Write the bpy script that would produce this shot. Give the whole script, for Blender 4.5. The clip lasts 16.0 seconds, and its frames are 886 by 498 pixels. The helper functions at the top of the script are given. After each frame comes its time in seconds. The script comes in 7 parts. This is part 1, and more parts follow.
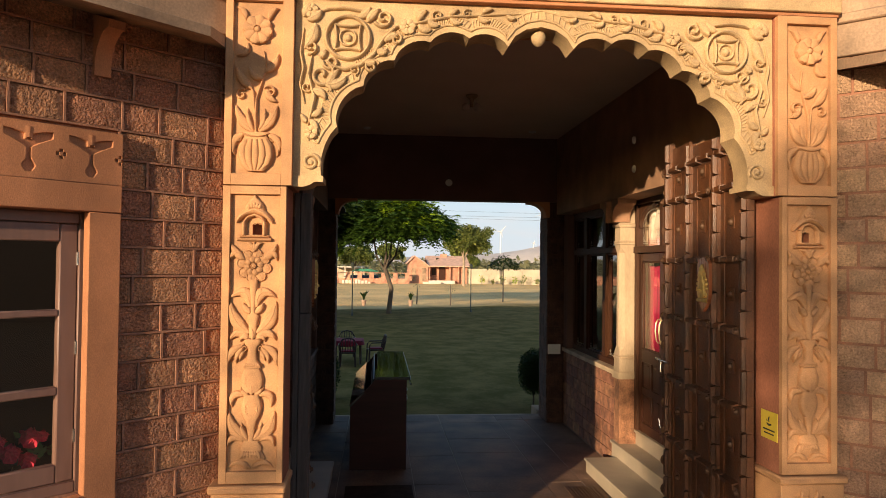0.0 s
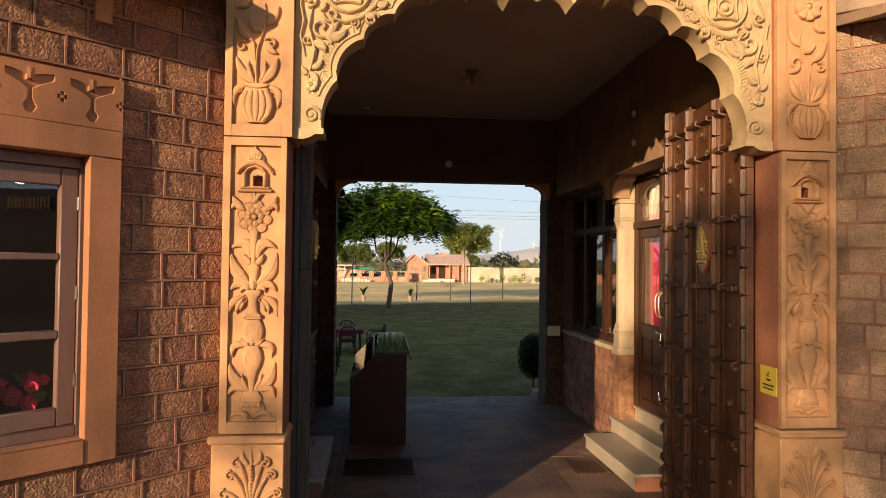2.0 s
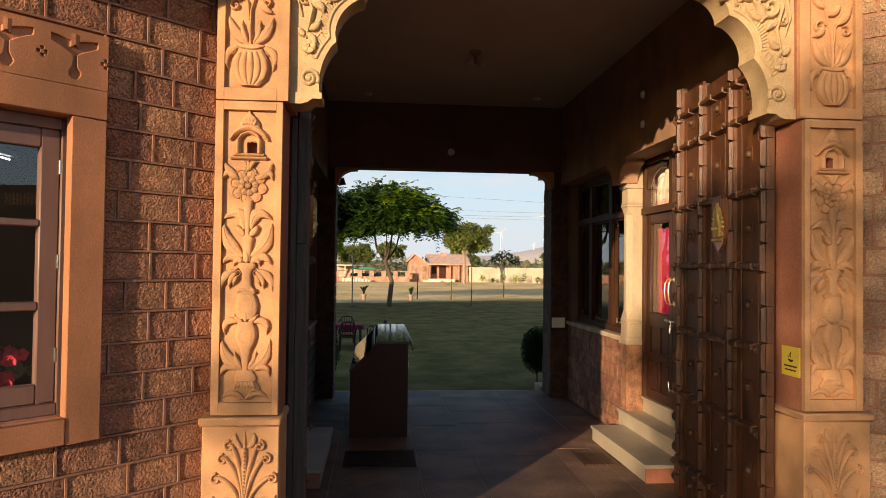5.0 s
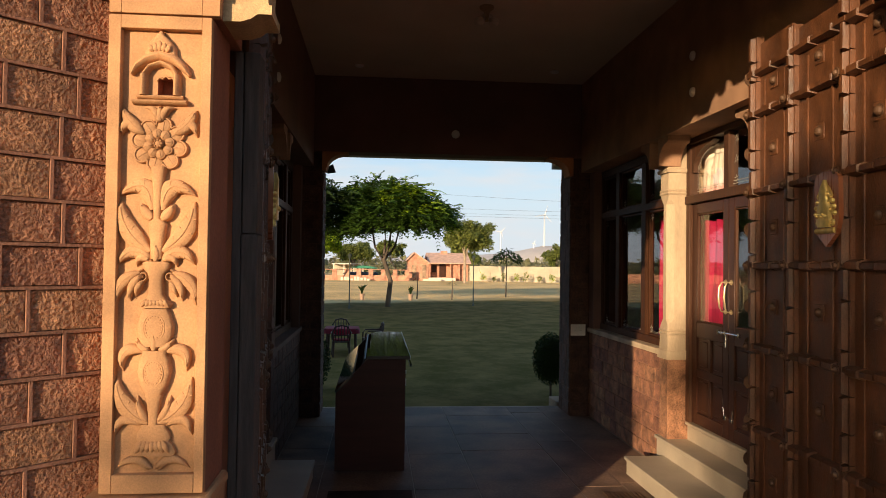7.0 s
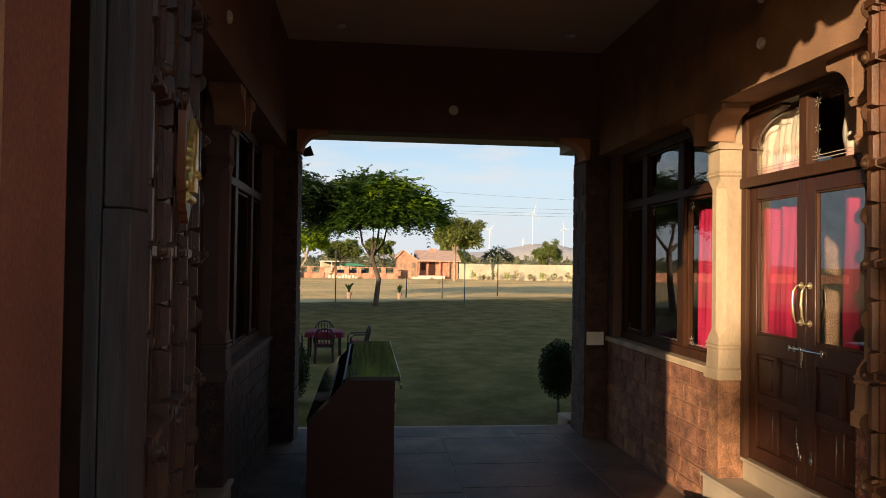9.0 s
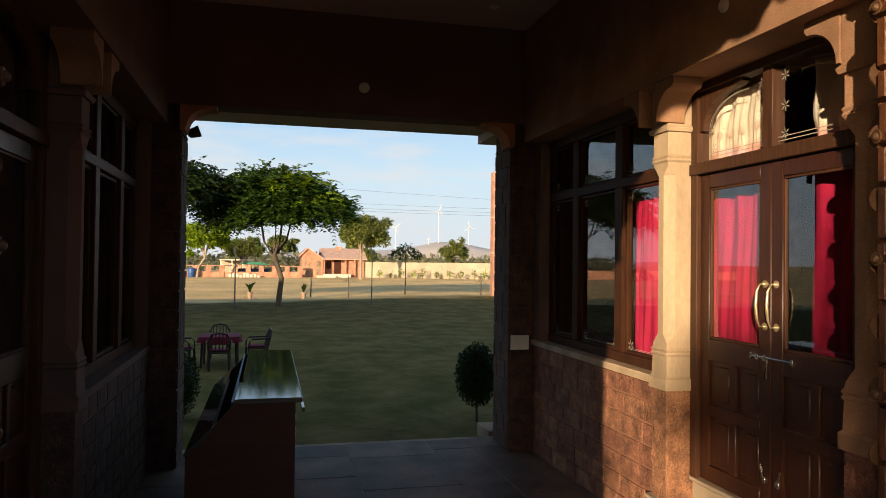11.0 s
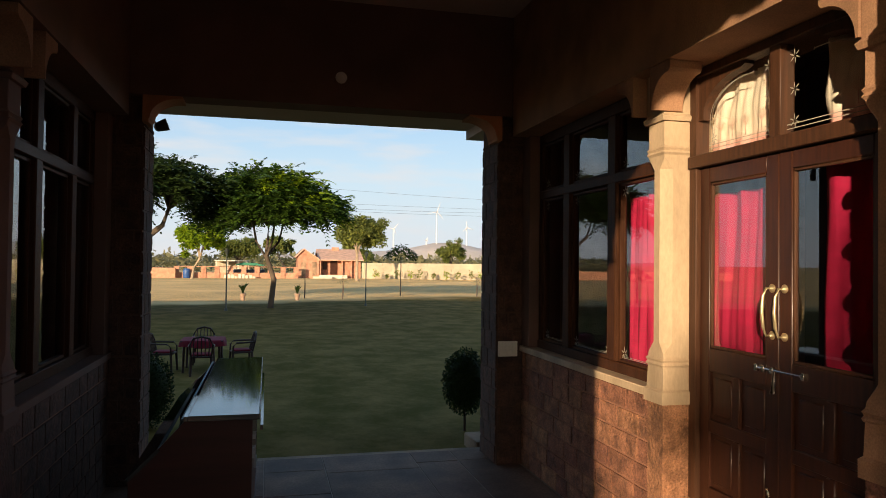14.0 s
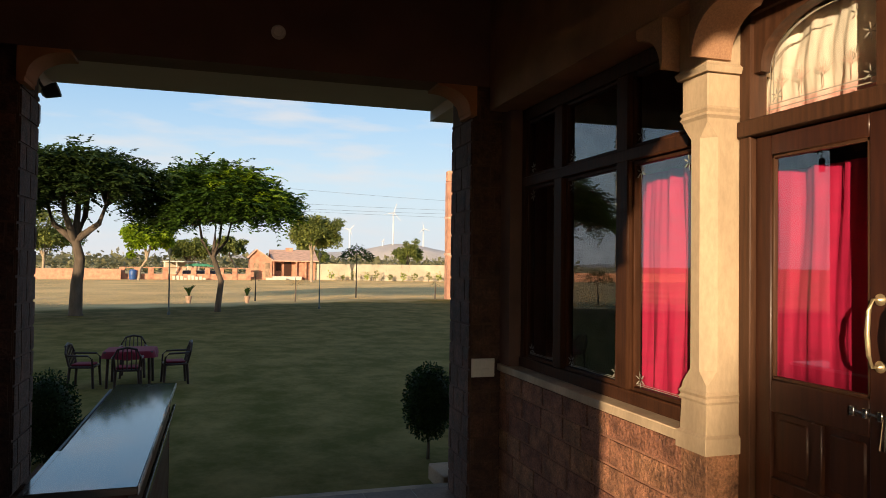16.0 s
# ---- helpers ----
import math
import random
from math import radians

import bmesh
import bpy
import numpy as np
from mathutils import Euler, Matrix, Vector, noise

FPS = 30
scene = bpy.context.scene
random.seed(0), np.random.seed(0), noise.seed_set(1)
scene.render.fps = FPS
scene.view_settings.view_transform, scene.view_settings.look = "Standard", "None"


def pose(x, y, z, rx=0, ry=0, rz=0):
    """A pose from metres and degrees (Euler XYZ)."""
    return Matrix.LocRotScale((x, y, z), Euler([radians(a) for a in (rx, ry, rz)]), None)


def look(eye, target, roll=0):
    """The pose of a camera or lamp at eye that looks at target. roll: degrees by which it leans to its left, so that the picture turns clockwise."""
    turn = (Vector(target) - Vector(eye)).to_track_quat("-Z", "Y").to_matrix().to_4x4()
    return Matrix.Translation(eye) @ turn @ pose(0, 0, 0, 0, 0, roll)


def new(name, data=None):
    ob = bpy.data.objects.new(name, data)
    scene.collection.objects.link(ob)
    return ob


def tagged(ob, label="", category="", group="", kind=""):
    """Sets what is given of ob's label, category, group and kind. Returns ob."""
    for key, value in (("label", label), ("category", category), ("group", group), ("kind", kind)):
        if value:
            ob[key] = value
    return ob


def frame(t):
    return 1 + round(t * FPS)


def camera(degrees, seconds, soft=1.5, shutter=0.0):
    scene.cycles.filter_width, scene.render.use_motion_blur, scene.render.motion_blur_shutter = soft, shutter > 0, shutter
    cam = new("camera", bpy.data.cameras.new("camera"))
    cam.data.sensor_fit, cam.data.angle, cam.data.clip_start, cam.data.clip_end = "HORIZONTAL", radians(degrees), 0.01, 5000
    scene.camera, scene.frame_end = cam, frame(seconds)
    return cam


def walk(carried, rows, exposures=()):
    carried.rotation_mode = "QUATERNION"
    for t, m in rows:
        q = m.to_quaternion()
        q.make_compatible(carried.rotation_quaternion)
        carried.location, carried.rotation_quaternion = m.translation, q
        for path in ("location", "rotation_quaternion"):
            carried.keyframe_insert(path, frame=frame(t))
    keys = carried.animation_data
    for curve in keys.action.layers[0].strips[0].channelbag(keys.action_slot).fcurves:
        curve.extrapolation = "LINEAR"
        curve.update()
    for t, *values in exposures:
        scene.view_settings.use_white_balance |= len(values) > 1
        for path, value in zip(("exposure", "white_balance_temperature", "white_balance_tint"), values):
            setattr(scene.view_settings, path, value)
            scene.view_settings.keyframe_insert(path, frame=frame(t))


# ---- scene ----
cam = camera(63.1, 16.0, soft=0.9)
METRES, EYE, TILT, LEAN, TURN = 6.4, 2.49, 0.0, 0.0, -5.2
ROWS = [
    (0.0, 0.0, 0.0, 0.0, -0.01, 1.24, -0.63),
    (0.5, 0.0016, 0.0011, -0.012, -0.02, 1.24, -0.64),
    (1.0, 0.0033, 0.0025, -0.0208, -0.01, 1.24, -0.65),
    (1.5, 0.0025, 0.0026, -0.0318, -0.02, 1.25, -0.65),
    (2.0, 0.0002, -0.0005, -0.0469, -0.03, 1.28, -0.66),
    (2.5, -0.0001, -0.0029, -0.0607, -0.03, 1.3, -0.67),
    (3.0, 0.0015, -0.0067, -0.0713, -0.03, 1.33, -0.66),
    (3.5, 0.0008, -0.0114, -0.0728, -0.04, 1.35, -0.64),
    (4.0, -0.002, -0.0105, -0.074, -0.03, 1.38, -0.65),
    (6.5, -0.0085, 0.2015, -0.0724, 0.01, 1.31, -0.74),
    (7.0, -0.0106, 0.2596, -0.0725, -0.01, 1.27, -0.73),
    (7.5, -0.0139, 0.3171, -0.0719, -0.02, 1.25, -0.73),
    (8.0, -0.0165, 0.372, -0.0723, -0.01, 1.23, -0.75),
    (8.5, -0.0193, 0.4256, -0.0717, 0.0, 1.17, -0.76),
    (9.0, -0.0228, 0.4767, -0.0723, -0.91, 1.1, -0.81),
    (9.5, -0.0231, 0.527, -0.073, -5.41, 1.1, -0.72),
    (12.0, -0.0172, 0.6331, -0.0743, -8.56, 1.06, -0.66),
    (12.5, -0.0032, 0.6326, -0.0736, -8.55, 1.08, -0.66),
    (13.0, 0.0003, 0.6347, -0.0732, -8.55, 1.09, -0.63),
    (13.5, 0.0031, 0.6514, -0.0728, -8.54, 1.12, -0.65),
    (14.0, 0.0071, 0.6836, -0.0728, -8.52, 1.12, -0.65),
    (14.5, 0.0115, 0.7284, -0.073, -8.52, 1.12, -0.67),
    (15.0, 0.0149, 0.78, -0.0728, -8.55, 1.1, -0.67),
    (15.5, 0.0207, 0.8343, -0.0727, -8.6, 1.14, -0.73),
    (16.0, 0.0305, 0.885, -0.0733, -11.97, 1.25, -0.7),
]
walk(cam, [(t, pose(0, 0, EYE, TILT, LEAN, TURN) @ pose(METRES * x, METRES * y, METRES * z, 90 + pitch, roll, yaw)) for t, x, y, z, yaw, pitch, roll in ROWS])

# ---- world, sun, exposure ----
SUN_AZ, SUN_EL = 34.5, 9.0          # degrees: light travels right of +y, and down
sun_dir = Vector((math.sin(radians(SUN_AZ)) * math.cos(radians(SUN_EL)), math.cos(radians(SUN_AZ)) * math.cos(radians(SUN_EL)), -math.sin(radians(SUN_EL))))
sun_data = bpy.data.lights.new("sun", "SUN")
sun_data.energy, sun_data.angle, sun_data.color = 5.0, radians(0.55), (1.0, 0.755, 0.485)
sun = new("sun", sun_data)
sun.matrix_world = look((0, 0, 30), Vector((0, 0, 30)) + sun_dir)
world = bpy.data.worlds.new("sky")
scene.world = world
world.use_nodes = True
wn = world.node_tree
sky = wn.nodes.new("ShaderNodeTexSky")
sky.sky_type, sky.sun_disc = "NISHITA", False
sky.sun_elevation, sky.sun_rotation = radians(SUN_EL), radians(180 + SUN_AZ)
sky.air_density, sky.dust_density, sky.ozone_density = 1.0, 1.2, 1.5
# pale haze towards the horizon, clear blue above it, with a few thin clouds
sep_w = wn.nodes.new("ShaderNodeSeparateXYZ")
coord_w = wn.nodes.new("ShaderNodeTexCoord")
wn.links.new(coord_w.outputs["Generated"], sep_w.inputs[0])
band = wn.nodes.new("ShaderNodeValToRGB")
band.color_ramp.elements[0].position, band.color_ramp.elements[0].color = 0.0, (0.55, 0.575, 0.61, 1)
band.color_ramp.elements[1].position, band.color_ramp.elements[1].color = 0.34, (0.115, 0.36, 0.70, 1)
mid = band.color_ramp.elements.new(0.12)
mid.color = (0.45, 0.57, 0.68, 1)
wn.links.new(sep_w.outputs["Z"], band.inputs[0])
gain = wn.nodes.new("ShaderNodeVectorMath")
gain.operation = "SCALE"
gain.inputs["Scale"].default_value = 8.0
wn.links.new(band.outputs[0], gain.inputs[0])
haze = wn.nodes.new("ShaderNodeMix")
haze.data_type = "RGBA"
share = wn.nodes.new("ShaderNodeMapRange")
share.inputs["From Min"].default_value, share.inputs["From Max"].default_value = 0.0, 0.6
share.inputs["To Min"].default_value, share.inputs["To Max"].default_value = 0.95, 0.3
wn.links.new(sep_w.outputs["Z"], share.inputs["Value"])
# towards the sun the sky keeps its own glow
toward, glow, less = wn.nodes.new("ShaderNodeVectorMath"), wn.nodes.new("ShaderNodeMapRange"), wn.nodes.new("ShaderNodeMath")
toward.operation, less.operation = "DOT_PRODUCT", "MULTIPLY"
toward.inputs[1].default_value = -sun_dir
wn.links.new(coord_w.outputs["Generated"], toward.inputs[0])
glow.interpolation_type = "SMOOTHSTEP"
glow.inputs["From Min"].default_value, glow.inputs["From Max"].default_value = 0.1, 0.95
glow.inputs["To Min"].default_value, glow.inputs["To Max"].default_value = 1.0, 0.1
wn.links.new(toward.outputs["Value"], glow.inputs["Value"])
wn.links.new(share.outputs[0], less.inputs[0])
wn.links.new(glow.outputs[0], less.inputs[1])
wn.links.new(less.outputs[0], haze.inputs["Factor"])
wn.links.new(sky.outputs[0], haze.inputs["A"])
wn.links.new(gain.outputs[0], haze.inputs["B"])
cl_map, cl = wn.nodes.new("ShaderNodeMapping"), wn.nodes.new("ShaderNodeTexNoise")
cl_map.inputs["Scale"].default_value = (3.0, 3.0, 16.0)
cl.inputs["Scale"].default_value, cl.inputs["Detail"].default_value = 2.2, 7
wn.links.new(coord_w.outputs["Generated"], cl_map.inputs[0])
wn.links.new(cl_map.outputs[0], cl.inputs["Vector"])
cl_f = wn.nodes.new("ShaderNodeMapRange")
cl_f.inputs["From Min"].default_value, cl_f.inputs["From Max"].default_value = 0.50, 0.72
cl_f.inputs["To Max"].default_value = 0.7
wn.links.new(cl.outputs["Fac"], cl_f.inputs["Value"])
cloud = wn.nodes.new("ShaderNodeMix")
cloud.data_type = "RGBA"
cloud.inputs["B"].default_value = (4.6, 4.5, 4.5, 1)
wn.links.new(cl_f.outputs[0], cloud.inputs["Factor"])
wn.links.new(haze.outputs["Result"], cloud.inputs["A"])
wn.links.new(cloud.outputs["Result"], wn.nodes["Background"].inputs[0])
wn.nodes["Background"].inputs[1].default_value = 0.12
scene.view_settings.exposure = 0.57

# ---- materials ----
def surface(name, base, rough=0.8, var=0.25, scale=6.0, bump=0.3, fine=60.0, depth=0.004, metal=0.0, tint=None, island=0.0, stretch=(1, 1, 1), coat=0.0, spec=0.5, twist=0.0, det=5, speck=0.0, rocky=0.0, hue=0.0):
    """A worn surface: two scales of colour, fine relief, and a shade of its own for each piece."""
    m = bpy.data.materials.new(name)
    m.use_nodes = True
    t = m.node_tree
    n, l = t.nodes, t.links
    b = n["Principled BSDF"]
    co = n.new("ShaderNodeTexCoord")
    mp = n.new("ShaderNodeMapping")
    mp.inputs["Scale"].default_value = stretch
    geo = n.new("ShaderNodeNewGeometry")
    l.new(geo.outputs["Position"], mp.inputs["Vector"])
    big, small = n.new("ShaderNodeTexNoise"), n.new("ShaderNodeTexNoise")
    big.inputs["Scale"].default_value, big.inputs["Detail"].default_value = scale, 6
    small.inputs["Scale"].default_value, small.inputs["Detail"].default_value = fine, det
    small.inputs["Roughness"].default_value = 0.65
    small.inputs["Distortion"].default_value = twist
    l.new(mp.outputs[0], big.inputs["Vector"])
    l.new(mp.outputs[0], small.inputs["Vector"])
    ramp = n.new("ShaderNodeMapRange")
    ramp.inputs["From Min"].default_value, ramp.inputs["From Max"].default_value = 0.32, 0.68
    l.new(big.outputs["Fac"], ramp.inputs["Value"])
    mix = n.new("ShaderNodeMix")
    mix.data_type = "RGBA"
    dark = tint or tuple(c * (1 - var) for c in base)
    light = tuple(min(1, c * (1 + var * 0.6)) for c in base)
    mix.inputs["A"].default_value, mix.inputs["B"].default_value = (*dark, 1), (*light, 1)
    l.new(ramp.outputs[0], mix.inputs["Factor"])
    hsv = n.new("ShaderNodeHueSaturation")
    l.new(mix.outputs["Result"], hsv.inputs["Color"])
    add = n.new("ShaderNodeMath")
    add.operation = "MULTIPLY_ADD"
    l.new(small.outputs["Fac"], add.inputs[0])
    add.inputs[1].default_value, add.inputs[2].default_value = 0.5 * var + 0.1, 0.95 - 0.25 * var
    val = add.outputs[0]
    if speck:                                    # grains and pits of the stone, lighter and darker
        sr = n.new("ShaderNodeMapRange")
        sr.inputs["From Min"].default_value, sr.inputs["From Max"].default_value = 0.3, 0.7
        sr.inputs["To Min"].default_value, sr.inputs["To Max"].default_value = 1 - speck, 1 + speck * 0.6
        l.new(small.outputs["Fac"], sr.inputs["Value"])
        sm = n.new("ShaderNodeMath")
        sm.operation = "MULTIPLY"
        l.new(sr.outputs[0], sm.inputs[0])
        l.new(val, sm.inputs[1])
        val = sm.outputs[0]
    if island:
        info = n.new("ShaderNodeObjectInfo")
        isl = n.new("ShaderNodeMath")
        isl.operation = "ADD"
        l.new(info.outputs["Random"], isl.inputs[0])
        l.new(geo.outputs["Random Per Island"], isl.inputs[1])
        fr = n.new("ShaderNodeMath")
        fr.operation = "FRACT"
        l.new(isl.outputs[0], fr.inputs[0])
        ma = n.new("ShaderNodeMath")
        ma.operation = "MULTIPLY_ADD"
        l.new(fr.outputs[0], ma.inputs[0])
        ma.inputs[1].default_value, ma.inputs[2].default_value = island, 1 - island / 2
        mu = n.new("ShaderNodeMath")
        mu.operation = "MULTIPLY"
        l.new(ma.outputs[0], mu.inputs[0])
        l.new(val, mu.inputs[1])
        val = mu.outputs[0]
    if hue:                                      # some pieces redder, some yellower
        hm = n.new("ShaderNodeMath")
        hm.operation = "MULTIPLY_ADD"
        l.new(fr.outputs[0], hm.inputs[0])
        hm.inputs[1].default_value, hm.inputs[2].default_value = hue, 0.5 - hue / 2
        l.new(hm.outputs[0], hsv.inputs["Hue"])
    l.new(val, hsv.inputs["Value"])
    l.new(hsv.outputs[0], b.inputs["Base Color"])
    rr = n.new("ShaderNodeMapRange")
    rr.inputs["To Min"].default_value, rr.inputs["To Max"].default_value = max(0.02, rough - 0.12), min(1, rough + 0.1)
    l.new(big.outputs["Fac"], rr.inputs["Value"])
    l.new(rr.outputs[0], b.inputs["Roughness"])
    b.inputs["Metallic"].default_value = metal
    b.inputs["Specular IOR Level"].default_value = spec
    b.inputs["Coat Weight"].default_value = coat
    b.inputs["Coat Roughness"].default_value = 0.15
    if bump:
        bp = n.new("ShaderNodeBump")
        bp.inputs["Strength"].default_value, bp.inputs["Distance"].default_value = bump, depth
        l.new(small.outputs["Fac"], bp.inputs["Height"])
        if rocky:                                # chisel-broken chips of stone over the fine grain
            chip, chipmap, both = n.new("ShaderNodeTexVoronoi"), n.new("ShaderNodeVectorMath"), n.new("ShaderNodeMath")
            chipmap.operation, both.operation = "MULTIPLY_ADD", "MULTIPLY_ADD"
            l.new(small.outputs["Color"], chipmap.inputs[0])
            chipmap.inputs[1].default_value = (0.02, 0.02, 0.02)
            l.new(mp.outputs[0], chipmap.inputs[2])
            l.new(chipmap.outputs[0], chip.inputs["Vector"])
            chip.inputs["Scale"].default_value = rocky
            l.new(chip.outputs["Distance"], both.inputs[0])
            both.inputs[1].default_value = 0.7
            l.new(small.outputs["Fac"], both.inputs[2])
            l.new(both.outputs[0], bp.inputs["Height"])
        l.new(bp.outputs[0], b.inputs["Normal"])
    return m


def glass(name, tint=(0.9, 0.93, 0.92), gloss=1.0):
    m = bpy.data.materials.new(name)
    m.use_nodes = True
    n, l = m.node_tree.nodes, m.node_tree.links
    n.remove(n["Principled BSDF"])
    tr, gl, fr, mx = (n.new("ShaderNode" + k) for k in ("BsdfTransparent", "BsdfGlossy", "Fresnel", "MixShader"))
    tr.inputs[0].default_value = (*tint, 1)
    gl.inputs["Roughness"].default_value = 0.0
    gl.inputs["Color"].default_value = (gloss, gloss, gloss, 1)
    fr.inputs["IOR"].default_value = 1.9
    l.new(fr.outputs[0], mx.inputs[0])
    l.new(tr.outputs[0], mx.inputs[1])
    l.new(gl.outputs[0], mx.inputs[2])
    l.new(mx.outputs[0], n["Material Output"].inputs[0])
    return m


def foliage(name, base, spread=0.5):
    """Leaves: a shade of its own for each leaf, light passing through."""
    m = bpy.data.materials.new(name)
    m.use_nodes = True
    n, l = m.node_tree.nodes, m.node_tree.links
    b = n["Principled BSDF"]
    geo = n.new("ShaderNodeNewGeometry")
    ramp = n.new("ShaderNodeValToRGB")
    e = ramp.color_ramp.elements
    e[0].color = (*(c * (1 - spread) for c in base), 1)
    e[1].color = (base[0] * (1 + spread * 1.6), base[1] * (1 + spread), base[2] * (1 + spread * 0.3), 1)
    l.new(geo.outputs["Random Per Island"], ramp.inputs[0])
    l.new(ramp.outputs[0], b.inputs["Base Color"])
    b.inputs["Roughness"].default_value = 0.6
    b.inputs["Specular IOR Level"].default_value = 0.22
    trans = n.new("ShaderNodeBsdfTranslucent")
    l.new(ramp.outputs[0], trans.inputs[0])
    mx = n.new("ShaderNodeMixShader")
    mx.inputs[0].default_value = 0.35
    l.new(b.outputs[0], mx.inputs[1])
    l.new(trans.outputs[0], mx.inputs[2])
    l.new(mx.outputs[0], n["Material Output"].inputs[0])
    return m


CARVED = surface("carved_sandstone", (0.50, 0.262, 0.122), 0.85, 0.3, 4.5, 0.7, 130, 0.0022, det=3, speck=0.1)
YELLOWSTONE = surface("yellow_arch_sandstone", (0.51, 0.345, 0.18), 0.85, 0.3, 4.0, 1.0, 110, 0.0045, det=3, speck=0.15)
JAMB = surface("sandstone_dressed", (0.43, 0.178, 0.08), 0.85, 0.3, 3.0, 0.8, 210, 0.0018, det=3, speck=0.2, stretch=(1, 1, 0.55))
# red step ends; on the jambs the dark red also stands for shade
REDSHADE_JAMB = surface("red_sandstone_and_shaded_jamb", (0.36, 0.135, 0.075), 0.85, 0.25, 3.0, 0.8, 110, 0.003, det=2, speck=0.15, stretch=(1, 1, 0.5))
ROCK = surface("rock_faced_sandstone", (0.60, 0.278, 0.155), 0.9, 0.35, 5.0, 1.0, 80, 0.05, island=0.35, det=3, speck=0.4, rocky=62, hue=0.014)
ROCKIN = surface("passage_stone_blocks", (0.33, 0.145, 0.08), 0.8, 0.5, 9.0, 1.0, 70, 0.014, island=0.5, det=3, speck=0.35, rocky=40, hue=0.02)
# same blocks as the passage stone, darkened to stand for shade
ROCKSHADE = surface("shade_toned_stone_blocks", (0.10, 0.048, 0.033), 0.85, 0.5, 9.0, 1.0, 48, 0.014, island=0.4, det=2, speck=0.3)
ROCKPINK = surface("pink_sandstone_blocks", (0.50, 0.30, 0.185), 0.9, 0.35, 5.0, 1.0, 80, 0.02, island=0.3, det=3, speck=0.3, rocky=70, hue=0.014)
# mortar darkened together with the shaded pier blocks
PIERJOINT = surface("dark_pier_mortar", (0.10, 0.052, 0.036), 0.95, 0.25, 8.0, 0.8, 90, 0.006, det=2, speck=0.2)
MORTAR = surface("red_mortar", (0.30, 0.14, 0.085), 0.95, 0.25, 8.0, 0.8, 90, 0.006, det=2, speck=0.2)
CREAM = surface("cream_sandstone_column", (0.47, 0.35, 0.23), 0.75, 0.28, 3.5, 0.35, 60, 0.002, det=3, speck=0.04, stretch=(1, 1, 0.35))
EAVE = surface("weathered_eave_stone", (0.34, 0.225, 0.145), 0.85, 0.45, 2.2, 0.4, 60, 0.004, speck=0.15)
PLASTER = surface("ceiling_plaster", (0.50, 0.40, 0.34), 0.9, 0.08, 1.5, 0.1, 80, 0.002)
# beam stone with the passage's shade put into its colour
BEAMSHADE = surface("dark_stone_beam", (0.145, 0.08, 0.062), 0.85, 0.25, 2.0, 0.2, 60, 0.003)
STEP = surface("cream_step_stone", (0.42, 0.34, 0.25), 0.55, 0.15, 3.0, 0.12, 90, 0.002)
FLOOR = surface("red_grey_stone_slab", (0.21, 0.13, 0.093), 0.66, 0.6, 1.5, 0.5, 40, 0.002, island=0.22, spec=0.16, speck=0.25)
JOINT = surface("floor_joint", (0.30, 0.22, 0.17), 0.8, 0.25, 8.0, 0.3, 90, 0.002)
BROWN = surface("varnished_door_wood", (0.046, 0.015, 0.0075), 0.42, 0.35, 3.0, 0.15, 40, 0.002, stretch=(14, 14, 1), coat=0.06, spec=0.35)
TEAK = surface("lighter_door_frame_wood", (0.068, 0.029, 0.0145), 0.55, 0.35, 3.0, 0.3, 40, 0.002, stretch=(14, 14, 1), spec=0.3)
# door frame wood darkened, with the shade at the windows in its colour
WINDOWWOOD = surface("shade_darkened_window_wood", (0.052, 0.021, 0.0105), 0.5, 0.35, 3.0, 0.3, 40, 0.002, stretch=(14, 14, 1), spec=0.08)
OLDWOOD = surface("old_studded_gate_wood", (0.115, 0.043, 0.017), 0.42, 0.5, 5.0, 0.8, 60, 0.004, stretch=(2, 2, 1), det=3, speck=0.25, spec=0.45)
GREYWOOD = surface("weathered_grey_wood", (0.085, 0.063, 0.052), 0.85, 0.4, 4.0, 0.8, 30, 0.005, stretch=(12, 12, 1))
WINWOOD = surface("brown_painted_window_wood", (0.19, 0.105, 0.08), 0.5, 0.12, 3.0, 0.15, 60, 0.001, stretch=(8, 8, 1))
BRASS = surface("polished_brass", (0.74, 0.60, 0.36), 0.34, 0.2, 12.0, 0.1, 90, 0.001, metal=0.75)
STEEL = surface("bright_steel", (0.62, 0.60, 0.57), 0.25, 0.15, 12.0, 0.1, 90, 0.001, metal=1.0)
IRON = surface("dark_iron_stud", (0.11, 0.055, 0.028), 0.5, 0.3, 14.0, 0.4, 80, 0.002, metal=0.25)
GOLD = surface("cast_gilt_brass", (0.72, 0.52, 0.17), 0.36, 0.3, 25.0, 0.4, 160, 0.002, metal=0.55)
PINK = surface("pink_curtain_cloth", (0.42, 0.005, 0.055), 0.8, 0.12, 6.0, 0.2, 300, 0.0006, stretch=(1, 1, 3))
LACE = surface("cream_printed_curtain", (0.84, 0.74, 0.60), 0.85, 0.15, 5.0, 0.1, 200, 0.0005)
# near-black plaster: the gloom behind the glass is put into the colour
GLOOMPLASTER = surface("gloom_coloured_plaster", (0.05, 0.036, 0.03), 0.9, 0.2, 1.0, 0.1, 40, 0.002)
DESKWOOD = surface("desk_laminate", (0.055, 0.014, 0.008), 0.45, 0.25, 2.0, 0.1, 60, 0.001, stretch=(1, 1, 8), spec=0.3)
DESKTOP = surface("desk_dark_glossy_top", (0.05, 0.055, 0.05), 0.13, 0.2, 2.0, 0.05, 5, 0.002, coat=0.0, spec=0.7)
gloss_in = DESKTOP.node_tree.nodes["Principled BSDF"].inputs
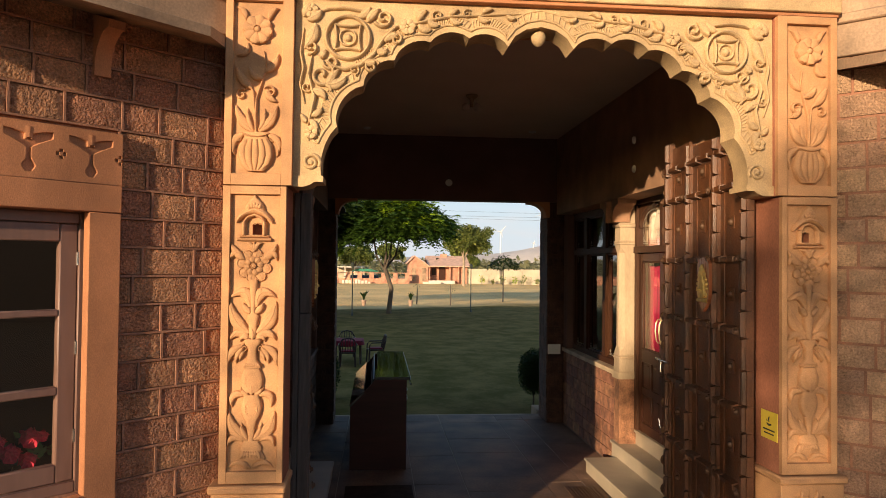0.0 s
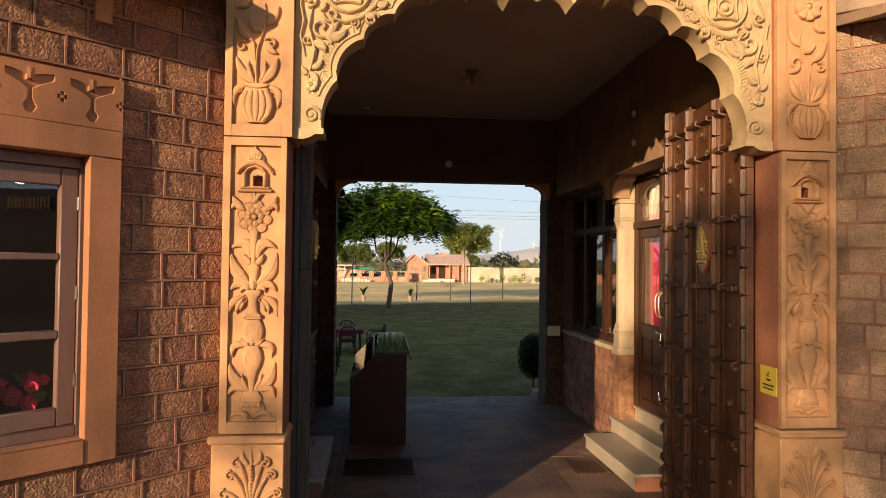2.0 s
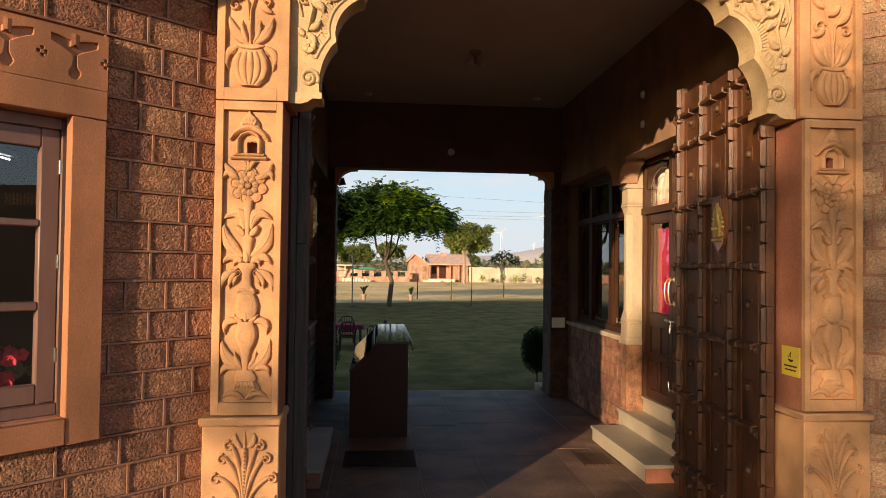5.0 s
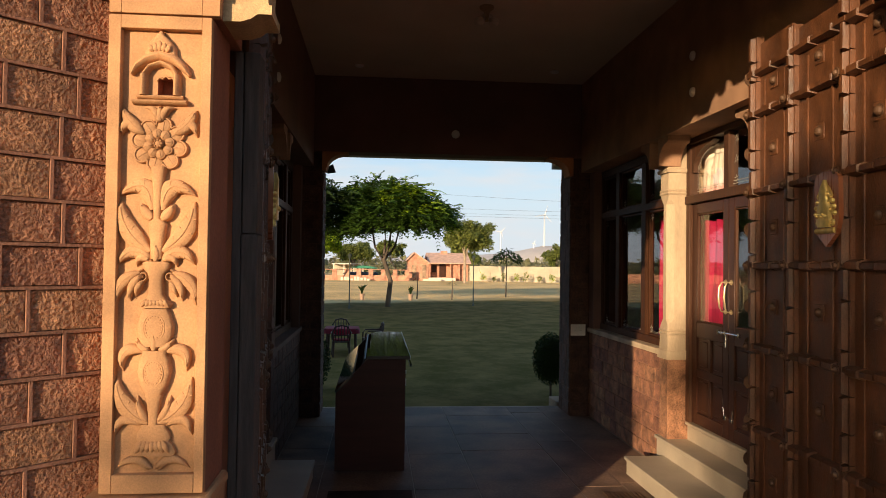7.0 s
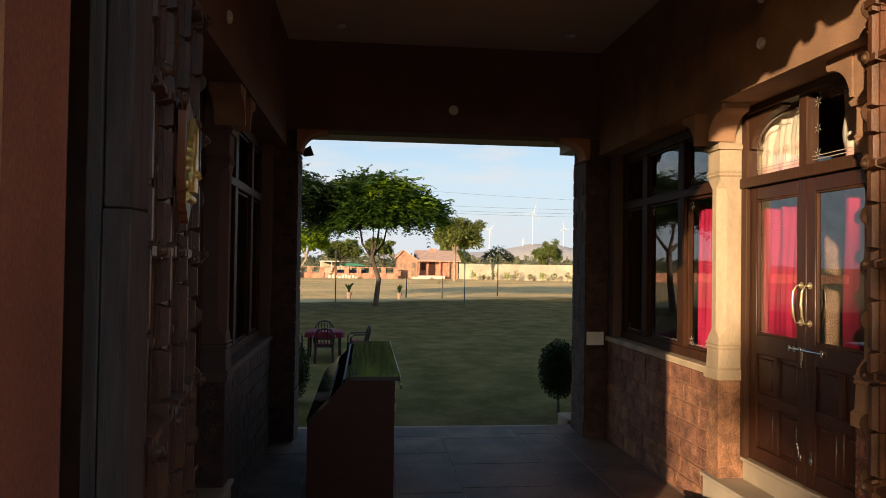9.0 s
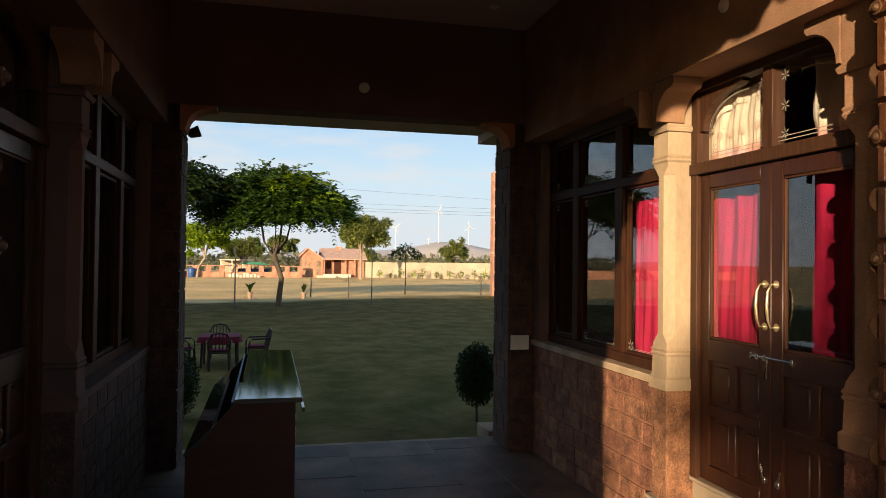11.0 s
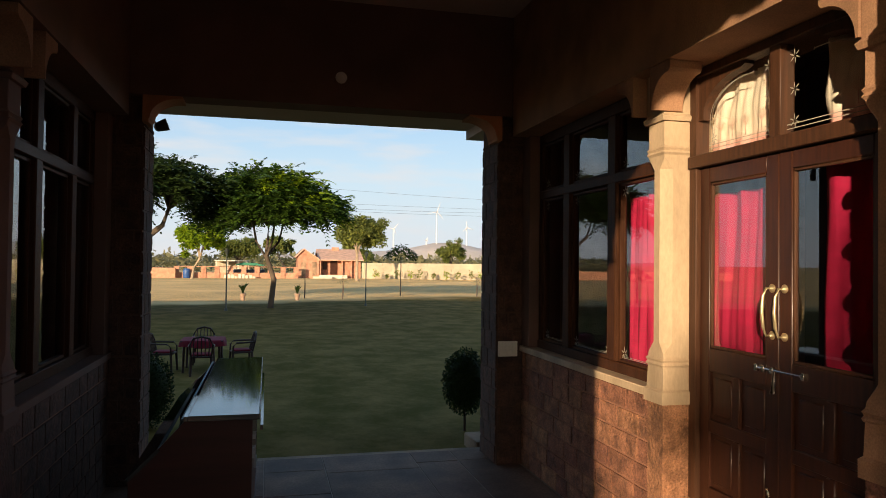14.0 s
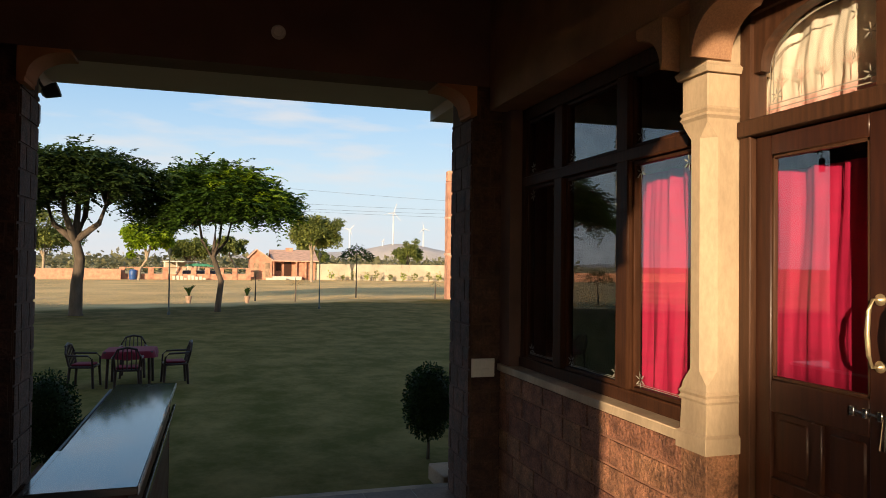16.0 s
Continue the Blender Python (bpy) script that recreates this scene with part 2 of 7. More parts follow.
DESKTOP.node_tree.links.remove(gloss_in["Roughness"].links[0])
gloss_in["Roughness"].default_value, gloss_in["IOR"].default_value = 0.06, 1.6
STEELTRIM = surface("desk_pale_edge", (0.55, 0.55, 0.55), 0.3, 0.1, 6.0, 0.05, 60, 0.001)
PLASTIC = surface("dark_brown_plastic", (0.03, 0.012, 0.011), 0.5, 0.15, 6.0, 0.05, 60, 0.001)
CLOTH = surface("magenta_table_cloth", (0.17, 0.004, 0.02), 0.85, 0.15, 6.0, 0.2, 200, 0.001)
WHITEPL = surface("white_switch_plastic", (0.78, 0.76, 0.70), 0.35, 0.04, 6.0, 0.0, 60, 0.001)
MATTING = surface("worn_brown_matting", (0.05, 0.034, 0.028), 0.95, 0.4, 8.0, 0.6, 120, 0.003, spec=0.05)
BLACKPL = surface("black_plastic", (0.03, 0.03, 0.03), 0.5, 0.2, 6.0, 0.1, 60, 0.001)
YELLOW = surface("yellow_sign_board", (0.75, 0.56, 0.07), 0.5, 0.06, 8.0, 0.0, 60, 0.001)
INK = surface("black_print", (0.04, 0.03, 0.02), 0.6, 0.1, 8.0, 0.0, 60, 0.001)
BARK = surface("grey_brown_bark", (0.11, 0.082, 0.06), 0.9, 0.4, 6.0, 0.9, 25, 0.02, stretch=(1, 1, 0.3))
PALEBARK = surface("pale_bark", (0.36, 0.28, 0.2), 0.9, 0.3, 6.0, 0.8, 25, 0.02, stretch=(1, 1, 0.3))
# light green leaves; on the lawn's shade tree they stand for sunlit ones
LEAF = foliage("light_green_and_sunlit_leaves", (0.17, 0.29, 0.015), 0.5)
LEAFDARK = foliage("dark_green_and_shaded_leaves", (0.035, 0.068, 0.018), 0.5)
# dusty olive, lightened further for the haze over the far trees
LEAFDRY = foliage("dusty_olive_hazed_leaves", (0.16, 0.21, 0.065), 0.4)
LEAFBUSH = foliage("clipped_bush_leaves", (0.018, 0.042, 0.012), 0.5)
SCRUB = foliage("distant_scrub", (0.16, 0.17, 0.10), 0.3)
# far brick and roof are lightened to stand for haze
REDBRICK = surface("far_red_brick", (0.50, 0.25, 0.165), 0.9, 0.3, 2.5, 0.3, 12, 0.02, island=0.2)
FARROOF = surface("far_clay_roof", (0.63, 0.39, 0.285), 0.9, 0.2, 2.0, 0.3, 14, 0.02)
FARWALL = surface("pale_boundary_wall", (0.46, 0.395, 0.295), 0.9, 0.18, 0.6, 0.4, 8, 0.04)
PALESTONE = surface("pale_plinth_stone", (0.66, 0.58, 0.48), 0.8, 0.15, 2.0, 0.2, 12, 0.01)
# white paint greyed to stand for the haze before the far turbines
HAZEPAINT = surface("turbine_hazed_paint", (0.56, 0.57, 0.60), 0.5, 0.03, 1.0, 0.0, 10, 0.001)
POLE = surface("lamp_post_paint", (0.05, 0.06, 0.05), 0.5, 0.2, 6.0, 0.1, 60, 0.001)
CABLE = surface("power_cable", (0.06, 0.06, 0.07), 0.7, 0.1, 6.0, 0.0, 60, 0.001)
TERRA = surface("terracotta_pot", (0.42, 0.28, 0.2), 0.8, 0.2, 8.0, 0.2, 60, 0.002)
ROSE = surface("red_cloth_rose", (0.95, 0.06, 0.12), 0.7, 0.3, 30.0, 0.2, 120, 0.001)
ROSELEAF = surface("cloth_rose_leaf", (0.05, 0.14, 0.03), 0.6, 0.3, 30.0, 0.2, 120, 0.001)
PANE = glass("window_glass")
ETCH = surface("etched_glass_lines", (0.36, 0.33, 0.27), 0.7, 0.1, 8.0, 0.0, 60, 0.001)
SHIELD = surface("polished_wood_shield", (0.27, 0.085, 0.032), 0.3, 0.25, 6.0, 0.1, 60, 0.001, stretch=(1, 10, 1), coat=0.4)

LEAFMID = foliage("mid_green_leaves", (0.043, 0.097, 0.014), 0.5)
# dressed beam stone, darkened to carry the shade under the ceiling
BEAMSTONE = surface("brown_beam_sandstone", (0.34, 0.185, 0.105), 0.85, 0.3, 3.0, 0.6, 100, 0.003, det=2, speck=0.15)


def cloth_band(m, top, colour):
    """A woven band of another colour along the cloth's lower hem."""
    n, l = m.node_tree.nodes, m.node_tree.links
    b = n["Principled BSDF"]
    old = b.inputs["Base Color"].links[0].from_socket
    geo, sep, edge, mix = (n.new("ShaderNode" + k) for k in ("NewGeometry", "SeparateXYZ", "MapRange", "Mix"))
    l.new(geo.outputs["Position"], sep.inputs[0])
    l.new(sep.outputs["Z"], edge.inputs["Value"])
    edge.inputs["From Min"].default_value, edge.inputs["From Max"].default_value = top - 0.02, top + 0.03
    mix.data_type = "RGBA"
    mix.inputs["A"].default_value = (*colour, 1)
    l.new(old, mix.inputs["B"])
    l.new(edge.outputs[0], mix.inputs["Factor"])
    l.new(mix.outputs["Result"], b.inputs["Base Color"])


cloth_band(LACE, 2.83, (0.80, 0.42, 0.36))

# ---- mesh helpers ----
def block(bm, x0, x1, y0, y1, z0, z1, bevel=0.0, m=None):
    vs = bmesh.ops.create_cube(bm, size=1)["verts"]
    mat = Matrix.Translation(((x0 + x1) / 2, (y0 + y1) / 2, (z0 + z1) / 2)) @ Matrix.Diagonal((abs(x1 - x0), abs(y1 - y0), abs(z1 - z0), 1))
    bmesh.ops.transform(bm, matrix=mat, verts=vs)
    if bevel:
        es = list({e for v in vs for e in v.link_edges})
        r = bmesh.ops.bevel(bm, geom=es, offset=bevel, segments=1, affect="EDGES", clamp_overlap=True)
        vs = list({v for f in r["faces"] for v in f.verts} | {v for v in vs if v.is_valid})
    if m is not None:
        bmesh.ops.transform(bm, matrix=m, verts=vs)
    return vs


def plate_with_hole(bm, outer, hole, y0, y1, m):
    """A slab of x0, x1, z0, z1 with a square hole right through it."""
    def ring(q, y):
        a, b, c, d = q
        return [bm.verts.new(m @ Vector(p)) for p in ((a, y, c), (b, y, c), (b, y, d), (a, y, d))]
    F, H, G, K = ring(outer, y0), ring(hole, y0), ring(outer, y1), ring(hole, y1)
    for k in range(4):
        n = (k + 1) % 4
        bm.faces.new((F[k], F[n], H[n], H[k]))
        bm.faces.new((G[n], G[k], K[k], K[n]))
        bm.faces.new((F[n], F[k], G[k], G[n]))
        bm.faces.new((H[k], H[n], K[n], K[k]))


def tube(bm, pts, radii, sides=8, flat=None, cap=True):
    """A tapering tube along points."""
    pts = [Vector(p) for p in pts]
    rings = []
    for i, p in enumerate(pts):
        d = (pts[min(i + 1, len(pts) - 1)] - pts[max(i - 1, 0)]).normalized()
        up = Vector((0, 0, 1)) if abs(d.z) < 0.9 else Vector((0, 1, 0))
        a = d.cross(up).normalized()
        b = a.cross(d)
        r = radii[i] if hasattr(radii, "__len__") else radii
        rings.append([bm.verts.new(p + (a * math.cos(k * math.tau / sides) + b * math.sin(k * math.tau / sides)) * r) for k in range(sides)])
    for A, B in zip(rings, rings[1:]):
        for k in range(sides):
            bm.faces.new((A[k], A[(k + 1) % sides], B[(k + 1) % sides], B[k]))
    if cap:
        bm.faces.new(rings[0][::-1])
        bm.faces.new(rings[-1])
    return [v for r in rings for v in r]


def lathe(bm, profile, sides=16, at=(0, 0, 0), m=None):
    """A body of revolution from (radius, height) pairs."""
    rings = [[bm.verts.new(Vector((r * math.cos(k * math.tau / sides), r * math.sin(k * math.tau / sides), z)) + Vector(at)) for k in range(sides)] for r, z in profile]
    for A, B in zip(rings, rings[1:]):
        for k in range(sides):
            bm.faces.new((A[k], A[(k + 1) % sides], B[(k + 1) % sides], B[k]))
    bm.faces.new(rings[0][::-1])
    bm.faces.new(rings[-1])
    vs = [v for r in rings for v in r]
    if m is not None:
        bmesh.ops.transform(bm, matrix=m, verts=vs)
    return vs


def prism(bm, outline, d0, d1, m=None):
    """An outline of (u, v) pairs pulled from depth d0 to d1; u is x, v is z, depth is y."""
    A = [bm.verts.new((u, d0, v)) for u, v in outline]
    B = [bm.verts.new((u, d1, v)) for u, v in outline]
    n = len(A)
    bm.faces.new(A)
    bm.faces.new(B[::-1])
    for k in range(n):
        bm.faces.new((A[k], B[k], B[(k + 1) % n], A[(k + 1) % n]))
    vs = A + B
    if m is not None:
        bmesh.ops.transform(bm, matrix=m, verts=vs)
    return vs


def apart(fn):
    def wrapped(bm, *a, **k):
        if isinstance(bm, list):
            b = bmesh.new()
            bm.append(b)
            return fn(b, *a, **k)
        return fn(bm, *a, **k)
    return wrapped


@apart
def stroke(bm, pts, widths, high, m=None, cut=6, keel=1.0):
    """A carved half-round ridge along (u, v) points; it rises to -y by high."""
    P = [Vector(p) for p in pts]
    n = len(P)
    rows, flat = [], []
    for i, p in enumerate(P):
        d = P[min(i + 1, n - 1)] - P[max(i - 1, 0)]
        d = d.normalized() if d.length else Vector((0, 1))
        nn = Vector((-d.y, d.x))
        w = widths[i] if hasattr(widths, "__len__") else widths
        row = []
        for k in range(cut + 1):
            a = math.pi * k / cut
            q = p + nn * (w / 2 * math.cos(a))
            row.append(bm.verts.new((q.x, -high * min(1, w / 0.02) * math.sin(a) ** keel, q.y)))
        rows.append(row)
    for A, B in zip(rows, rows[1:]):
        for k in range(cut):
            bm.faces.new((A[k], A[k + 1], B[k + 1], B[k]))
    for r, flip in ((rows[0], True), (rows[-1], False)):
        bm.faces.new(r if flip else r[::-1])
    vs = [v for r in rows for v in r]
    if m is not None:
        bmesh.ops.transform(bm, matrix=m, verts=vs)
    return vs


def shade(ob, angle=40):
    for f in ob.data.polygons:
        f.use_smooth = True
    ob.data.set_sharp_from_angle(angle=radians(angle))
    return ob


def part(name, bm, material, parent=None, label="", smooth=40):
    if isinstance(bm, list):
        return [part(name, b, material, parent, label, smooth) for b in bm][-1]
    bmesh.ops.recalc_face_normals(bm, faces=bm.faces)
    me = bpy.data.meshes.new(name)
    bm.to_mesh(me)
    bm.free()
    me.materials.append(material)
    ob = new(name, me)
    if smooth:
        shade(ob, smooth)
    if parent is not None:
        ob.parent = parent
    if label:
        tagged(ob, label)
    return ob


def thing(name, label, category, group="", kind="", at=(0, 0, 0)):
    ob = new(name)
    ob.location = at
    ob.empty_display_size = 0.1
    return tagged(ob, label, category, group, kind)


def put(name, boxes, material, parent=None, label="", bevel=0.0, m=None):
    """Blocks (x0, x1, y0, y1, z0, z1) joined into one part."""
    bm = bmesh.new()
    for b in boxes:
        block(bm, *b, bevel=bevel, m=m)
    return part(name, bm, material, parent, label)


def structure(name, boxes, material, label, bevel=0.0, m=None):
    return tagged(put(name, boxes, material, None, "", bevel, m), label, name.rstrip("_0123456789").split("_")[0], kind="structure")


CX = 1.028                        # the passage's middle line
def flip(x):
    return 2 * CX - x


MIRROR = Matrix.Translation((2 * CX, 0, 0)) @ Matrix.Diagonal((-1, 1, 1, 1))
WR, WL = 2.97, flip(2.97)         # passage wall faces
LEFTWALL = Matrix(((-0.7071, 0.7071, 0, -0.95), (-0.7071, -0.7071, 0, 4.63), (0, 0, 1, 0), (0, 0, 0, 1)))   # x along the wall, y out of it
RIGHTWALL = Matrix(((0.7071, -0.7071, 0, 3.03), (-0.7071, -0.7071, 0, 4.60), (0, 0, 1, 0), (0, 0, 0, 1)))

def prism_yz(bm, outline, x0, x1, m=None):
    A = [bm.verts.new((x0, y, z)) for y, z in outline]
    B = [bm.verts.new((x1, y, z)) for y, z in outline]
    n = len(A)
    bm.faces.new(A)
    bm.faces.new(B[::-1])
    for k in range(n):
        bm.faces.new((A[k], B[k], B[(k + 1) % n], A[(k + 1) % n]))
    if m is not None:
        bmesh.ops.transform(bm, matrix=m, verts=A + B)


def prism_xy(bm, outline, z0, z1):
    A = [bm.verts.new((x, y, z0)) for x, y in outline]
    B = [bm.verts.new((x, y, z1)) for x, y in outline]
    n = len(A)
    bm.faces.new(A[::-1])
    bm.faces.new(B)
    for k in range(n):
        bm.faces.new((A[k], A[(k + 1) % n], B[(k + 1) % n], B[k]))


# ---- the large structure ----
def ground_material():
    m = surface("ground_grass_and_dry_field", (0.69, 0.50, 0.24), 0.95, 0.3, 0.16, 0.2, 9, 0.02)
    n, l = m.node_tree.nodes, m.node_tree.links
    b = n["Principled BSDF"]
    geo, sep = n.new("ShaderNodeNewGeometry"), n.new("ShaderNodeSeparateXYZ")
    l.new(geo.outputs["Position"], sep.inputs[0])
    edge = n.new("ShaderNodeTexNoise")
    edge.inputs["Scale"].default_value = 0.22
    l.new(geo.outputs["Position"], edge.inputs["Vector"])
    s = n.new("ShaderNodeMath"); s.operation = "MULTIPLY_ADD"
    l.new(edge.outputs["Fac"], s.inputs[0]); s.inputs[1].default_value = 9.0
    l.new(sep.outputs["Y"], s.inputs[2])
    sx = n.new("ShaderNodeMath"); sx.operation = "MULTIPLY_ADD"
    l.new(sep.outputs["X"], sx.inputs[0]); sx.inputs[1].default_value = -0.45
    l.new(s.outputs[0], sx.inputs[2])
    far = n.new("ShaderNodeMapRange"); far.inputs["From Min"].default_value = 46.0; far.inputs["From Max"].default_value = 49.5
    far.inputs["To Min"].default_value, far.inputs["To Max"].default_value = 1, 0
    l.new(sx.outputs[0], far.inputs["Value"])
    near = n.new("ShaderNodeMapRange"); near.inputs["From Min"].default_value = 8.0; near.inputs["From Max"].default_value = 8.2
    l.new(sep.outputs["Y"], near.inputs["Value"])
    mul = n.new("ShaderNodeMath"); mul.operation = "MULTIPLY"
    l.new(far.outputs[0], mul.inputs[0]); l.new(near.outputs[0], mul.inputs[1])
    patch = n.new("ShaderNodeTexNoise"); patch.inputs["Scale"].default_value = 0.9; patch.inputs["Detail"].default_value = 14; patch.inputs["Roughness"].default_value = 0.72
    st = n.new("ShaderNodeMapping"); st.inputs["Scale"].default_value = (1.2, 1.0, 1)
    l.new(geo.outputs["Position"], st.inputs[0]); l.new(st.outputs[0], patch.inputs["Vector"])
    ramp = n.new("ShaderNodeValToRGB")
    e = ramp.color_ramp.elements
    e[0].position, e[0].color = 0.40, (0.092, 0.078, 0.016, 1)
    e[1].position, e[1].color = 0.65, (0.215, 0.15, 0.052, 1)
    l.new(patch.outputs["Fac"], ramp.inputs[0])
    mix = n.new("ShaderNodeMix"); mix.data_type = "RGBA"
    old = b.inputs["Base Color"].links[0].from_socket
    l.new(mul.outputs[0], mix.inputs["Factor"]); l.new(old, mix.inputs["A"]); l.new(ramp.outputs[0], mix.inputs["B"])
    yard = n.new("ShaderNodeMix"); yard.data_type = "RGBA"
    yf = n.new("ShaderNodeMapRange"); yf.inputs["From Min"].default_value = 7.8; yf.inputs["From Max"].default_value = 8.0
    l.new(sep.outputs["Y"], yf.inputs["Value"]); l.new(yf.outputs[0], yard.inputs["Factor"])
    yard.inputs["A"].default_value = (0.20, 0.145, 0.10, 1)
    l.new(mix.outputs["Result"], yard.inputs["B"])
    l.new(yard.outputs["Result"], b.inputs["Base Color"])
    b.inputs["Specular IOR Level"].default_value = 0.04
    return m


GROUND = ground_material()
bm = bmesh.new()
xs = [-3000, -600, -200, -60, -20, 0, 20, 60, 200, 600, 3000]
ys = [-600, -120, -30, 0, 12, 30, 60, 120, 300, 900, 3500]
grid = [[bm.verts.new((x, y, -0.12)) for x in xs] for y in ys]
for r0, r1 in zip(grid, grid[1:]):
    for k in range(len(xs) - 1):
        bm.faces.new((r0[k], r0[k + 1], r1[k + 1], r1[k]))
tagged(part("ground", bm, GROUND, smooth=0), "shaded lawn running into a dry sunlit field", "ground", kind="structure")

structure("floor", [(WL - 0.3, WR + 0.3, 3.4, 11.95, -0.3, -0.004)], JOINT, "grey stone slab floor of the covered passage")
structure("ceiling", [(WL - 0.1, WR + 0.1, 4.9, 11.3, 4.5, 4.56)], PLASTER, "plain plastered passage ceiling in shade")
bm = bmesh.new()
# height and western reach are set so that its shadow covers the lawn
prism_xy(bm, [(-40, 2.51), (-3.07, 2.51), (-0.95, 4.63), (-0.95, 4.9), (3.03, 4.9), (3.03, 4.6), (5.15, 2.48), (14, 2.48), (14, 11.85), (-40, 11.85)], 4.565, 6.2)
tagged(part("roof", bm, EAVE, smooth=0), "flat roof block over the gatehouse", "roof", kind="structure")


def sheet(name, x, ya, yb, z0, z1, parent, m):
    """A glass pane whose outer face looks into the passage."""
    bm = bmesh.new()
    q = [(x, ya, z0), (x, ya, z1), (x, yb, z1), (x, yb, z0)]
    vs = [bm.verts.new(m @ Vector(c)) for c in q]
    f = bm.faces.new(vs)
    f.normal_update()
    if f.normal.x * (CX - vs[0].co.x) < 0:
        f.normal_flip()
    me = bpy.data.meshes.new(name)
    bm.to_mesh(me)
    bm.free()
    me.materials.append(PANE)
    ob = new(name, me)
    ob.parent = parent
    ob.visible_shadow = False
    return ob


def passage_side(m, side):
    structure("wall_" + side + "_front", [(WR, 3.3, 4.9, 6.748, 0, 3.3)], JAMB, "plain sandstone passage wall behind the open gate", m=m)
    # west beam, sill and wall ends get the darker stone in place of shade
    structure("wall_" + side + "_beam", [(2.82, 3.3, 4.9, 11.2, 3.3, 4.5)], BEAMSHADE if side == "west" else BEAMSTONE, "deep sandstone beam along the passage wall", m=m)
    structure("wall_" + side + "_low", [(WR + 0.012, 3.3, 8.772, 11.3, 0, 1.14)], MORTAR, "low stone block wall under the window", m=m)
    structure("wall_" + side + "_end", [(WR, 3.3, 11.1, 11.3, 1.2, 3.3)], BEAMSHADE, "narrow stone strip beside the window", m=m)
    structure("sill_" + side, [(WR - 0.025, 3.3, 8.772, 11.3, 1.142, 1.2)], CREAM if side == "east" else BEAMSHADE, "dressed stone window sill course", 0.006, m=m)
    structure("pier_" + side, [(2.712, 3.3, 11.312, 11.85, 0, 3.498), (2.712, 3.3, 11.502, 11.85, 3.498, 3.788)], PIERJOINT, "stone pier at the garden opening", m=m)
    # brackets in the upper corners of the garden opening
    bm = bmesh.new()
    q = [(2.711, 3.498), (2.711, 3.255), (2.66, 3.255), (2.66, 3.285)] + [(2.40 + 0.25 * math.cos(a), 3.295 + 0.18 * math.sin(a)) for a in [k * math.pi / 20 for k in range(11)]] + [(2.375, 3.475), (2.375, 3.498)]
    prism(bm, q, 11.205, 11.505, m)
    tagged(part("bracket", bm, JAMB), "curved stone bracket under the beam", "bracket", group="brackets of the garden opening")
    # column beside the door, and the one at its near side
    for y0, y1, near in ((8.57, 8.77, False), (6.75, 6.95, True)):
        col = thing("column", "octagonal sandstone half column beside the panelled door", "column", "columns of the passage")
        def ring_at(z, c, g):
            a, b = y0 - g, y1 + g
            x = 2.95 - g
            return [(x + c, a, z), (x, a + c, z), (x, b - c, z), (x + c, b, z), (3.3, b, z), (3.3, a, z)]
        def loft(rings, mat, name):
            bm = bmesh.new()
            R = [[bm.verts.new(p) for p in ring_at(*r)] for r in rings]
            for A, B in zip(R, R[1:]):
                for k in range(6):
                    bm.faces.new((A[k], A[(k + 1) % 6], B[(k + 1) % 6], B[k]))
            bm.faces.new(R[0][::-1]); bm.faces.new(R[-1])
            bmesh.ops.transform(bm, matrix=m, verts=bm.verts)
            return part(name, bm, mat, col, smooth=25)
        # one column stone in three tones, darker where shade falls
        stone = BEAMSHADE if side == "west" else BEAMSTONE if near else CREAM
        loft([(0, .004, 0), (1.12, .004, 0)], ROCKIN if side == "east" else ROCKSHADE, "pedestal")
        loft([(1.122, .004, .02), (1.20, .004, .02), (1.215, .004, .005), (1.36, .004, .0)], stone, "base")
        loft([(1.362, .004, .005), (1.375, .006, .012), (1.39, .004, .003), (1.405, .006, .012), (1.42, .004, .0), (1.45, .004, -.004), (1.52, .06, -.006), (2.66, .06, -.006), (2.73, .004, -.004), (2.75, .004, 0), (2.765, .006, .012), (2.78, .004, .003), (2.795, .006, .012), (2.81, .004, 0), (2.97, .004, 0)], stone, "shaft")
        loft([(2.972, .004, .02), (3.0, .004, .03), (3.02, .004, .01), (3.3, .004, .01)], stone, "capital")
        bm = bmesh.new()
        e = y1 if near else y0
        s = 1 if near else -1
        q = [(e + s * .012, 3.298), (e + s * .012, 3.03)] + [(e + s * (0.03 + 0.2 * (1 - math.cos(a))), 3.03 + 0.2 * math.sin(a)) for a in [k * math.pi / 16 for k in range(9)]] + [(e + s * .25, 3.25), (e + s * .25, 3.298)]
        prism_yz(bm, q, 2.93 if near else 2.835, 3.06, m)
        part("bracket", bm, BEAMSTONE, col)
        if not near:
            bm = bmesh.new()
            q = [(y1 + .012, 3.298), (y1 + .012, 3.03)] + [(y1 + 0.03 + 0.2 * (1 - math.cos(a)), 3.03 + 0.2 * math.sin(a)) for a in [k * math.pi / 16 for k in range(9)]] + [(y1 + .25, 3.25), (y1 + .25, 3.298)]
            prism_yz(bm, q, 2.835, 3.06, m)
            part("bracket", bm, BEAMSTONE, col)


passage_side(Matrix.Identity(4), "east")
passage_side(MIRROR, "west")
structure("wall_north_beam", [(flip(3.3), 3.3, 11.202, 11.5, 3.5, 4.5), (flip(3.3), 3.3, 11.5, 11.85, 3.79, 4.5)], BEAMSHADE, "dark beam over the garden opening")
structure("wall_north_soffit", [(-8, 10, 11.855, 13.45, 3.757, 3.87), (2.955, 10, 11.855, 13.45, 3.64, 3.755), (-8, -.885, 11.855, 13.45, 3.64, 3.755)], PLASTER, "pale stone eave over the garden opening")

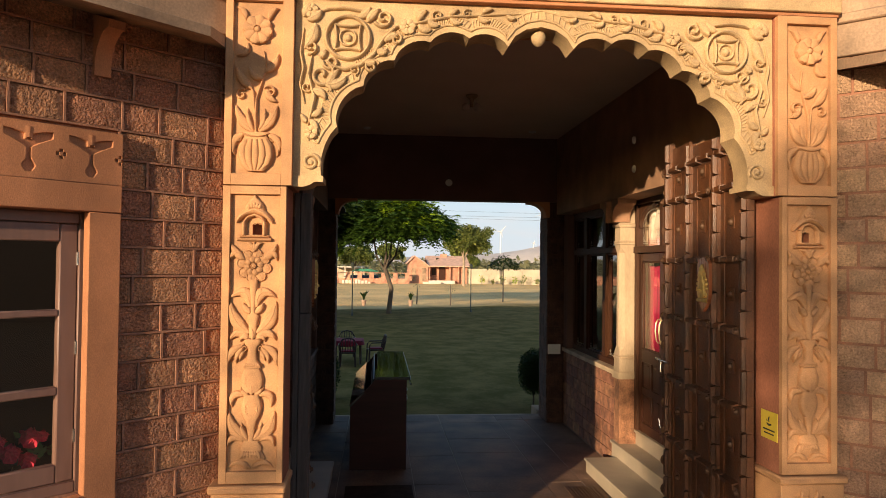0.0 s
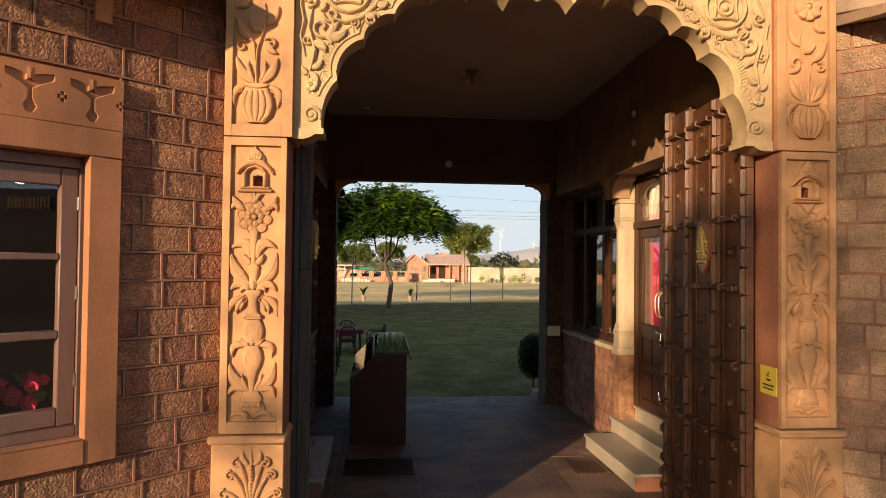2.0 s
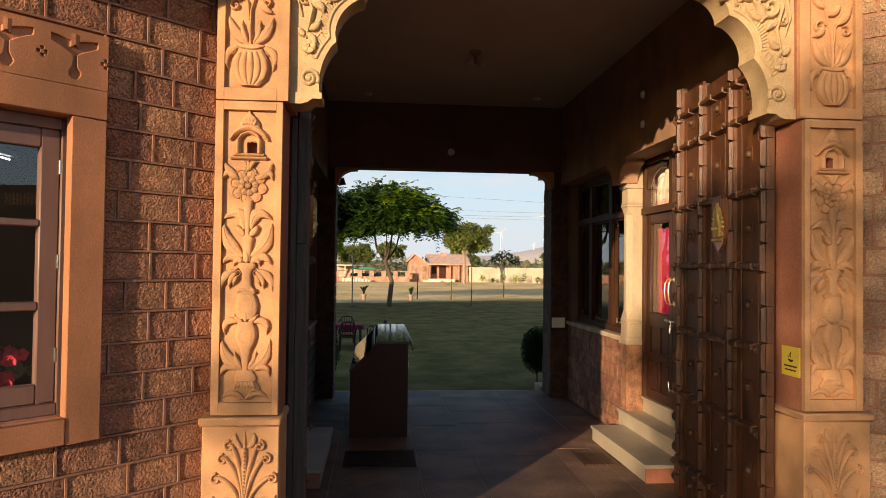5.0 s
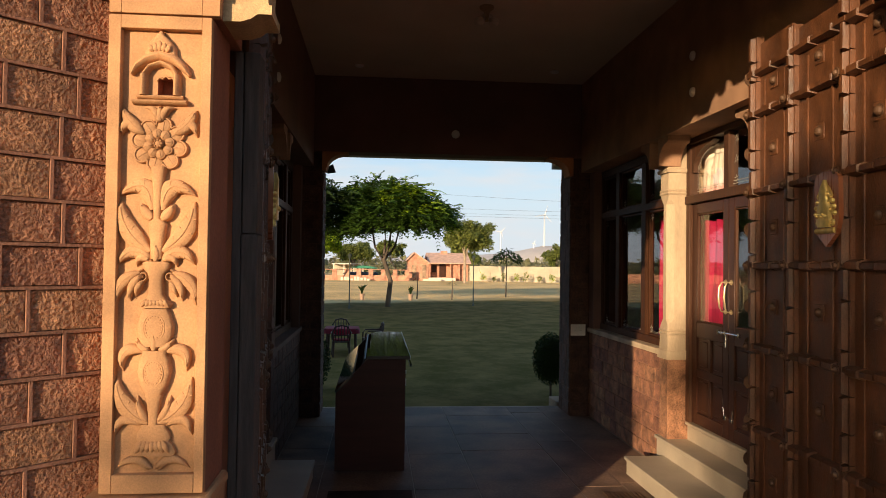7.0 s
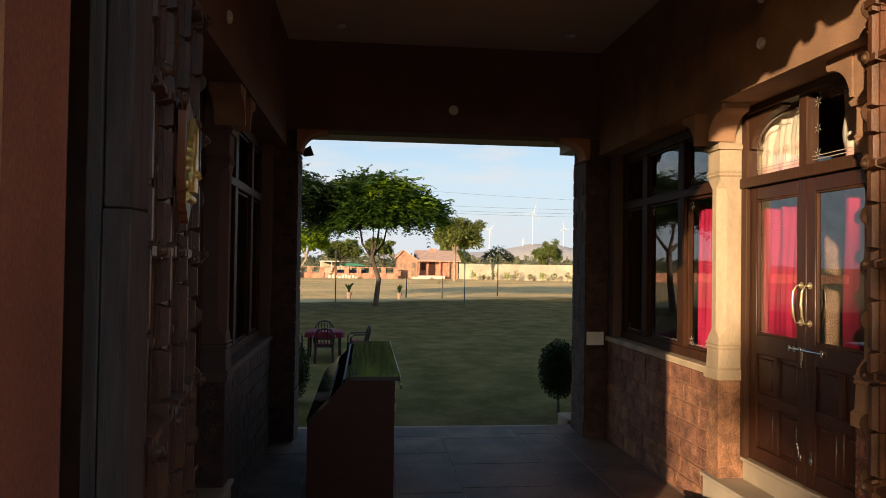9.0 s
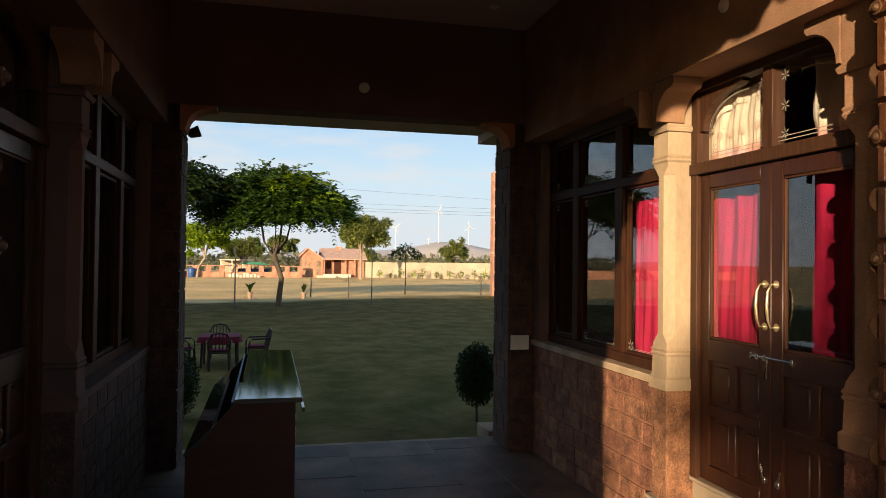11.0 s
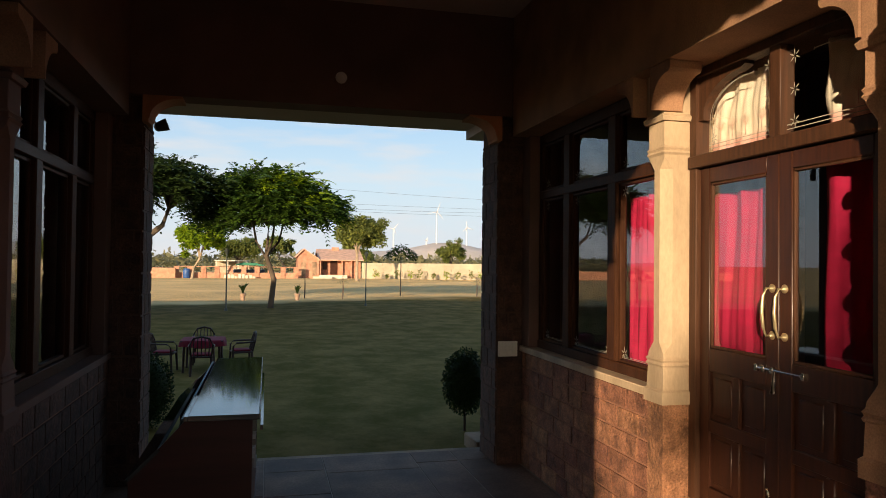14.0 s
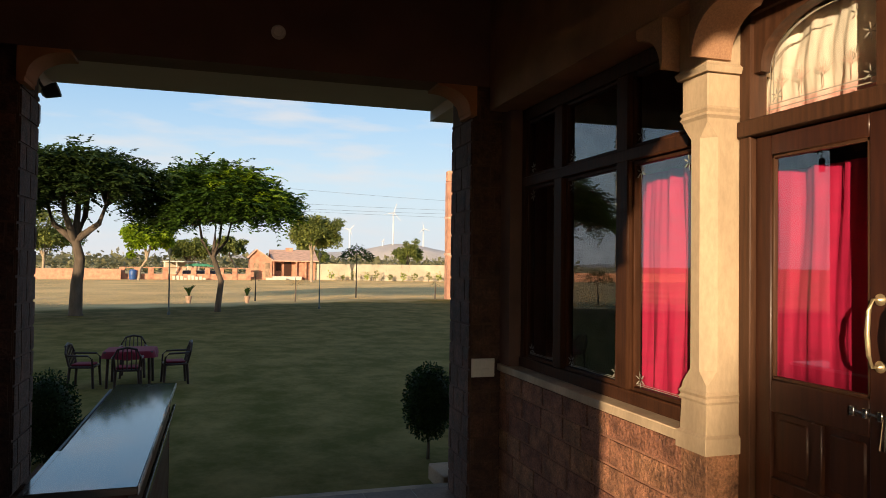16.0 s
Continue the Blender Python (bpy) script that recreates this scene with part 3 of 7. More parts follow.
# rooms on both sides, closed all round
structure("wall_garden_east", [(3.302, 14, 11.6, 11.85, -0.3, 4.56)], ROCKPINK, "garden side wall of the building")
structure("wall_garden_west", [(-40, flip(3.302), 11.6, 11.85, -0.3, 4.56)], ROCKPINK, "garden side wall of the building")
structure("wall_room_east", [(6.6, 6.8, 4.0, 11.6, 0, 4.56), (3.302, 6.6, 4.905, 5.1, 0, 4.56)], GLOOMPLASTER, "dim inner wall of the room")
structure("wall_room_west", [(-4.8, -4.6, 3.0, 11.6, 0, 4.56), (-4.6, -1.24, 6.9, 7.0, 0, 4.56)], GLOOMPLASTER, "dim inner wall of the room")
structure("floor_room_east", [(3.302, 6.6, 4.9, 11.6, 0.3, 0.5)], GLOOMPLASTER, "floor of the side room, coloured dark for gloom")
structure("floor_room_west", [(-4.6, -1.25, 4.64, 11.6, 0.3, 0.5)], GLOOMPLASTER, "floor of the side room, coloured dark for gloom")
structure("ceiling_room", [(3.302, 6.6, 4.9, 11.6, 4.5, 4.56), (-4.6, -1.25, 4.64, 11.6, 4.5, 4.56)], GLOOMPLASTER, "ceiling of the side rooms, coloured dark for gloom")
structure("wall_south_east", [(5.15, 14, 2.48, 2.78, -0.3, 4.56)], ROCKPINK, "street side wall of the building")
structure("wall_south_west", [(-40, -3.07, 2.51, 2.81, -0.3, 4.56)], ROCKPINK, "street side wall of the building")
# unseen wing, added to shade the tower and the lawn's right side
structure("wall_wing", [(14.002, 24, 2.5, 11.85, -0.3, 9.5)], ROCKPINK, "unseen taller block, added to throw shade")

# slanting walls of the two bays; the west one has a window opening
W0, W1, Z0, Z1 = 0.862, 2.05, 1.25, 2.75       # window opening along the wall
structure("wall_bay_west", [(0, .79, -0.3, -0.012, -0.3, 4.56), (W1, 3.0, -0.3, -0.012, -0.3, 4.56), (.79, W1, -0.3, -0.012, -0.3, Z0), (.79, W1, -0.3, -0.012, Z1, 4.56)], MORTAR, "slanting bay wall of rock-faced stone", m=LEFTWALL)
structure("wall_bay_east", [(0, 3.0, -0.3, -0.01, -0.3, 4.56)], MORTAR, "slanting bay wall of pink stone blocks", m=RIGHTWALL)

# eaves with brackets
def eave(m, side, length):
    ob = thing("eave", "weathered stone eave slab over the bay", "eave", "stone eaves")
    bm = bmesh.new()
    prism_yz(bm, [(-0.02, 3.83), (0.40, 3.735), (0.428, 3.732), (0.432, 3.785), (0.41, 3.795), (-0.02, 3.90)], -0.03, length)
    for v in bm.verts:
        if v.co.x < 1:
            v.co.x += max(0, v.co.y)
    bmesh.ops.transform(bm, matrix=m, verts=bm.verts)
    part("slab", bm, EAVE, ob)
    bm = bmesh.new()
    block(bm, 0, length, -0.02, 0.035, 3.905, 4.5, 0.006)
    block(bm, 0, length, 0.0, 0.06, 4.12, 4.19, 0.01)
    bmesh.ops.transform(bm, matrix=m, verts=bm.verts)
    part("parapet_band", bm, EAVE, ob, "plain weathered band over the eave")
    for s in ([0.80, 1.68, 2.5] if side == "west" else [1.0, 1.9]):
        bm = bmesh.new()
        q = [(-0.02, 3.49), (0.03, 3.49)] + [(0.03 + 0.15 * (1 - math.cos(a)), 3.53 + 0.19 * math.sin(a)) for a in [k * math.pi / 12 for k in range(7)]] + [(0.19, 3.76), (-0.02, 3.83)]
        prism_yz(bm, q, s - 0.045, s + 0.045, m)
        part("bracket", bm, JAMB, ob)
    return ob


eave(LEFTWALL, "west", 3.0)
eave(RIGHTWALL, "east", 3.0)

# ---- the gateway: pilasters, cusped arch, cornice ----
def pilaster(m):
    p = thing("pilaster", "carved yellow sandstone pilaster with vases, leaves and flowers in relief", "pilaster", "pilasters of the gateway")
    for name, outer, y0, y1, stone in (("ground", (2.64, 2.95, 1.2, 4.1), 4.4885, 4.4925, CARVED), ("shaft", (2.612, 2.99, 1.152, 2.955), 4.493, 4.56, REDSHADE_JAMB)):
        bm = bmesh.new()
        plate_with_hole(bm, outer, (2.754, 2.816, 2.66, 2.73), y0, y1, m)
        bmesh.ops.recalc_face_normals(bm, faces=bm.faces)
        part(name, bm, stone, p)
    put("shaft_core", [(2.612, 2.99, 4.5605, 4.79, 1.152, 2.955)], REDSHADE_JAMB, p, m=m)
    put("shaft_back", [(2.72, 2.99, 4.7905, 4.9, 1.152, 2.955)], REDSHADE_JAMB, p, m=m)
    put("upper_shaft", [(2.582, 2.99, 4.493, 4.9, 2.96, 4.14)], REDSHADE_JAMB, p, bevel=0.004, m=m)
    put("pedestal", [(2.6, 3.03, 4.445, 4.80, -0.1, 1.10), (2.72, 3.03, 4.8005, 4.92, -0.1, 1.10)], CARVED, p, bevel=0.006, m=m)
    put("moulding", [(2.588, 3.05, 4.425, 4.81, 1.10, 1.15), (2.72, 3.05, 4.8105, 4.93, 1.10, 1.15)], CARVED, p, bevel=0.012, m=m)
    for z0, z1 in ((1.16, 2.955), (2.962, 4.14)):
        a, b, c, d = 2.612 if z0 < 2 else 2.582, 2.648, 2.945, 2.99
        put("panel_border", [(a, b, 4.455, 4.493, z0, z1), (c, d, 4.455, 4.493, z0, z1), (b, c, 4.455, 4.493, z0, z0 + 0.07), (b, c, 4.455, 4.493, z1 - 0.05, z1)], CARVED, p, bevel=0.002, m=m)
    return p


PIL_E = pilaster(Matrix.Identity(4))
PIL_W = pilaster(MIRROR)

TIPS = [(-0.345, 3.00), (-0.262, 3.34), (-0.101, 3.604), (0.091, 3.771), (0.317, 3.895), (0.565, 3.93), (0.815, 3.885)]
def arch_edge(grow=0.0):
    """The cusped edge from the west springing to the middle, then mirrored."""
    out = []
    for (x0, z0), (x1, z1) in zip(TIPS, TIPS[1:]):
        dx, dz = x1 - x0, z1 - z0
        ln = math.hypot(dx, dz)
        nx, nz = -dz / ln, dx / ln
        bulge = 0.2 * ln if z0 > 3.05 else 0.13 * ln
        for k in range(8):
            f = k / 8
            h = bulge * math.sin(math.pi * f) ** 0.7 + grow
            out.append((x0 + dx * f + nx * h, z0 + dz * f + nz * h))
    out += [(0.815 - 0.2 * grow, 3.885 + grow), (0.86, 3.955 + grow), (0.93, 4.0 + grow), (CX, 4.02 + grow)]
    return out + [(flip(x), z) for x, z in out[::-1]]


arch = thing("cusped_arch", "carved yellow sandstone cusped arch with floral spandrels", "arch")
bm = bmesh.new()
edge = arch_edge()
# two halves, so that each face stays simple
half = len(edge) // 2
TOP = 4.14
for pts in (edge[:half], edge[half:][::-1]):
    side = -0.527 if pts[0][0] < CX else flip(-0.527)
    verts = [bm.verts.new((x, 4.52, z)) for x, z in pts], [bm.verts.new((x, 4.72, z)) for x, z in pts]
    # strips from the edge up to the top line or out to the side
    tops = []
    for x, z in pts:
        f = min(1.0, max(0.0, (z - 3.0) / 0.9))
        tops.append((side, z) if z < 3.25 else (side + (x - side) * min(1, max(0, (z - 3.25) / 0.5)), TOP))
    tv = [bm.verts.new((x, 4.52, z)) for x, z in tops], [bm.verts.new((x, 4.72, z)) for x, z in tops]
    for k in range(len(pts) - 1):
        bm.faces.new((verts[0][k], verts[0][k + 1], tv[0][k + 1], tv[0][k]))
        bm.faces.new((verts[1][k], verts[1][k + 1], tv[1][k + 1], tv[1][k]))
        bm.faces.new((verts[0][k], verts[0][k + 1], verts[1][k + 1], verts[1][k]))
    bm.faces.new((verts[0][0], tv[0][0], tv[1][0], verts[1][0]))
bmesh.ops.triangulate(bm, faces=bm.faces)
part("arch_plate", bm, YELLOWSTONE, arch, smooth=30)
# springer blocks under the scrolls
for s in (1, -1):
    bm = bmesh.new()
    f = (lambda x: x) if s > 0 else flip
    prism(bm, [(f(-0.527), 2.962), (f(-0.46), 2.962), (f(-0.42), 2.975), (f(-0.395), 2.994), (f(-0.341), 2.994), (f(-0.341), 3.03), (f(-0.527), 3.03)], 4.505, 4.74)
    part("springer", bm, YELLOWSTONE, arch)
bm = bmesh.new()
lathe(bm, [(0.004, 3.915), (0.02, 3.92), (0.042, 3.945), (0.05, 3.975), (0.042, 4.0), (0.02, 4.02), (0.02, 4.05)], 16, at=(CX, 4.60, 0))
part("pendant", bm, YELLOWSTONE, arch, "turned stone pendant knob")
put("cornice", [(-0.95, flip(-0.95), 4.46, 4.9, 4.142, 4.165)], JAMB, arch, "thin brown moulding over the arch", bevel=0.004)
put("frieze", [(-0.96, flip(-0.96), 4.44, 4.9, 4.166, 4.6)], YELLOWSTONE, arch, "plain band over the arch", bevel=0.006)
put("back_wall", [(-0.527, flip(-0.527), 4.722, 4.895, 4.05, 4.56)], JAMB, arch)

# ---- steps ----
def put_block(*box):
    bm = bmesh.new()
    block(bm, *box)
    return bm


def steps(m, side):
    st = thing("steps", "three cream stone steps up to the side door", "steps", "door steps")
    for x0, z1, ya, yb in ((2.53, 0.17, 6.88, 8.61), (2.91, 0.34, 6.88, 8.80), (3.13, 0.52, 6.95, 8.57)):
        bm = bmesh.new()
        block(bm, x0 + 0.02, 3.3, ya + 0.015, yb - 0.015, 0, z1 - 0.036)
        part("riser", bmesh_m(bm, m), STEP, st)
        bm = bmesh.new()
        block(bm, x0, 3.3, ya, yb, z1 - 0.035, z1, 0.006)
        part("tread", bmesh_m(bm, m), STEP, st)
        part("end_stone", bmesh_m(put_block(x0 + .012, 3.3, ya + .004, ya + .0148, 0, z1 - .037), m), REDSHADE_JAMB, st, "red stone end of the step")
    return st


def bmesh_m(bm, m):
    bmesh.ops.transform(bm, matrix=m, verts=bm.verts)
    return bm


steps(Matrix.Identity(4), "east")
steps(MIRROR, "west")

# ---- panelled double door with arched fanlight ----
def side_door(m, dressed):
    d = tagged(thing("door_1" if dressed else "door_2", "varnished brown double door with glass panes and an arched fanlight", "door"), kind="structure")
    X = 3.13
    put("door_frame", [(X, X + .1, 8.49, 8.568, .52, 3.298), (X, X + .1, 6.952, 7.01, .52, 3.298), (X - .015, X + .1, 6.952, 8.568, 2.655, 2.735), (X + .005, X + .1, 7.71, 7.80, 2.735, 3.298), (X, X + .1, 6.952, 8.568, 3.24, 3.298)], TEAK, d, bevel=0.005, m=m)
    for ya, yb in ((7.752, 8.487), (7.012, 7.748)):
        leaf = put("door_leaf", [(X + .03, X + .07, ya, ya + .1, .525, 2.65), (X + .03, X + .07, yb - .1, yb, .525, 2.65), (X + .03, X + .07, ya + .1, yb - .1, 2.55, 2.65), (X + .03, X + .07, ya + .1, yb - .1, 1.36, 1.51), (X + .03, X + .07, ya + .1, yb - .1, .98, 1.06), (X + .03, X + .07, ya + .1, yb - .1, .525, .64), (X + .03, X + .07, (ya + yb) / 2 - .03, (ya + yb) / 2 + .03, .64, .98), (X + .03, X + .07, (ya + yb) / 2 - .03, (ya + yb) / 2 + .03, 1.06, 1.36)], BROWN, d, bevel=0.006, m=m)
        for a, b in ((ya + .1, (ya + yb) / 2 - .03), ((ya + yb) / 2 + .03, yb - .1)):
            for z0, z1 in ((.64, .98), (1.06, 1.36)):
                bm = bmesh.new()
                block(bm, X + .05, X + .064, a - .012, b + .012, z0 - .012, z1 + .012)
                block(bm, X + .042, X + .06, a + .03, b - .03, z0 + .03, z1 - .03, 0.008)
                part("panel", bmesh_m(bm, m), BROWN, leaf)
        sheet("pane", X + .05, ya + .1, yb - .1, 1.51, 2.55, leaf, m)
        put("glazing_bead", [(X + .036, X + .06, ya + .1, ya + .115, 1.51, 2.55), (X + .036, X + .06, yb - .115, yb - .1, 1.51, 2.55), (X + .036, X + .06, ya + .1, yb - .1, 2.535, 2.55), (X + .036, X + .06, ya + .1, yb - .1, 1.51, 1.525)], TEAK, leaf, bevel=0.003, m=m)
    # fanlight panes with curved wooden corners
    for ya, yb, s in ((7.80, 8.49, 1), (7.01, 7.71, -1)):
        sheet("fanlight_pane", X + .05, ya, yb, 2.735, 3.24, d, m)
        o = yb if s > 0 else ya
        arc = [(o - s * (0.05 + 0.36 * (1 - math.cos(a))), 3.0 + 0.2 * math.sin(a)) for a in [k * math.pi / 20 for k in range(11)]]
        bm = bmesh.new()
        prism_yz(bm, [(o, 2.96), (o - s * .05, 2.96)] + arc + [(o - s * .46, 3.22), (o - s * .46, 3.245), (o, 3.245)], X + .02, X + .085, m)
        part("curved_corner", bm, TEAK, d)
    return d


DOOR_E = side_door(Matrix.Identity(4), True)
side_door(MIRROR, False)

# ---- tall windows ----
def side_window(m, name):
    w = tagged(thing(name, "tall brown wooden window of three bays with dark glass", "window"), kind="structure")
    X = 3.07
    wood = WINDOWWOOD
    bars = [(X, X + .09, 8.772, 8.86, 1.2, 3.298), (X, X + .09, 11.02, 11.098, 1.2, 3.298), (X - .01, X + .09, 8.772, 11.098, 1.2, 1.28), (X, X + .09, 8.772, 11.098, 3.2, 3.298)]
    put("window_frame", bars, wood, w, bevel=0.006, m=m)
    put("mullion", [(X - .012, X + .09, 9.46, 9.6, 1.28, 3.2)], wood, w, bevel=0.01, m=m)
    put("mullion", [(X - .012, X + .09, 10.34, 10.48, 1.28, 3.2)], wood, w, bevel=0.01, m=m)
    put("transom", [(X - .015, X + .085, 8.86, 11.02, 2.66, 2.74)], wood, w, bevel=0.008, m=m)
    for ya, yb in ((8.86, 9.46), (9.60, 10.34), (10.48, 11.02)):
        for z0, z1 in ((1.28, 2.66), (2.74, 3.2)):
            sheet("pane", X + .04, ya, yb, z0, z1, w, m)
            f = .025
            put("sash", [(X + .02, X + .07, ya, ya + f, z0, z1), (X + .02, X + .07, yb - f, yb, z0, z1), (X + .02, X + .07, ya + f, yb - f, z0, z0 + f), (X + .02, X + .07, ya + f, yb - f, z1 - f, z1)], wood, w, bevel=0.004, m=m)
    return w


WINDOW_E = side_window(Matrix.Identity(4), "window_1")
side_window(MIRROR, "window_2")


def curtain(y0, y1, z0, z1, x, mat, label, folds, seed, m=Matrix.Identity(4), amp=0.035):
    rnd = random.Random(seed)
    bm = bmesh.new()
    n = int(folds * 10)
    rows = 14
    ph = [rnd.uniform(0.6, 1.4) for _ in range(int(folds) + 2)]
    vs = []
    for i in range(rows + 1):
        z = z0 + (z1 - z0) * i / rows
        row = []
        for k in range(n + 1):
            f = k / n
            c = f * folds
            a = amp * ph[int(c)] * (0.65 + 0.35 * math.sin(i * 0.4 + int(c)))
            row.append(bm.verts.new((x + a * math.sin(c * math.tau) + 0.008 * math.sin(c * 17 + i * .5), y0 + (y1 - y0) * f + 0.01 * math.sin(i * .7 + c), z)))
        vs.append(row)
    for A, B in zip(vs, vs[1:]):
        for k in range(n):
            bm.faces.new((A[k], A[k + 1], B[k + 1], B[k]))
    bmesh.ops.transform(bm, matrix=m, verts=bm.verts)
    ob = part("curtain", bm, mat, smooth=70)
    md = ob.modifiers.new("thick", "SOLIDIFY")
    md.thickness = 0.003
    return tagged(ob, label, "curtain", "curtains behind the glass")


PINKLAB = "bright pink gathered curtain hanging behind the glass"
curtain(7.93, 8.74, 0.6, 2.50, 3.33, PINK, PINKLAB, 4, 1, amp=0.022)
curtain(6.96, 7.60, 0.6, 2.60, 3.33, PINK, PINKLAB, 2, 2, amp=0.022)
curtain(8.62, 9.74, 0.7, 2.62, 3.33, PINK, PINKLAB, 7, 3)
curtain(7.92, 8.74, 2.64, 3.22, 3.31, LACE, "cream curtain printed with pale trees behind the fanlight", 4, 4, amp=0.03)
curtain(6.96, 7.55, 2.64, 3.22, 3.30, LACE, "cream curtain printed with pale trees behind the fanlight", 3, 5, amp=0.02)

# ---- old gate leaves ----
def facet(bm, x0, x1, y0, y1, z0, z1, dy, dz):
    """A raised tile of carved wood whose front face is smaller than its foot; it faces -x."""
    a = [bm.verts.new(q) for q in ((x1, y0, z0), (x1, y1, z0), (x1, y1, z1), (x1, y0, z1))]
    b = [bm.verts.new(q) for q in (((x0 + x1 * 2) / 3, y0, z0), ((x0 + x1 * 2) / 3, y1, z0), ((x0 + x1 * 2) / 3, y1, z1), ((x0 + x1 * 2) / 3, y0, z1))]
    c = [bm.verts.new(q) for q in ((x0, y0 + dy, z0 + dz), (x0, y1 - dy, z0 + dz), (x0, y1 - dy, z1 - dz), (x0, y0 + dy, z1 - dz))]
    for A, B in ((a, b), (b, c)):
        for k in range(4):
            bm.faces.new((A[k], A[(k + 1) % 4], B[(k + 1) % 4], B[k]))
    bm.faces.new(c)
    bm.faces.new(a[::-1])


def studded_leaf(m, label, plaque, y0, X, L, turn):
    g = thing("gate_leaf", label, "gate", "old gate leaves")
    rnd = random.Random(int(y0 * 100))
    S = L / 1.33                                  # the columns share the leaf's width
    m = m @ Matrix.Translation((X, y0, 0)) @ Matrix.Rotation(radians(-turn), 4, "Z") @ Matrix.Translation((-X, -y0, 0))
    planks, stiles = [], []
    cols = [(0.02 * S, .38 * S), (.44 * S, .84 * S), (.90 * S, 1.26 * S)]
    for k, (a, b) in enumerate(cols):
        top = (3.40, 3.50, 3.56)[k]
        bm = bmesh.new()
        block(bm, X + .045, X + .07, y0 + a, y0 + b, .05, top)
        planks.append(part("plank", bmesh_m(bm, m), OLDWOOD, g))
    for c in (0, .41 * S, .87 * S, 1.28 * S):
        bm = bmesh.new()
        top = 3.42 + .12 * c
        z = .05
        while z < top - .05:                      # a row of worn lengths, like the real stile
            z2 = min(top, z + rnd.uniform(.13, .27))
            facet(bm, X + rnd.uniform(-.012, .0), X + .05, y0 + c - .03 + rnd.uniform(-.004, .004), y0 + c + .03 + rnd.uniform(-.004, .004), z, z2 - .003, .014, .012)
            for e in (-.04, .04):
                facet(bm, X + .018 + rnd.uniform(-.003, .003), X + .069, y0 + c + e - .010, y0 + c + e + .010, z, z2 - .002, .004, .003)
            block(bm, X + .034, X + .07, y0 + c - .03, y0 + c + .03, z, z2)
            z = z2
        stiles.append(part("stile", bmesh_m(bm, m), OLDWOOD, g))
    for z in (.35, .95, 1.5, 2.05, 2.55, 3.08, 3.36):
        bm = bmesh.new()
        for a in range(14):                       # carved lengths, high and low by turns
            f0 = a * L / 14
            j = rnd.uniform(-.004, .004)
            w = .031 if a % 2 else .024
            facet(bm, X - (.010 if a % 2 else .006) + rnd.uniform(-.003, .003), X + .045, y0 + f0, y0 + f0 + L / 14 - .002, z - w + j, z + w + j, .012 if a % 2 else .003, w * .45)
        part("rail", bmesh_m(bm, m), OLDWOOD, g)
    bm = bmesh.new()
    R = Matrix.Rotation(radians(-90), 4, "Y")
    lathe(bm, [(.042, 0), (.043, .006), (.036, .011), (.027, .009), (.026, .016), (.021, .027), (.012, .034), (.003, .036)], 12)
    me = bpy.data.meshes.new("stud")
    bm.to_mesh(me)
    bm.free()
    me.materials.append(IRON)
    zs = [.2, .65, 1.22, 1.78, 2.3, 2.82, 3.26]
    for c, owner in zip((.2 * S, .64 * S, 1.08 * S), planks):
        for z in zs:
            if plaque and c == .64 * S and z == 2.3:
                continue
            o = new("stud", me)
            o.matrix_world = m @ Matrix.Translation((X + .045, y0 + c, z)) @ R
            o.parent = owner
    for k in range(13):
        o = new("rosette", me)
        o.matrix_world = m @ Matrix.Translation((X + .03, y0 + 1.28 * S + .046, .2 + k * .262)) @ Matrix.Rotation(radians(-90), 4, "X") @ Matrix.Scale(1.25, 4)
        o.parent = stiles[-1]
    for owner, c in zip(planks, (.2 * S, .64 * S, 1.08 * S)):
        bm = bmesh.new()
        for dy in (-.135, .135):
            block(bm, X + .034, X + .046, y0 + c + dy - .012, y0 + c + dy + .012, .08, 3.3, .004)
        for z in (.2, .65, 1.22, 1.78, 2.3, 2.82, 3.26):
            block(bm, X + .036, X + .046, y0 + c - .05, y0 + c + .05, z - .05, z + .05, .006)
        part("moulding", bmesh_m(bm, m), OLDWOOD, owner)
    for c, owner in zip((0, .41 * S, .87 * S, 1.28 * S), stiles):
        for z in (.35, .95, 1.5, 2.05, 2.55, 3.08):
            o = new("stud", me)
            o.matrix_world = m @ Matrix.Translation((X - .026, y0 + c, z)) @ R @ Matrix.Scale(0.7, 4)
            o.parent = owner
    return g


studded_leaf(Matrix.Identity(4), "old dark carved wooden gate leaf with iron studs, standing open", True, 4.76, 2.495, 1.70, 4.6)
studded_leaf(MIRROR, "old dark wooden gate leaf with iron studs, standing open", False, 5.10, 2.515, 1.27, 7.0)
structure("trim", [(2.575, 2.612, 4.902, 5.05, 0, 2.96), (2.502, 2.572, 4.902, 5.05, 0, 2.15), (2.504, 2.571, 4.908, 5.05, 2.153, 2.96)], GREYWOOD, "weathered grey wooden post of the gate frame, cracked", 0.004, m=MIRROR)

# ---- reception desk ----
desk = thing("reception_desk", "long dark wooden reception desk with a glossy top", "desk")
bm = bmesh.new()
prism(bm, [(-0.30, 0.02), (0.375, 0.02), (0.375, 1.10), (0.0, 1.10), (-0.30, 0.78)], 8.74, 8.77)
part("end_panel", bm, DESKWOOD, desk)
bm = bmesh.new()
prism(bm, [(-0.30, 0.02), (0.375, 0.02), (0.375, 1.10), (0.0, 1.10), (-0.30, 0.78)], 11.28, 11.31)
part("end_panel", bm, DESKWOOD, desk)
put("front_panel", [(0.345, 0.372, 8.772, 11.278, 0.05, 1.10)], DESKWOOD, desk)
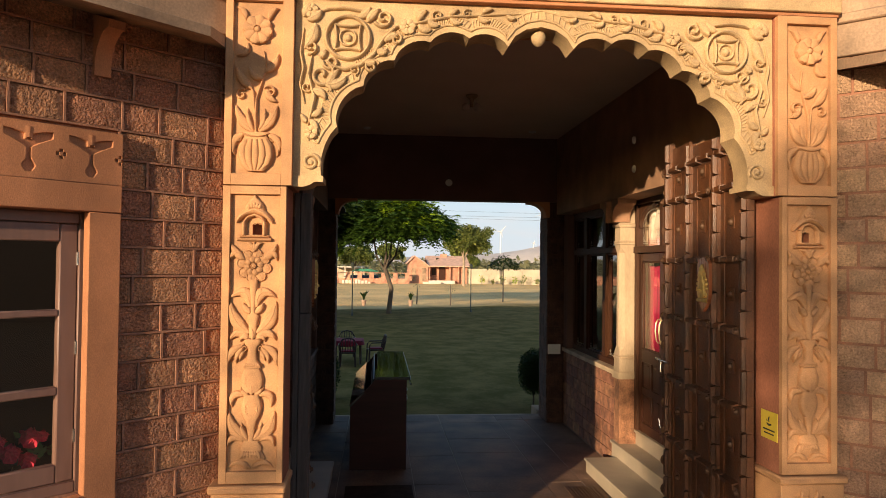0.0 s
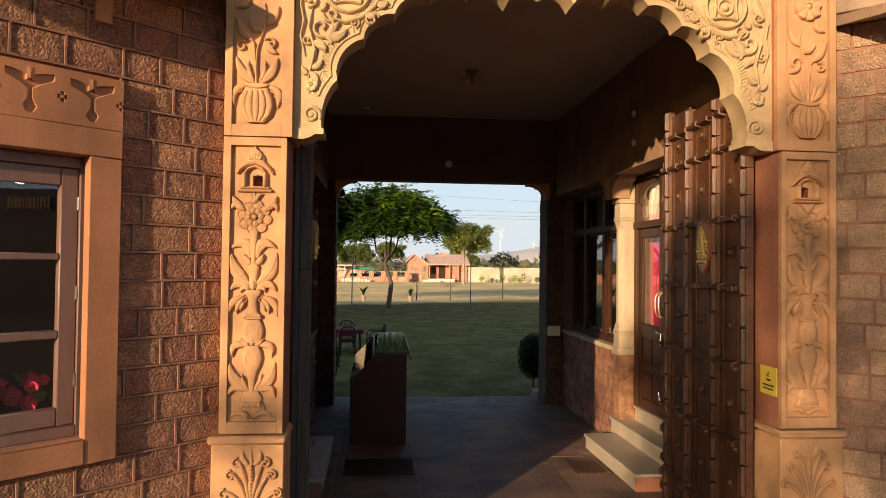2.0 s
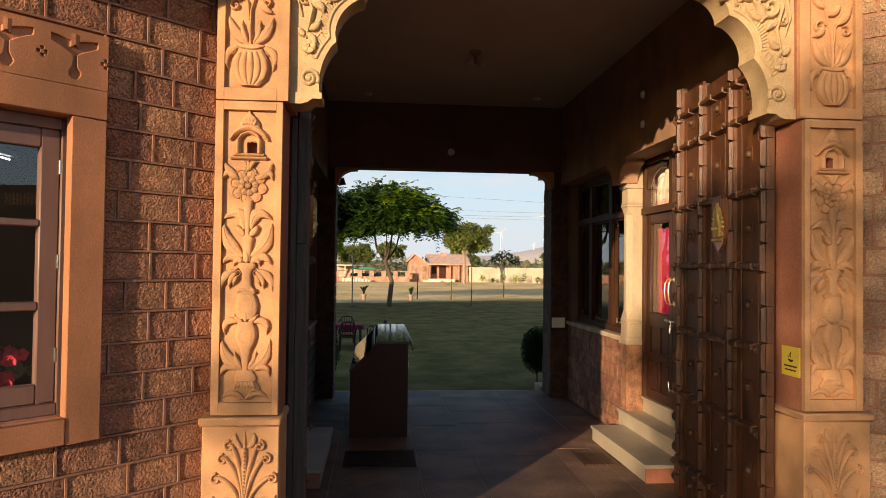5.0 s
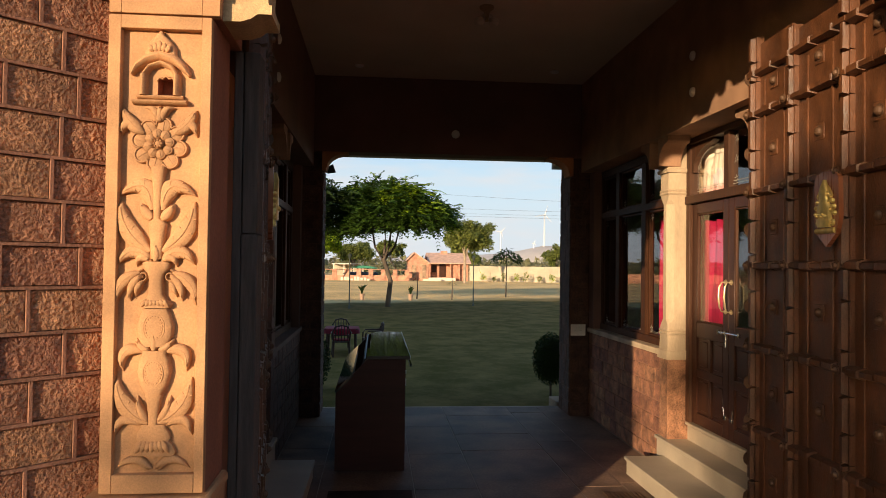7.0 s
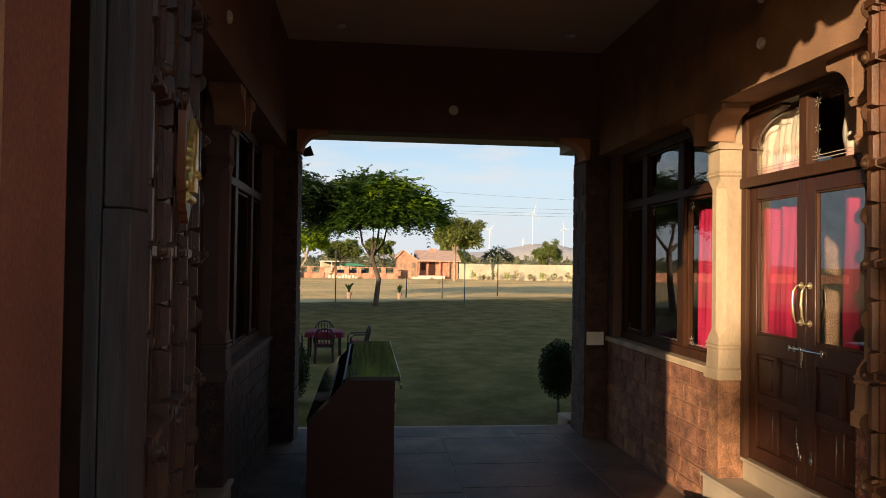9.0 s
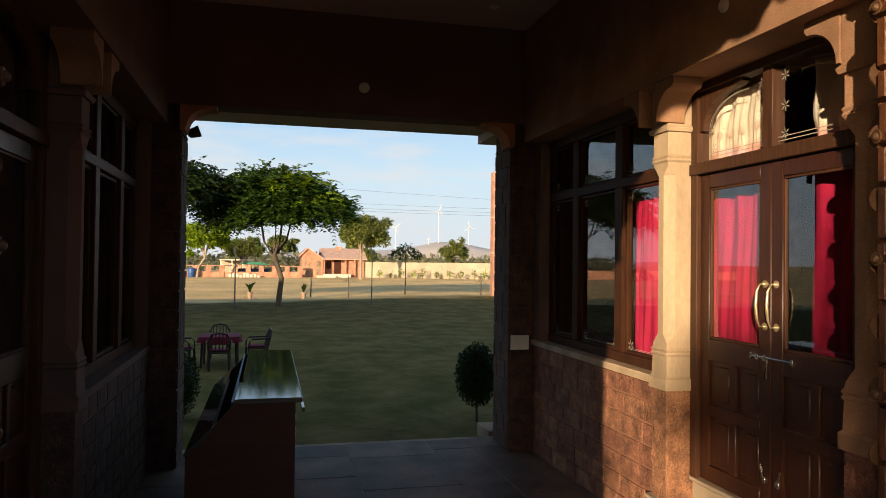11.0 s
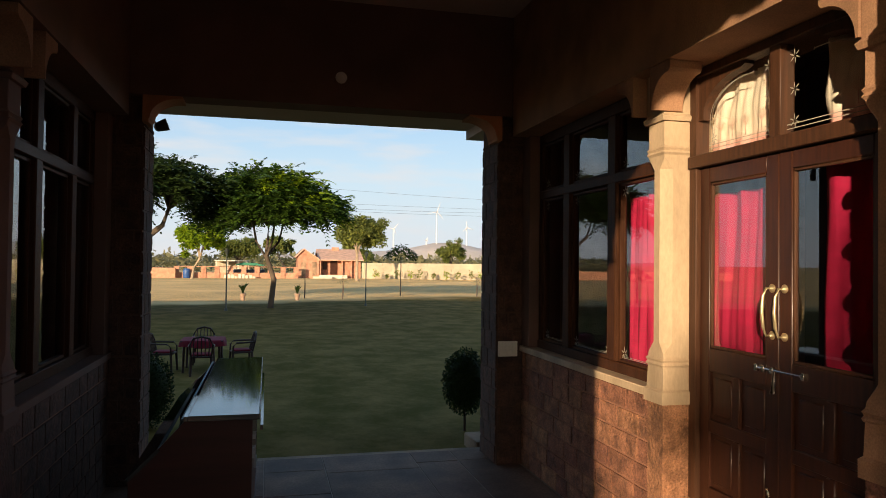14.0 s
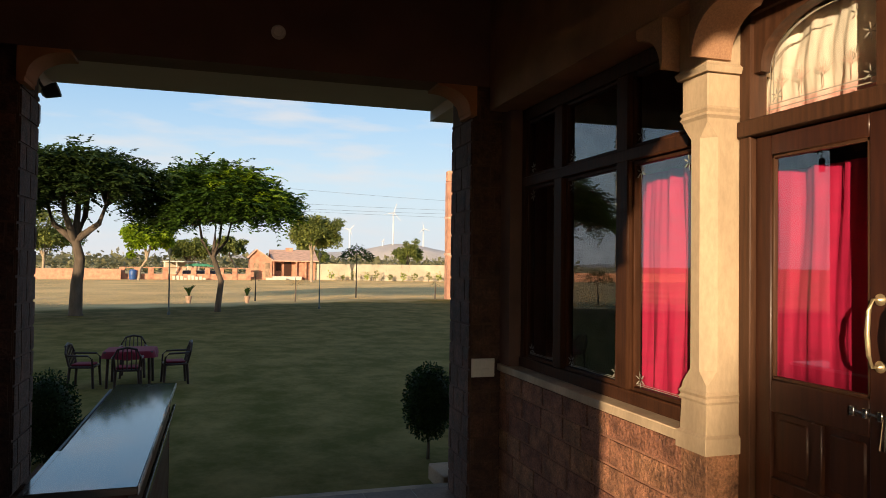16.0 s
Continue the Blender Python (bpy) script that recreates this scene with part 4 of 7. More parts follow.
put("plinth", [(0.36, 0.376, 8.80, 11.25, 0.0, 0.05), (-0.28, -0.25, 8.80, 11.25, 0.0, 0.05)], BLACKPL, desk)
put("top", [(0.018, 0.415, 8.70, 11.26, 1.102, 1.135)], DESKTOP, desk, "glossy dark top that mirrors the sky", bevel=0.003)
put("top_edge", [(0.4152, 0.419, 8.70, 11.26, 1.104, 1.133)], STEELTRIM, desk)
put("side_glass", [(-0.005, 0.0175, 8.70, 9.37, 1.106, 1.133)], DESKTOP, desk)
put("ledge", [(0.4192, 0.437, 8.80, 10.86, 1.02, 1.05)], DESKTOP, desk, "narrow glossy ledge below the top")
bm = bmesh.new()
prism(bm, [(-0.31, 0.79), (-0.295, 0.775), (-0.13, 0.94), (-0.145, 0.955)], 8.72, 11.33)
part("sloping_shelf", bm, DESKTOP, desk)
bm = bmesh.new()
prism(bm, [(-0.06, 0.95), (-0.045, 0.95), (-0.015, 1.10), (-0.03, 1.10)], 8.80, 11.28)
part("back_board", bm, BLACKPL, desk)

# ---- garden furniture ----
def tree(name, label, at, height, spread, lift, leaves, mat, bark, seed, trunk=0.16, limbs=6, leafsize=0.11, flat=0.55, lean=(0.0, 0.0), cat="tree", group="", subs=4, sunny=None):
    """Tapered trunk, forking limbs, and a crown of many small leaves in uneven clumps."""
    rnd = random.Random(seed)
    t = thing(name, label, cat, group, at=at)
    bm = bmesh.new()
    fork = Vector((lean[0], lean[1], lift))
    mid = Vector((lean[0] * .3 + rnd.uniform(-.1, .1), lean[1] * .3, lift * .5))
    tube(bm, [(0, 0, -.15), (0, 0, .1), mid, fork], [trunk * 1.35, trunk, trunk * .85, trunk * .8], 10)
    clumps = []
    for k in range(limbs):
        a = math.tau * (k + rnd.uniform(-.3, .3)) / limbs
        r = spread * rnd.uniform(.3, .62)
        tip = fork + Vector((math.cos(a) * r, math.sin(a) * r, (height - lift) * rnd.uniform(.35, .72)))
        m1 = fork.lerp(tip, .45) + Vector((rnd.uniform(-.2, .2), rnd.uniform(-.2, .2), (height - lift) * .08))
        tube(bm, [fork - Vector((0, 0, .1)), m1, tip], [trunk * .55, trunk * .34, trunk * .12], 7)
        for j in range(subs):
            b = a + rnd.uniform(-.9, .9)
            end = m1.lerp(tip, rnd.uniform(.2, 1)) + Vector((math.cos(b) * spread * .3, math.sin(b) * spread * .3, (height - lift) * rnd.uniform(-.05, .22)))
            s = m1.lerp(tip, rnd.uniform(0, .7))
            tube(bm, [s, s.lerp(end, .5) + Vector((0, 0, .1)), end], [trunk * .2, trunk * .12, trunk * .04], 5)
            clumps.append(end)
        clumps.append(tip)
    part("trunk", bm, bark, t, smooth=60)
    n = len(clumps)
    P, F, sunny_faces = [], [], []
    ztop = max(c.z for c in clumps)
    zlow = min(c.z for c in clumps)
    per = leaves // (n * 2)
    for c in clumps:
        for sub in range(2):
            o = c + Vector((rnd.gauss(0, spread * .12), rnd.gauss(0, spread * .12), rnd.gauss(0, (height - lift) * .09)))
            R = spread * rnd.uniform(.15, .31)
            # lighter leaves towards the top put sunlight into the crown's colour
            sunned = sunny is not None and rnd.random() < ((o.z - zlow) / (ztop - zlow) - .25) * 1.5
            for _ in range(per):
                v = Vector((rnd.gauss(0, 1), rnd.gauss(0, 1), rnd.gauss(0, 1)))
                v = v.normalized() * R * rnd.random() ** .45
                v.z *= flat
                q = o + v
                ln = leafsize * rnd.uniform(.6, 1.35)
                d = Vector((rnd.gauss(0, 1), rnd.gauss(0, 1), rnd.gauss(-.45, .5))).normalized()
                w = d.cross(Vector((rnd.gauss(0, .4), rnd.gauss(0, .4), 1))).normalized() * ln * .32
                i = len(P)
                P += [q, q + d * ln * .5 + w, q + d * ln, q + d * ln * .5 - w]
                (sunny_faces if sunned and v.z > -R * flat * .2 else F).append((i, i + 1, i + 2, i + 3))
    if sunny_faces:
        used = sorted({i for f in sunny_faces for i in f})
        back = {v: k for k, v in enumerate(used)}
        ym = bpy.data.meshes.new("young_foliage")
        ym.from_pydata([tuple(P[i]) for i in used], [], [tuple(back[i] for i in f) for f in sunny_faces])
        ym.materials.append(sunny)
        yo = new("young_foliage", ym)
        yo.parent = t
    me = bpy.data.meshes.new("crown")
    me.from_pydata([tuple(p) for p in P], [], F)
    me.materials.append(mat)
    o = new("crown", me)
    o.parent = t
    return t


def leaf_object(name, P, F, mat, parent=None):
    me = bpy.data.meshes.new(name)
    me.from_pydata([tuple(p) for p in P], [], F)
    me.materials.append(mat)
    o = new(name, me)
    if parent:
        o.parent = parent
    return o


def shade_tree(label, at, stem, thick, forks, shift, wide, top, drop, low, clumps, mat, sunny, seed, leafy, group):
    """A garden shade tree: bent trunk, bare limbs, and a domed crown of drooping sprays with leaflets in pairs."""
    rnd = random.Random(seed)
    t = thing("tree", label, "tree", group, at=at)
    bm = bmesh.new()
    pts = [Vector((x, 0, z)) for x, z in stem]
    tube(bm, [(0, 0, -.15), (0, 0, .12)] + pts[1:], [thick * 1.3] + [thick * (1 - .12 * k) for k in range(len(pts))], 12)
    fork = pts[-1]
    ends = []
    for x, y, z in forks:
        e = Vector((fork.x + x, y, z))
        bow = fork.lerp(e, .5) + Vector((x * .28, y * .28, -.06))
        tube(bm, [fork - Vector((0, 0, .12)), bow, e], [thick * .62, thick * .42, thick * .33], 8)
        ends.append(e)
    olds, sunned = ([], []), ([], [])
    for k in range(clumps):
        r = math.sqrt((k + rnd.random()) / clumps)
        a = k * 2.39996 + rnd.uniform(-.25, .25)
        rim = wide * (1 + .14 * math.sin(2 * a + seed) + .09 * math.sin(5 * a + 2 * seed))
        roof = top - drop * r ** 2.6 + rnd.gauss(0, .22)
        floor_z = low + .55 * (1 - r) - .35 * rnd.random() * r - (.5 if math.cos(a) < -.4 and r > .55 else 0)
        c = Vector((fork.x + shift[0] + rim * r * math.cos(a), shift[1] + rim * r * math.sin(a), 0))
        near = min(ends, key=lambda q: (q - Vector((c.x, c.y, q.z))).length)
        for level in range(2):
            c.z = roof - rnd.uniform(0, .35) if level == 0 else rnd.uniform(floor_z, max(floor_z + .1, roof - .5))
            if level and rnd.random() < .3:
                continue
            way = near.lerp(c, .5) + Vector((0, 0, .12))
            tube(bm, [near, way, c], [thick * .24, thick * .12, thick * .04], 5)
            size = rnd.uniform(.42, .72)
            # lighter tone high and to the right: sunlight painted into the leaves
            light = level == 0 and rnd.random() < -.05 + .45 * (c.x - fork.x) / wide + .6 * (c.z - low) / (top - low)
            for _ in range(int(26 * leafy) if level == 0 else int(17 * leafy)):
                v = Vector((rnd.gauss(0, .5), rnd.gauss(0, .5), rnd.gauss(0, .34))) * size
                out = Vector((c.x - fork.x, c.y, .8)).normalized() * .7 + Vector((rnd.gauss(0, .7), rnd.gauss(0, .7), rnd.gauss(.1, .45)))
                spray(rnd, c + v, out.normalized(), rnd.uniform(.45, .85), *(sunned if light and v.z > -.1 else olds))
    part("trunk", bm, BARK, t, smooth=60)
    leaf_object("crown", *olds, mat, t)
    if sunned[1]:
        leaf_object("young_foliage", *sunned, sunny, t)
    return t


def spray(rnd, q, d, length, P, F):
    """A stalk that arches over, with leaflets in pairs."""
    side = d.cross(Vector((rnd.gauss(0, .25), rnd.gauss(0, .25), 1))).normalized()
    for k in range(1, 8):
        f = k / 7
        p = q + d * length * f - Vector((0, 0, .42 * length * f * f))
        ln = length * .29 * (1.1 - .4 * f)
        for sg in (1, -1):
            e = (side * sg + d * .55 + Vector((0, 0, -.35 + rnd.uniform(-.25, .2)))).normalized() * ln
            w = e.cross(Vector((rnd.gauss(0, .3), rnd.gauss(0, .3), 1))).normalized() * ln * .36
            i = len(P)
            P += [p, p + e * .45 + w, p + e, p + e * .45 - w]
            F.append((i, i + 1, i + 2, i + 3))


# trees of the garden and far field
TREES = "shade trees on the lawn"
shade_tree("broad green shade tree with a bent trunk on the lawn", (0.64, 38.3, -.12), [(0, 0), (.13, 1.3), (-.25, 2.45)], .135,
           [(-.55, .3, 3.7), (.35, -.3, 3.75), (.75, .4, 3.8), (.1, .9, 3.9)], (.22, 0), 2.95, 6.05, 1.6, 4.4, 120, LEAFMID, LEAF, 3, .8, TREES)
# the dark leaf colour partly stands for shade lying on this tree
shade_tree("dark flat-topped shade tree with several stems", (-4.6, 36.5, -.12), [(0, 0), (.02, 1.2), (.12, 2.2), (-.08, 3.0)], .25,
           [(-1.0, .2, 4.2), (-.35, -.6, 4.9), (.35, .6, 4.9), (1.1, -.1, 4.3), (.1, .1, 5.3)], (-.15, 0), 2.75, 6.2, 1.05, 5.1, 100, LEAFDARK, LEAFDARK, 8, .72, TREES)
shade_tree("dark spreading shade tree with a leaning trunk on the lawn", (-8.4, 35.9, -.12), [(0, 0), (.15, 1.4), (.22, 2.9)], .16,
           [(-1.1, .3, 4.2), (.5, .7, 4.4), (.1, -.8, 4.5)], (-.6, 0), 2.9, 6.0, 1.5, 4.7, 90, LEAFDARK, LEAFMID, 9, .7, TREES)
tree("tree", "slender dusty olive tree beside the brick house", (10.6, 88, -.12), 8.6, 3.2, 3.0, 16000, LEAFDRY, PALEBARK, 12, 0.2, 7, 0.34, .9, group="far trees")
tree("tree", "light green young tree beyond the low wall", (-7.9, 92, -.12), 7.0, 3.0, 2.4, 12000, LEAF, PALEBARK, 14, 0.16, 6, 0.34, .9, lean=(.8, 0), group="far trees")
tree("tree", "round dusty green tree beyond the low wall", (-3.6, 118, -.12), 6.4, 3.4, 1.8, 12000, LEAFDRY, BARK, 15, 0.2, 6, 0.36, .8, group="far trees")
tree("tree", "dusty green tree beyond the low wall", (-19, 100, -.12), 8.2, 4.2, 2.4, 12000, LEAFDRY, PALEBARK, 16, 0.2, 6, 0.36, .8, group="far trees")
tree("tree", "leaning bare-stemmed olive tree", (3.2, 108, -.12), 5.8, 2.0, 2.8, 7000, LEAFDRY, PALEBARK, 17, 0.16, 5, 0.34, .9, lean=(-1.2, 0), group="far trees")
tree("tree", "bushy dusty tree behind the brick house", (14.5, 118, -.12), 5.6, 2.6, 1.6, 8000, LEAFDRY, BARK, 18, 0.16, 5, 0.36, .8, group="far trees")
tree("tree", "dusty tree behind the pale boundary wall", (29.5, 118, -.12), 6.0, 2.6, 2.0, 7000, LEAFDRY, BARK, 19, 0.18, 5, 0.36, .8, group="far trees")
# unseen trees across the street-side yard, placed so their crowns dapple the low sun
for x, y, h, sp, lift, n, seed in ((-11.2, -20.2, 7.5, 1.9, 5.05, 4200, 22), (-9.0, -19.6, 7.6, 2.0, 5.15, 9500, 25), (-7.2, -22.5, 7.2, 2.4, 4.75, 9500, 24)):
    tree("tree", "unseen sparse tree across the yard, placed for dappled shade", (x, y, -.12), h, sp, lift, n, LEAFDARK, BARK, seed, 0.14 if sp > 1 else 0.05, 6, 0.16, .6, group="trees across the yard")
def shade_caster(at, half, z0, z1, leaves, seed):
    """An unseen tall narrow tree, its crown sized to let part of the sun through."""
    rnd = random.Random(seed)
    t = thing("tree", "unseen tall narrow tree across the yard, placed for its shade", "tree", "trees across the yard", at=(at[0], at[1], -.12))
    bm = bmesh.new()
    tube(bm, [(0, 0, -.15), (.04, 0, z0 * .6), (0, .03, z1 - .5)], [.13, .09, .02], 8)
    for k in range(12):
        a, z = k * 2.4, z0 + (z1 - z0) * (k + .5) / 14
        tube(bm, [(0, 0, z - .3), (math.cos(a) * half * .5, math.sin(a) * half * .5, z), (math.cos(a) * half * .9, math.sin(a) * half * .9, z + .2)], [.03, .02, .006], 5)
    part("trunk", bm, BARK, t)
    P, F = [], []
    for _ in range(leaves):
        a, r = rnd.uniform(0, math.tau), half * math.sqrt(rnd.random())
        z = z0 + (z1 - z0) * rnd.random()
        q = Vector((math.cos(a) * r, math.sin(a) * r, z - .3 * (r / half) ** 3))
        d = Vector((rnd.gauss(0, 1), rnd.gauss(0, 1), rnd.gauss(-.3, .7))).normalized()
        ln = .16 * rnd.uniform(.6, 1.35)
        w = d.cross(Vector((rnd.gauss(0, .4), rnd.gauss(0, .4), 1))).normalized() * ln * .32
        i = len(P)
        P += [q, q + d * ln * .5 + w, q + d * ln, q + d * ln * .5 - w]
        F.append((i, i + 1, i + 2, i + 3))
    leaf_object("crown", P, F, LEAFDARK, t)


# crown heights and leaf counts follow the shade wanted on the gateway
shade_caster((-13.97, -18.5), .52, 3.5, 7.5, 3200, 27)
shade_caster((-12.4, -18.4), .82, 3.3, 7.95, 2950, 21)
shade_caster((-14.9, -18.4), .6, 6.2, 6.8, 420, 23)
shade_caster((-14.85, -18.9), .58, 5.25, 6.2, 260, 29)
shade_caster((-11.85, -18.9), .5, 3.3, 7.5, 800, 28)
# unseen; leans so that its small crown shades the west pilaster
tree("tree", "unseen slim leaning tree across the yard, placed for its shade", (-15.3, -18.4, -.12), 6.05, .3, 5.55, 130, LEAFDARK, BARK, 26, .035, 6, .13, .6, lean=(-1.16, 0), group="trees across the yard")

# young tree with a flat dark crown, tied to the lawn's edge
def sapling(at, h, spread, leaves, seed, label):
    rnd = random.Random(seed)
    t = thing("sapling", label, "sapling", "saplings on the lawn", at=at)
    bm = bmesh.new()
    tube(bm, [(0, 0, -.1), (.02, 0, h * .5), (0, .02, h)], [.045, .035, .012], 7)
    part("trunk", bm, BARK, t)
    P, F = [], []
    for _ in range(leaves):
        a, r = rnd.uniform(0, math.tau), spread * rnd.random() ** .5
        z = h - .15 - (r / spread) ** 1.6 * spread * .8 + rnd.uniform(-.2, .12) * spread
        q = Vector((math.cos(a) * r, math.sin(a) * r, z))
        d = Vector((math.cos(a) + rnd.gauss(0, .4), math.sin(a) + rnd.gauss(0, .4), -.5 + rnd.gauss(0, .3))).normalized()
        w = d.cross(Vector((rnd.gauss(0, .3), rnd.gauss(0, .3), 1))).normalized()
        L = spread * rnd.uniform(.2, .36)
        i = len(P)
        P += [q, q + d * L * .5 + w * L * .2, q + d * L, q + d * L * .5 - w * L * .2]
        F.append((i, i + 1, i + 2, i + 3))
    me = bpy.data.meshes.new("crown")
    me.from_pydata([tuple(p) for p in P], [], F)
    me.materials.append(LEAFDARK)
    o = new("crown", me)
    o.parent = t
    return t


sapling((8.9, 50.6, -.12), 3.45, 1.0, 420, 31, "thin sapling with a flat dark crown on the lawn's edge")
sapling((-14.7, 41.6, -.12), 2.1, .8, 260, 35, "thin sapling with a dark crown on the lawn's edge")
sapling((13.6, 49, -.12), 1.25, .3, 60, 32, "small staked sapling at the lawn's edge")
sapling((4.7, 46, -.12), 1.35, .3, 60, 33, "small staked sapling at the lawn's edge")
sapling((2.6, 47, -.12), 1.5, .25, 50, 34, "small staked sapling at the lawn's edge")


def potted(at, seed):
    rnd = random.Random(seed)
    t = thing("potted_plant", "spiky plant in a pale clay pot on the field's edge", "plant", "potted plants", at=at)
    bm = bmesh.new()
    lathe(bm, [(.10, 0), (.15, .3), (.17, .33), (.17, .38), (.13, .37)], 14)
    part("pot", bm, TERRA, t)
    bm = bmesh.new()
    for k in range(16):
        a, l = rnd.uniform(0, math.tau), rnd.uniform(.3, .6)
        e = Vector((math.cos(a) * l * .6, math.sin(a) * l * .6, .37 + l))
        tube(bm, [(0, 0, .34), (e.x * .4, e.y * .4, .37 + l * .7), e], [.03, .04, .005], 4)
    part("leaves", bm, LEAFBUSH, t)


potted((-.8, 45, -.12), 41)
potted((2.1, 45, -.12), 42)
potted((-9.5, 47, -.12), 43)


def lamp_post(at, h):
    t = thing("lamp_post", "thin dark garden lamp post with a lantern head", "lamp post", "garden lamp posts", at=at)
    bm = bmesh.new()
    lathe(bm, [(.06, -.1), (.06, .08), (.03, .14), (.026, h - .28), (.03, h - .27)], 10)
    part("pole", bm, POLE, t)
    bm = bmesh.new()
    lathe(bm, [(.04, h - .27), (.10, h - .1), (.11, h - .08), (.05, h - .01), (.012, h + .04)], 10)
    part("lantern", bm, POLE, t)


for at in ((-1.23, 36.6, -.12), (5.17, 39.6, -.12), (14.0, 45.0, -.12), (-7.6, 37.5, -.12)):
    lamp_post(at, 2.65)

# ---- the brick house ----
house = thing("house", "small red brick house with a clay roof and a pale plinth", "house")
bm = bmesh.new()
prism(bm, [(4.3, -.12), (7.0, -.12), (7.0, 2.3), (5.1, 3.55), (4.3, 2.75)], 99, 106)
part("gable_wing", bm, REDBRICK, house)
put("wall", [(7.002, 12.5, 100.6, 106, -.12, 2.55), (10.1, 12.5, 99.6, 100.6, -.12, 2.4)], REDBRICK, house)
bm = bmesh.new()
prism_yz(bm, [(98.8, 2.3), (103.5, 3.75), (106.4, 2.4), (106.4, 2.3), (103.5, 3.6), (98.8, 2.18)], 6.9, 12.8)
part("roof", bm, FARROOF, house)
bm = bmesh.new()
prism(bm, [(4.0, 2.65), (5.08, 3.72), (7.15, 2.34), (7.15, 2.22), (5.08, 3.58), (4.0, 2.52)], 98.7, 106.2)
part("gable_roof", bm, FARROOF, house)
put("chimney", [(9.0, 9.9, 102.8, 103.6, 3.2, 4.0)], REDBRICK, house)
put("door", [(8.6, 9.5, 100.5, 100.605, .35, 2.2)], BROWN, house)
put("window", [(7.6, 8.2, 100.5, 100.605, 1.0, 2.0)], BROWN, house)
put("window", [(4.75, 5.35, 98.94, 99.0, .2, 2.0)], EAVE, house)
put("window", [(6.1, 6.7, 98.94, 99.0, .2, 2.0)], EAVE, house)
for x in (7.2, 10.0, 11.2):
    put("post", [(x - .08, x + .08, 99.1, 99.26, -.12, 2.22)], REDBRICK, house)
put("plinth", [(7.02, 10.6, 98.2, 100.5, -.12, .3), (6.2, 8.6, 97.4, 98.2, -.12, .12)], PALESTONE, house)

# ---- boundary walls ----
ANG = Matrix.Translation((12.6, 99, 0)) @ Matrix.Rotation(radians(-24), 4, "Z")
wall = structure("wall_boundary_east", [(0, 46, 0, .3, -.12, 1.95)], FARWALL, "pale boundary wall of rough blocks", m=ANG)
bm = bmesh.new()
rnd = random.Random(77)
for r in range(6):
    x = -rnd.uniform(0, .8)
    while x < 40:
        w = rnd.uniform(.7, 1.3)
        block(bm, max(x, 0), x + w - .03, -.03 - rnd.uniform(0, .05), .02, -.1 + r * .34, .21 + r * .34)
        x += w
bmesh.ops.transform(bm, matrix=ANG, verts=bm.verts)
o = tagged(part("block_courses", bm, FARWALL, wall, smooth=0), kind="stuff")
low = structure("wall_boundary_west", [(-60, -10.2, 96, 96.3, -.12, 1.1), (-10.2, 4.3, 97, 97.3, -.12, .55)], REDBRICK, "low red brick boundary wall with openings")
for k in range(10):
    x = -10.2 + k * 1.58
    put("pillar", [(x - .3, x + .3, 96.9, 97.35, -.12, 1.25)], REDBRICK, low)
put("coping", [(-10.4, 4.4, 96.88, 97.38, 1.25, 1.33)], REDBRICK, low)
shed = thing("shed", "open shed with a pale flat roof", "shed")
put("roof", [(-6.0, -1.8, 100, 103, 1.95, 2.1)], PALESTONE, shed)
for x in (-5.8, -4.4, -3.1, -2.0):
    put("post", [(x - .08, x + .08, 100.1, 100.25, -.12, 1.95)], PALESTONE, shed)
put("back_wall", [(-6.0, -1.8, 102.8, 103, -.12, 1.95)], FARWALL, shed)
GREEN = surface("green_canopy_cloth", (0.03, 0.20, 0.12), 0.7, 0.2, 2.0, 0.2, 20, 0.01)
DARKBLUE = surface("dark_blue_paint", (0.03, 0.05, 0.09), 0.4, 0.2, 2.0, 0.1, 20, 0.01)
cart = thing("parked_jeep", "parked open jeep under a green canopy", "jeep")
put("body", [(-3.6, .2, 98.2, 99.6, .35, .95)], DARKBLUE, cart, bevel=.08)
bm = bmesh.new()
prism(bm, [(-3.3, 1.62), (-2.4, 1.82), (-.9, 1.78), (.1, 1.5), (.1, 1.44), (-3.3, 1.52)], 98.1, 99.7)
part("canopy", bm, GREEN, cart)
for x in (-3.2, -.1):
    put("post", [(x - .04, x + .04, 98.3, 98.38, .95, 1.55)], POLE, cart)
for x in (-3.0, -.5):
    bm = bmesh.new()
    lathe(bm, [(.2, 0), (.34, .02), (.34, .2), (.2, .22)], 16, m=Matrix.Translation((x, 98.2, .22)) @ Matrix.Rotation(radians(90), 4, "X"))
    part("wheel", bm, BLACKPL, cart)
drum = thing("water_drum", "blue plastic water drum", "drum", at=(-8.9, 96, -.12))
bm = bmesh.new()
lathe(bm, [(.38, 0), (.42, .1), (.42, .45), (.44, .5), (.42, .55), (.42, 1.0), (.3, 1.12), (.3, 1.16)], 16)
part("body", bm, surface("blue_drum_plastic", (0.03, 0.09, 0.28), 0.5, 0.15, 3.0, 0.05, 20, 0.01), drum)
rnd = random.Random(5)
for k in range(9):
    h = rnd.uniform(.25, .55)
    x, y = -4.4 + k * .42, 95.4 + rnd.uniform(-.3, .3)
    o = thing("stone_block", "pale loose building stone lying on the field", "stone", "loose pale stones", at=(x, y, -.12))
    put("stone", [(-.17, .17, -.15, .15, 0, h)], PALESTONE, o, bevel=.03)

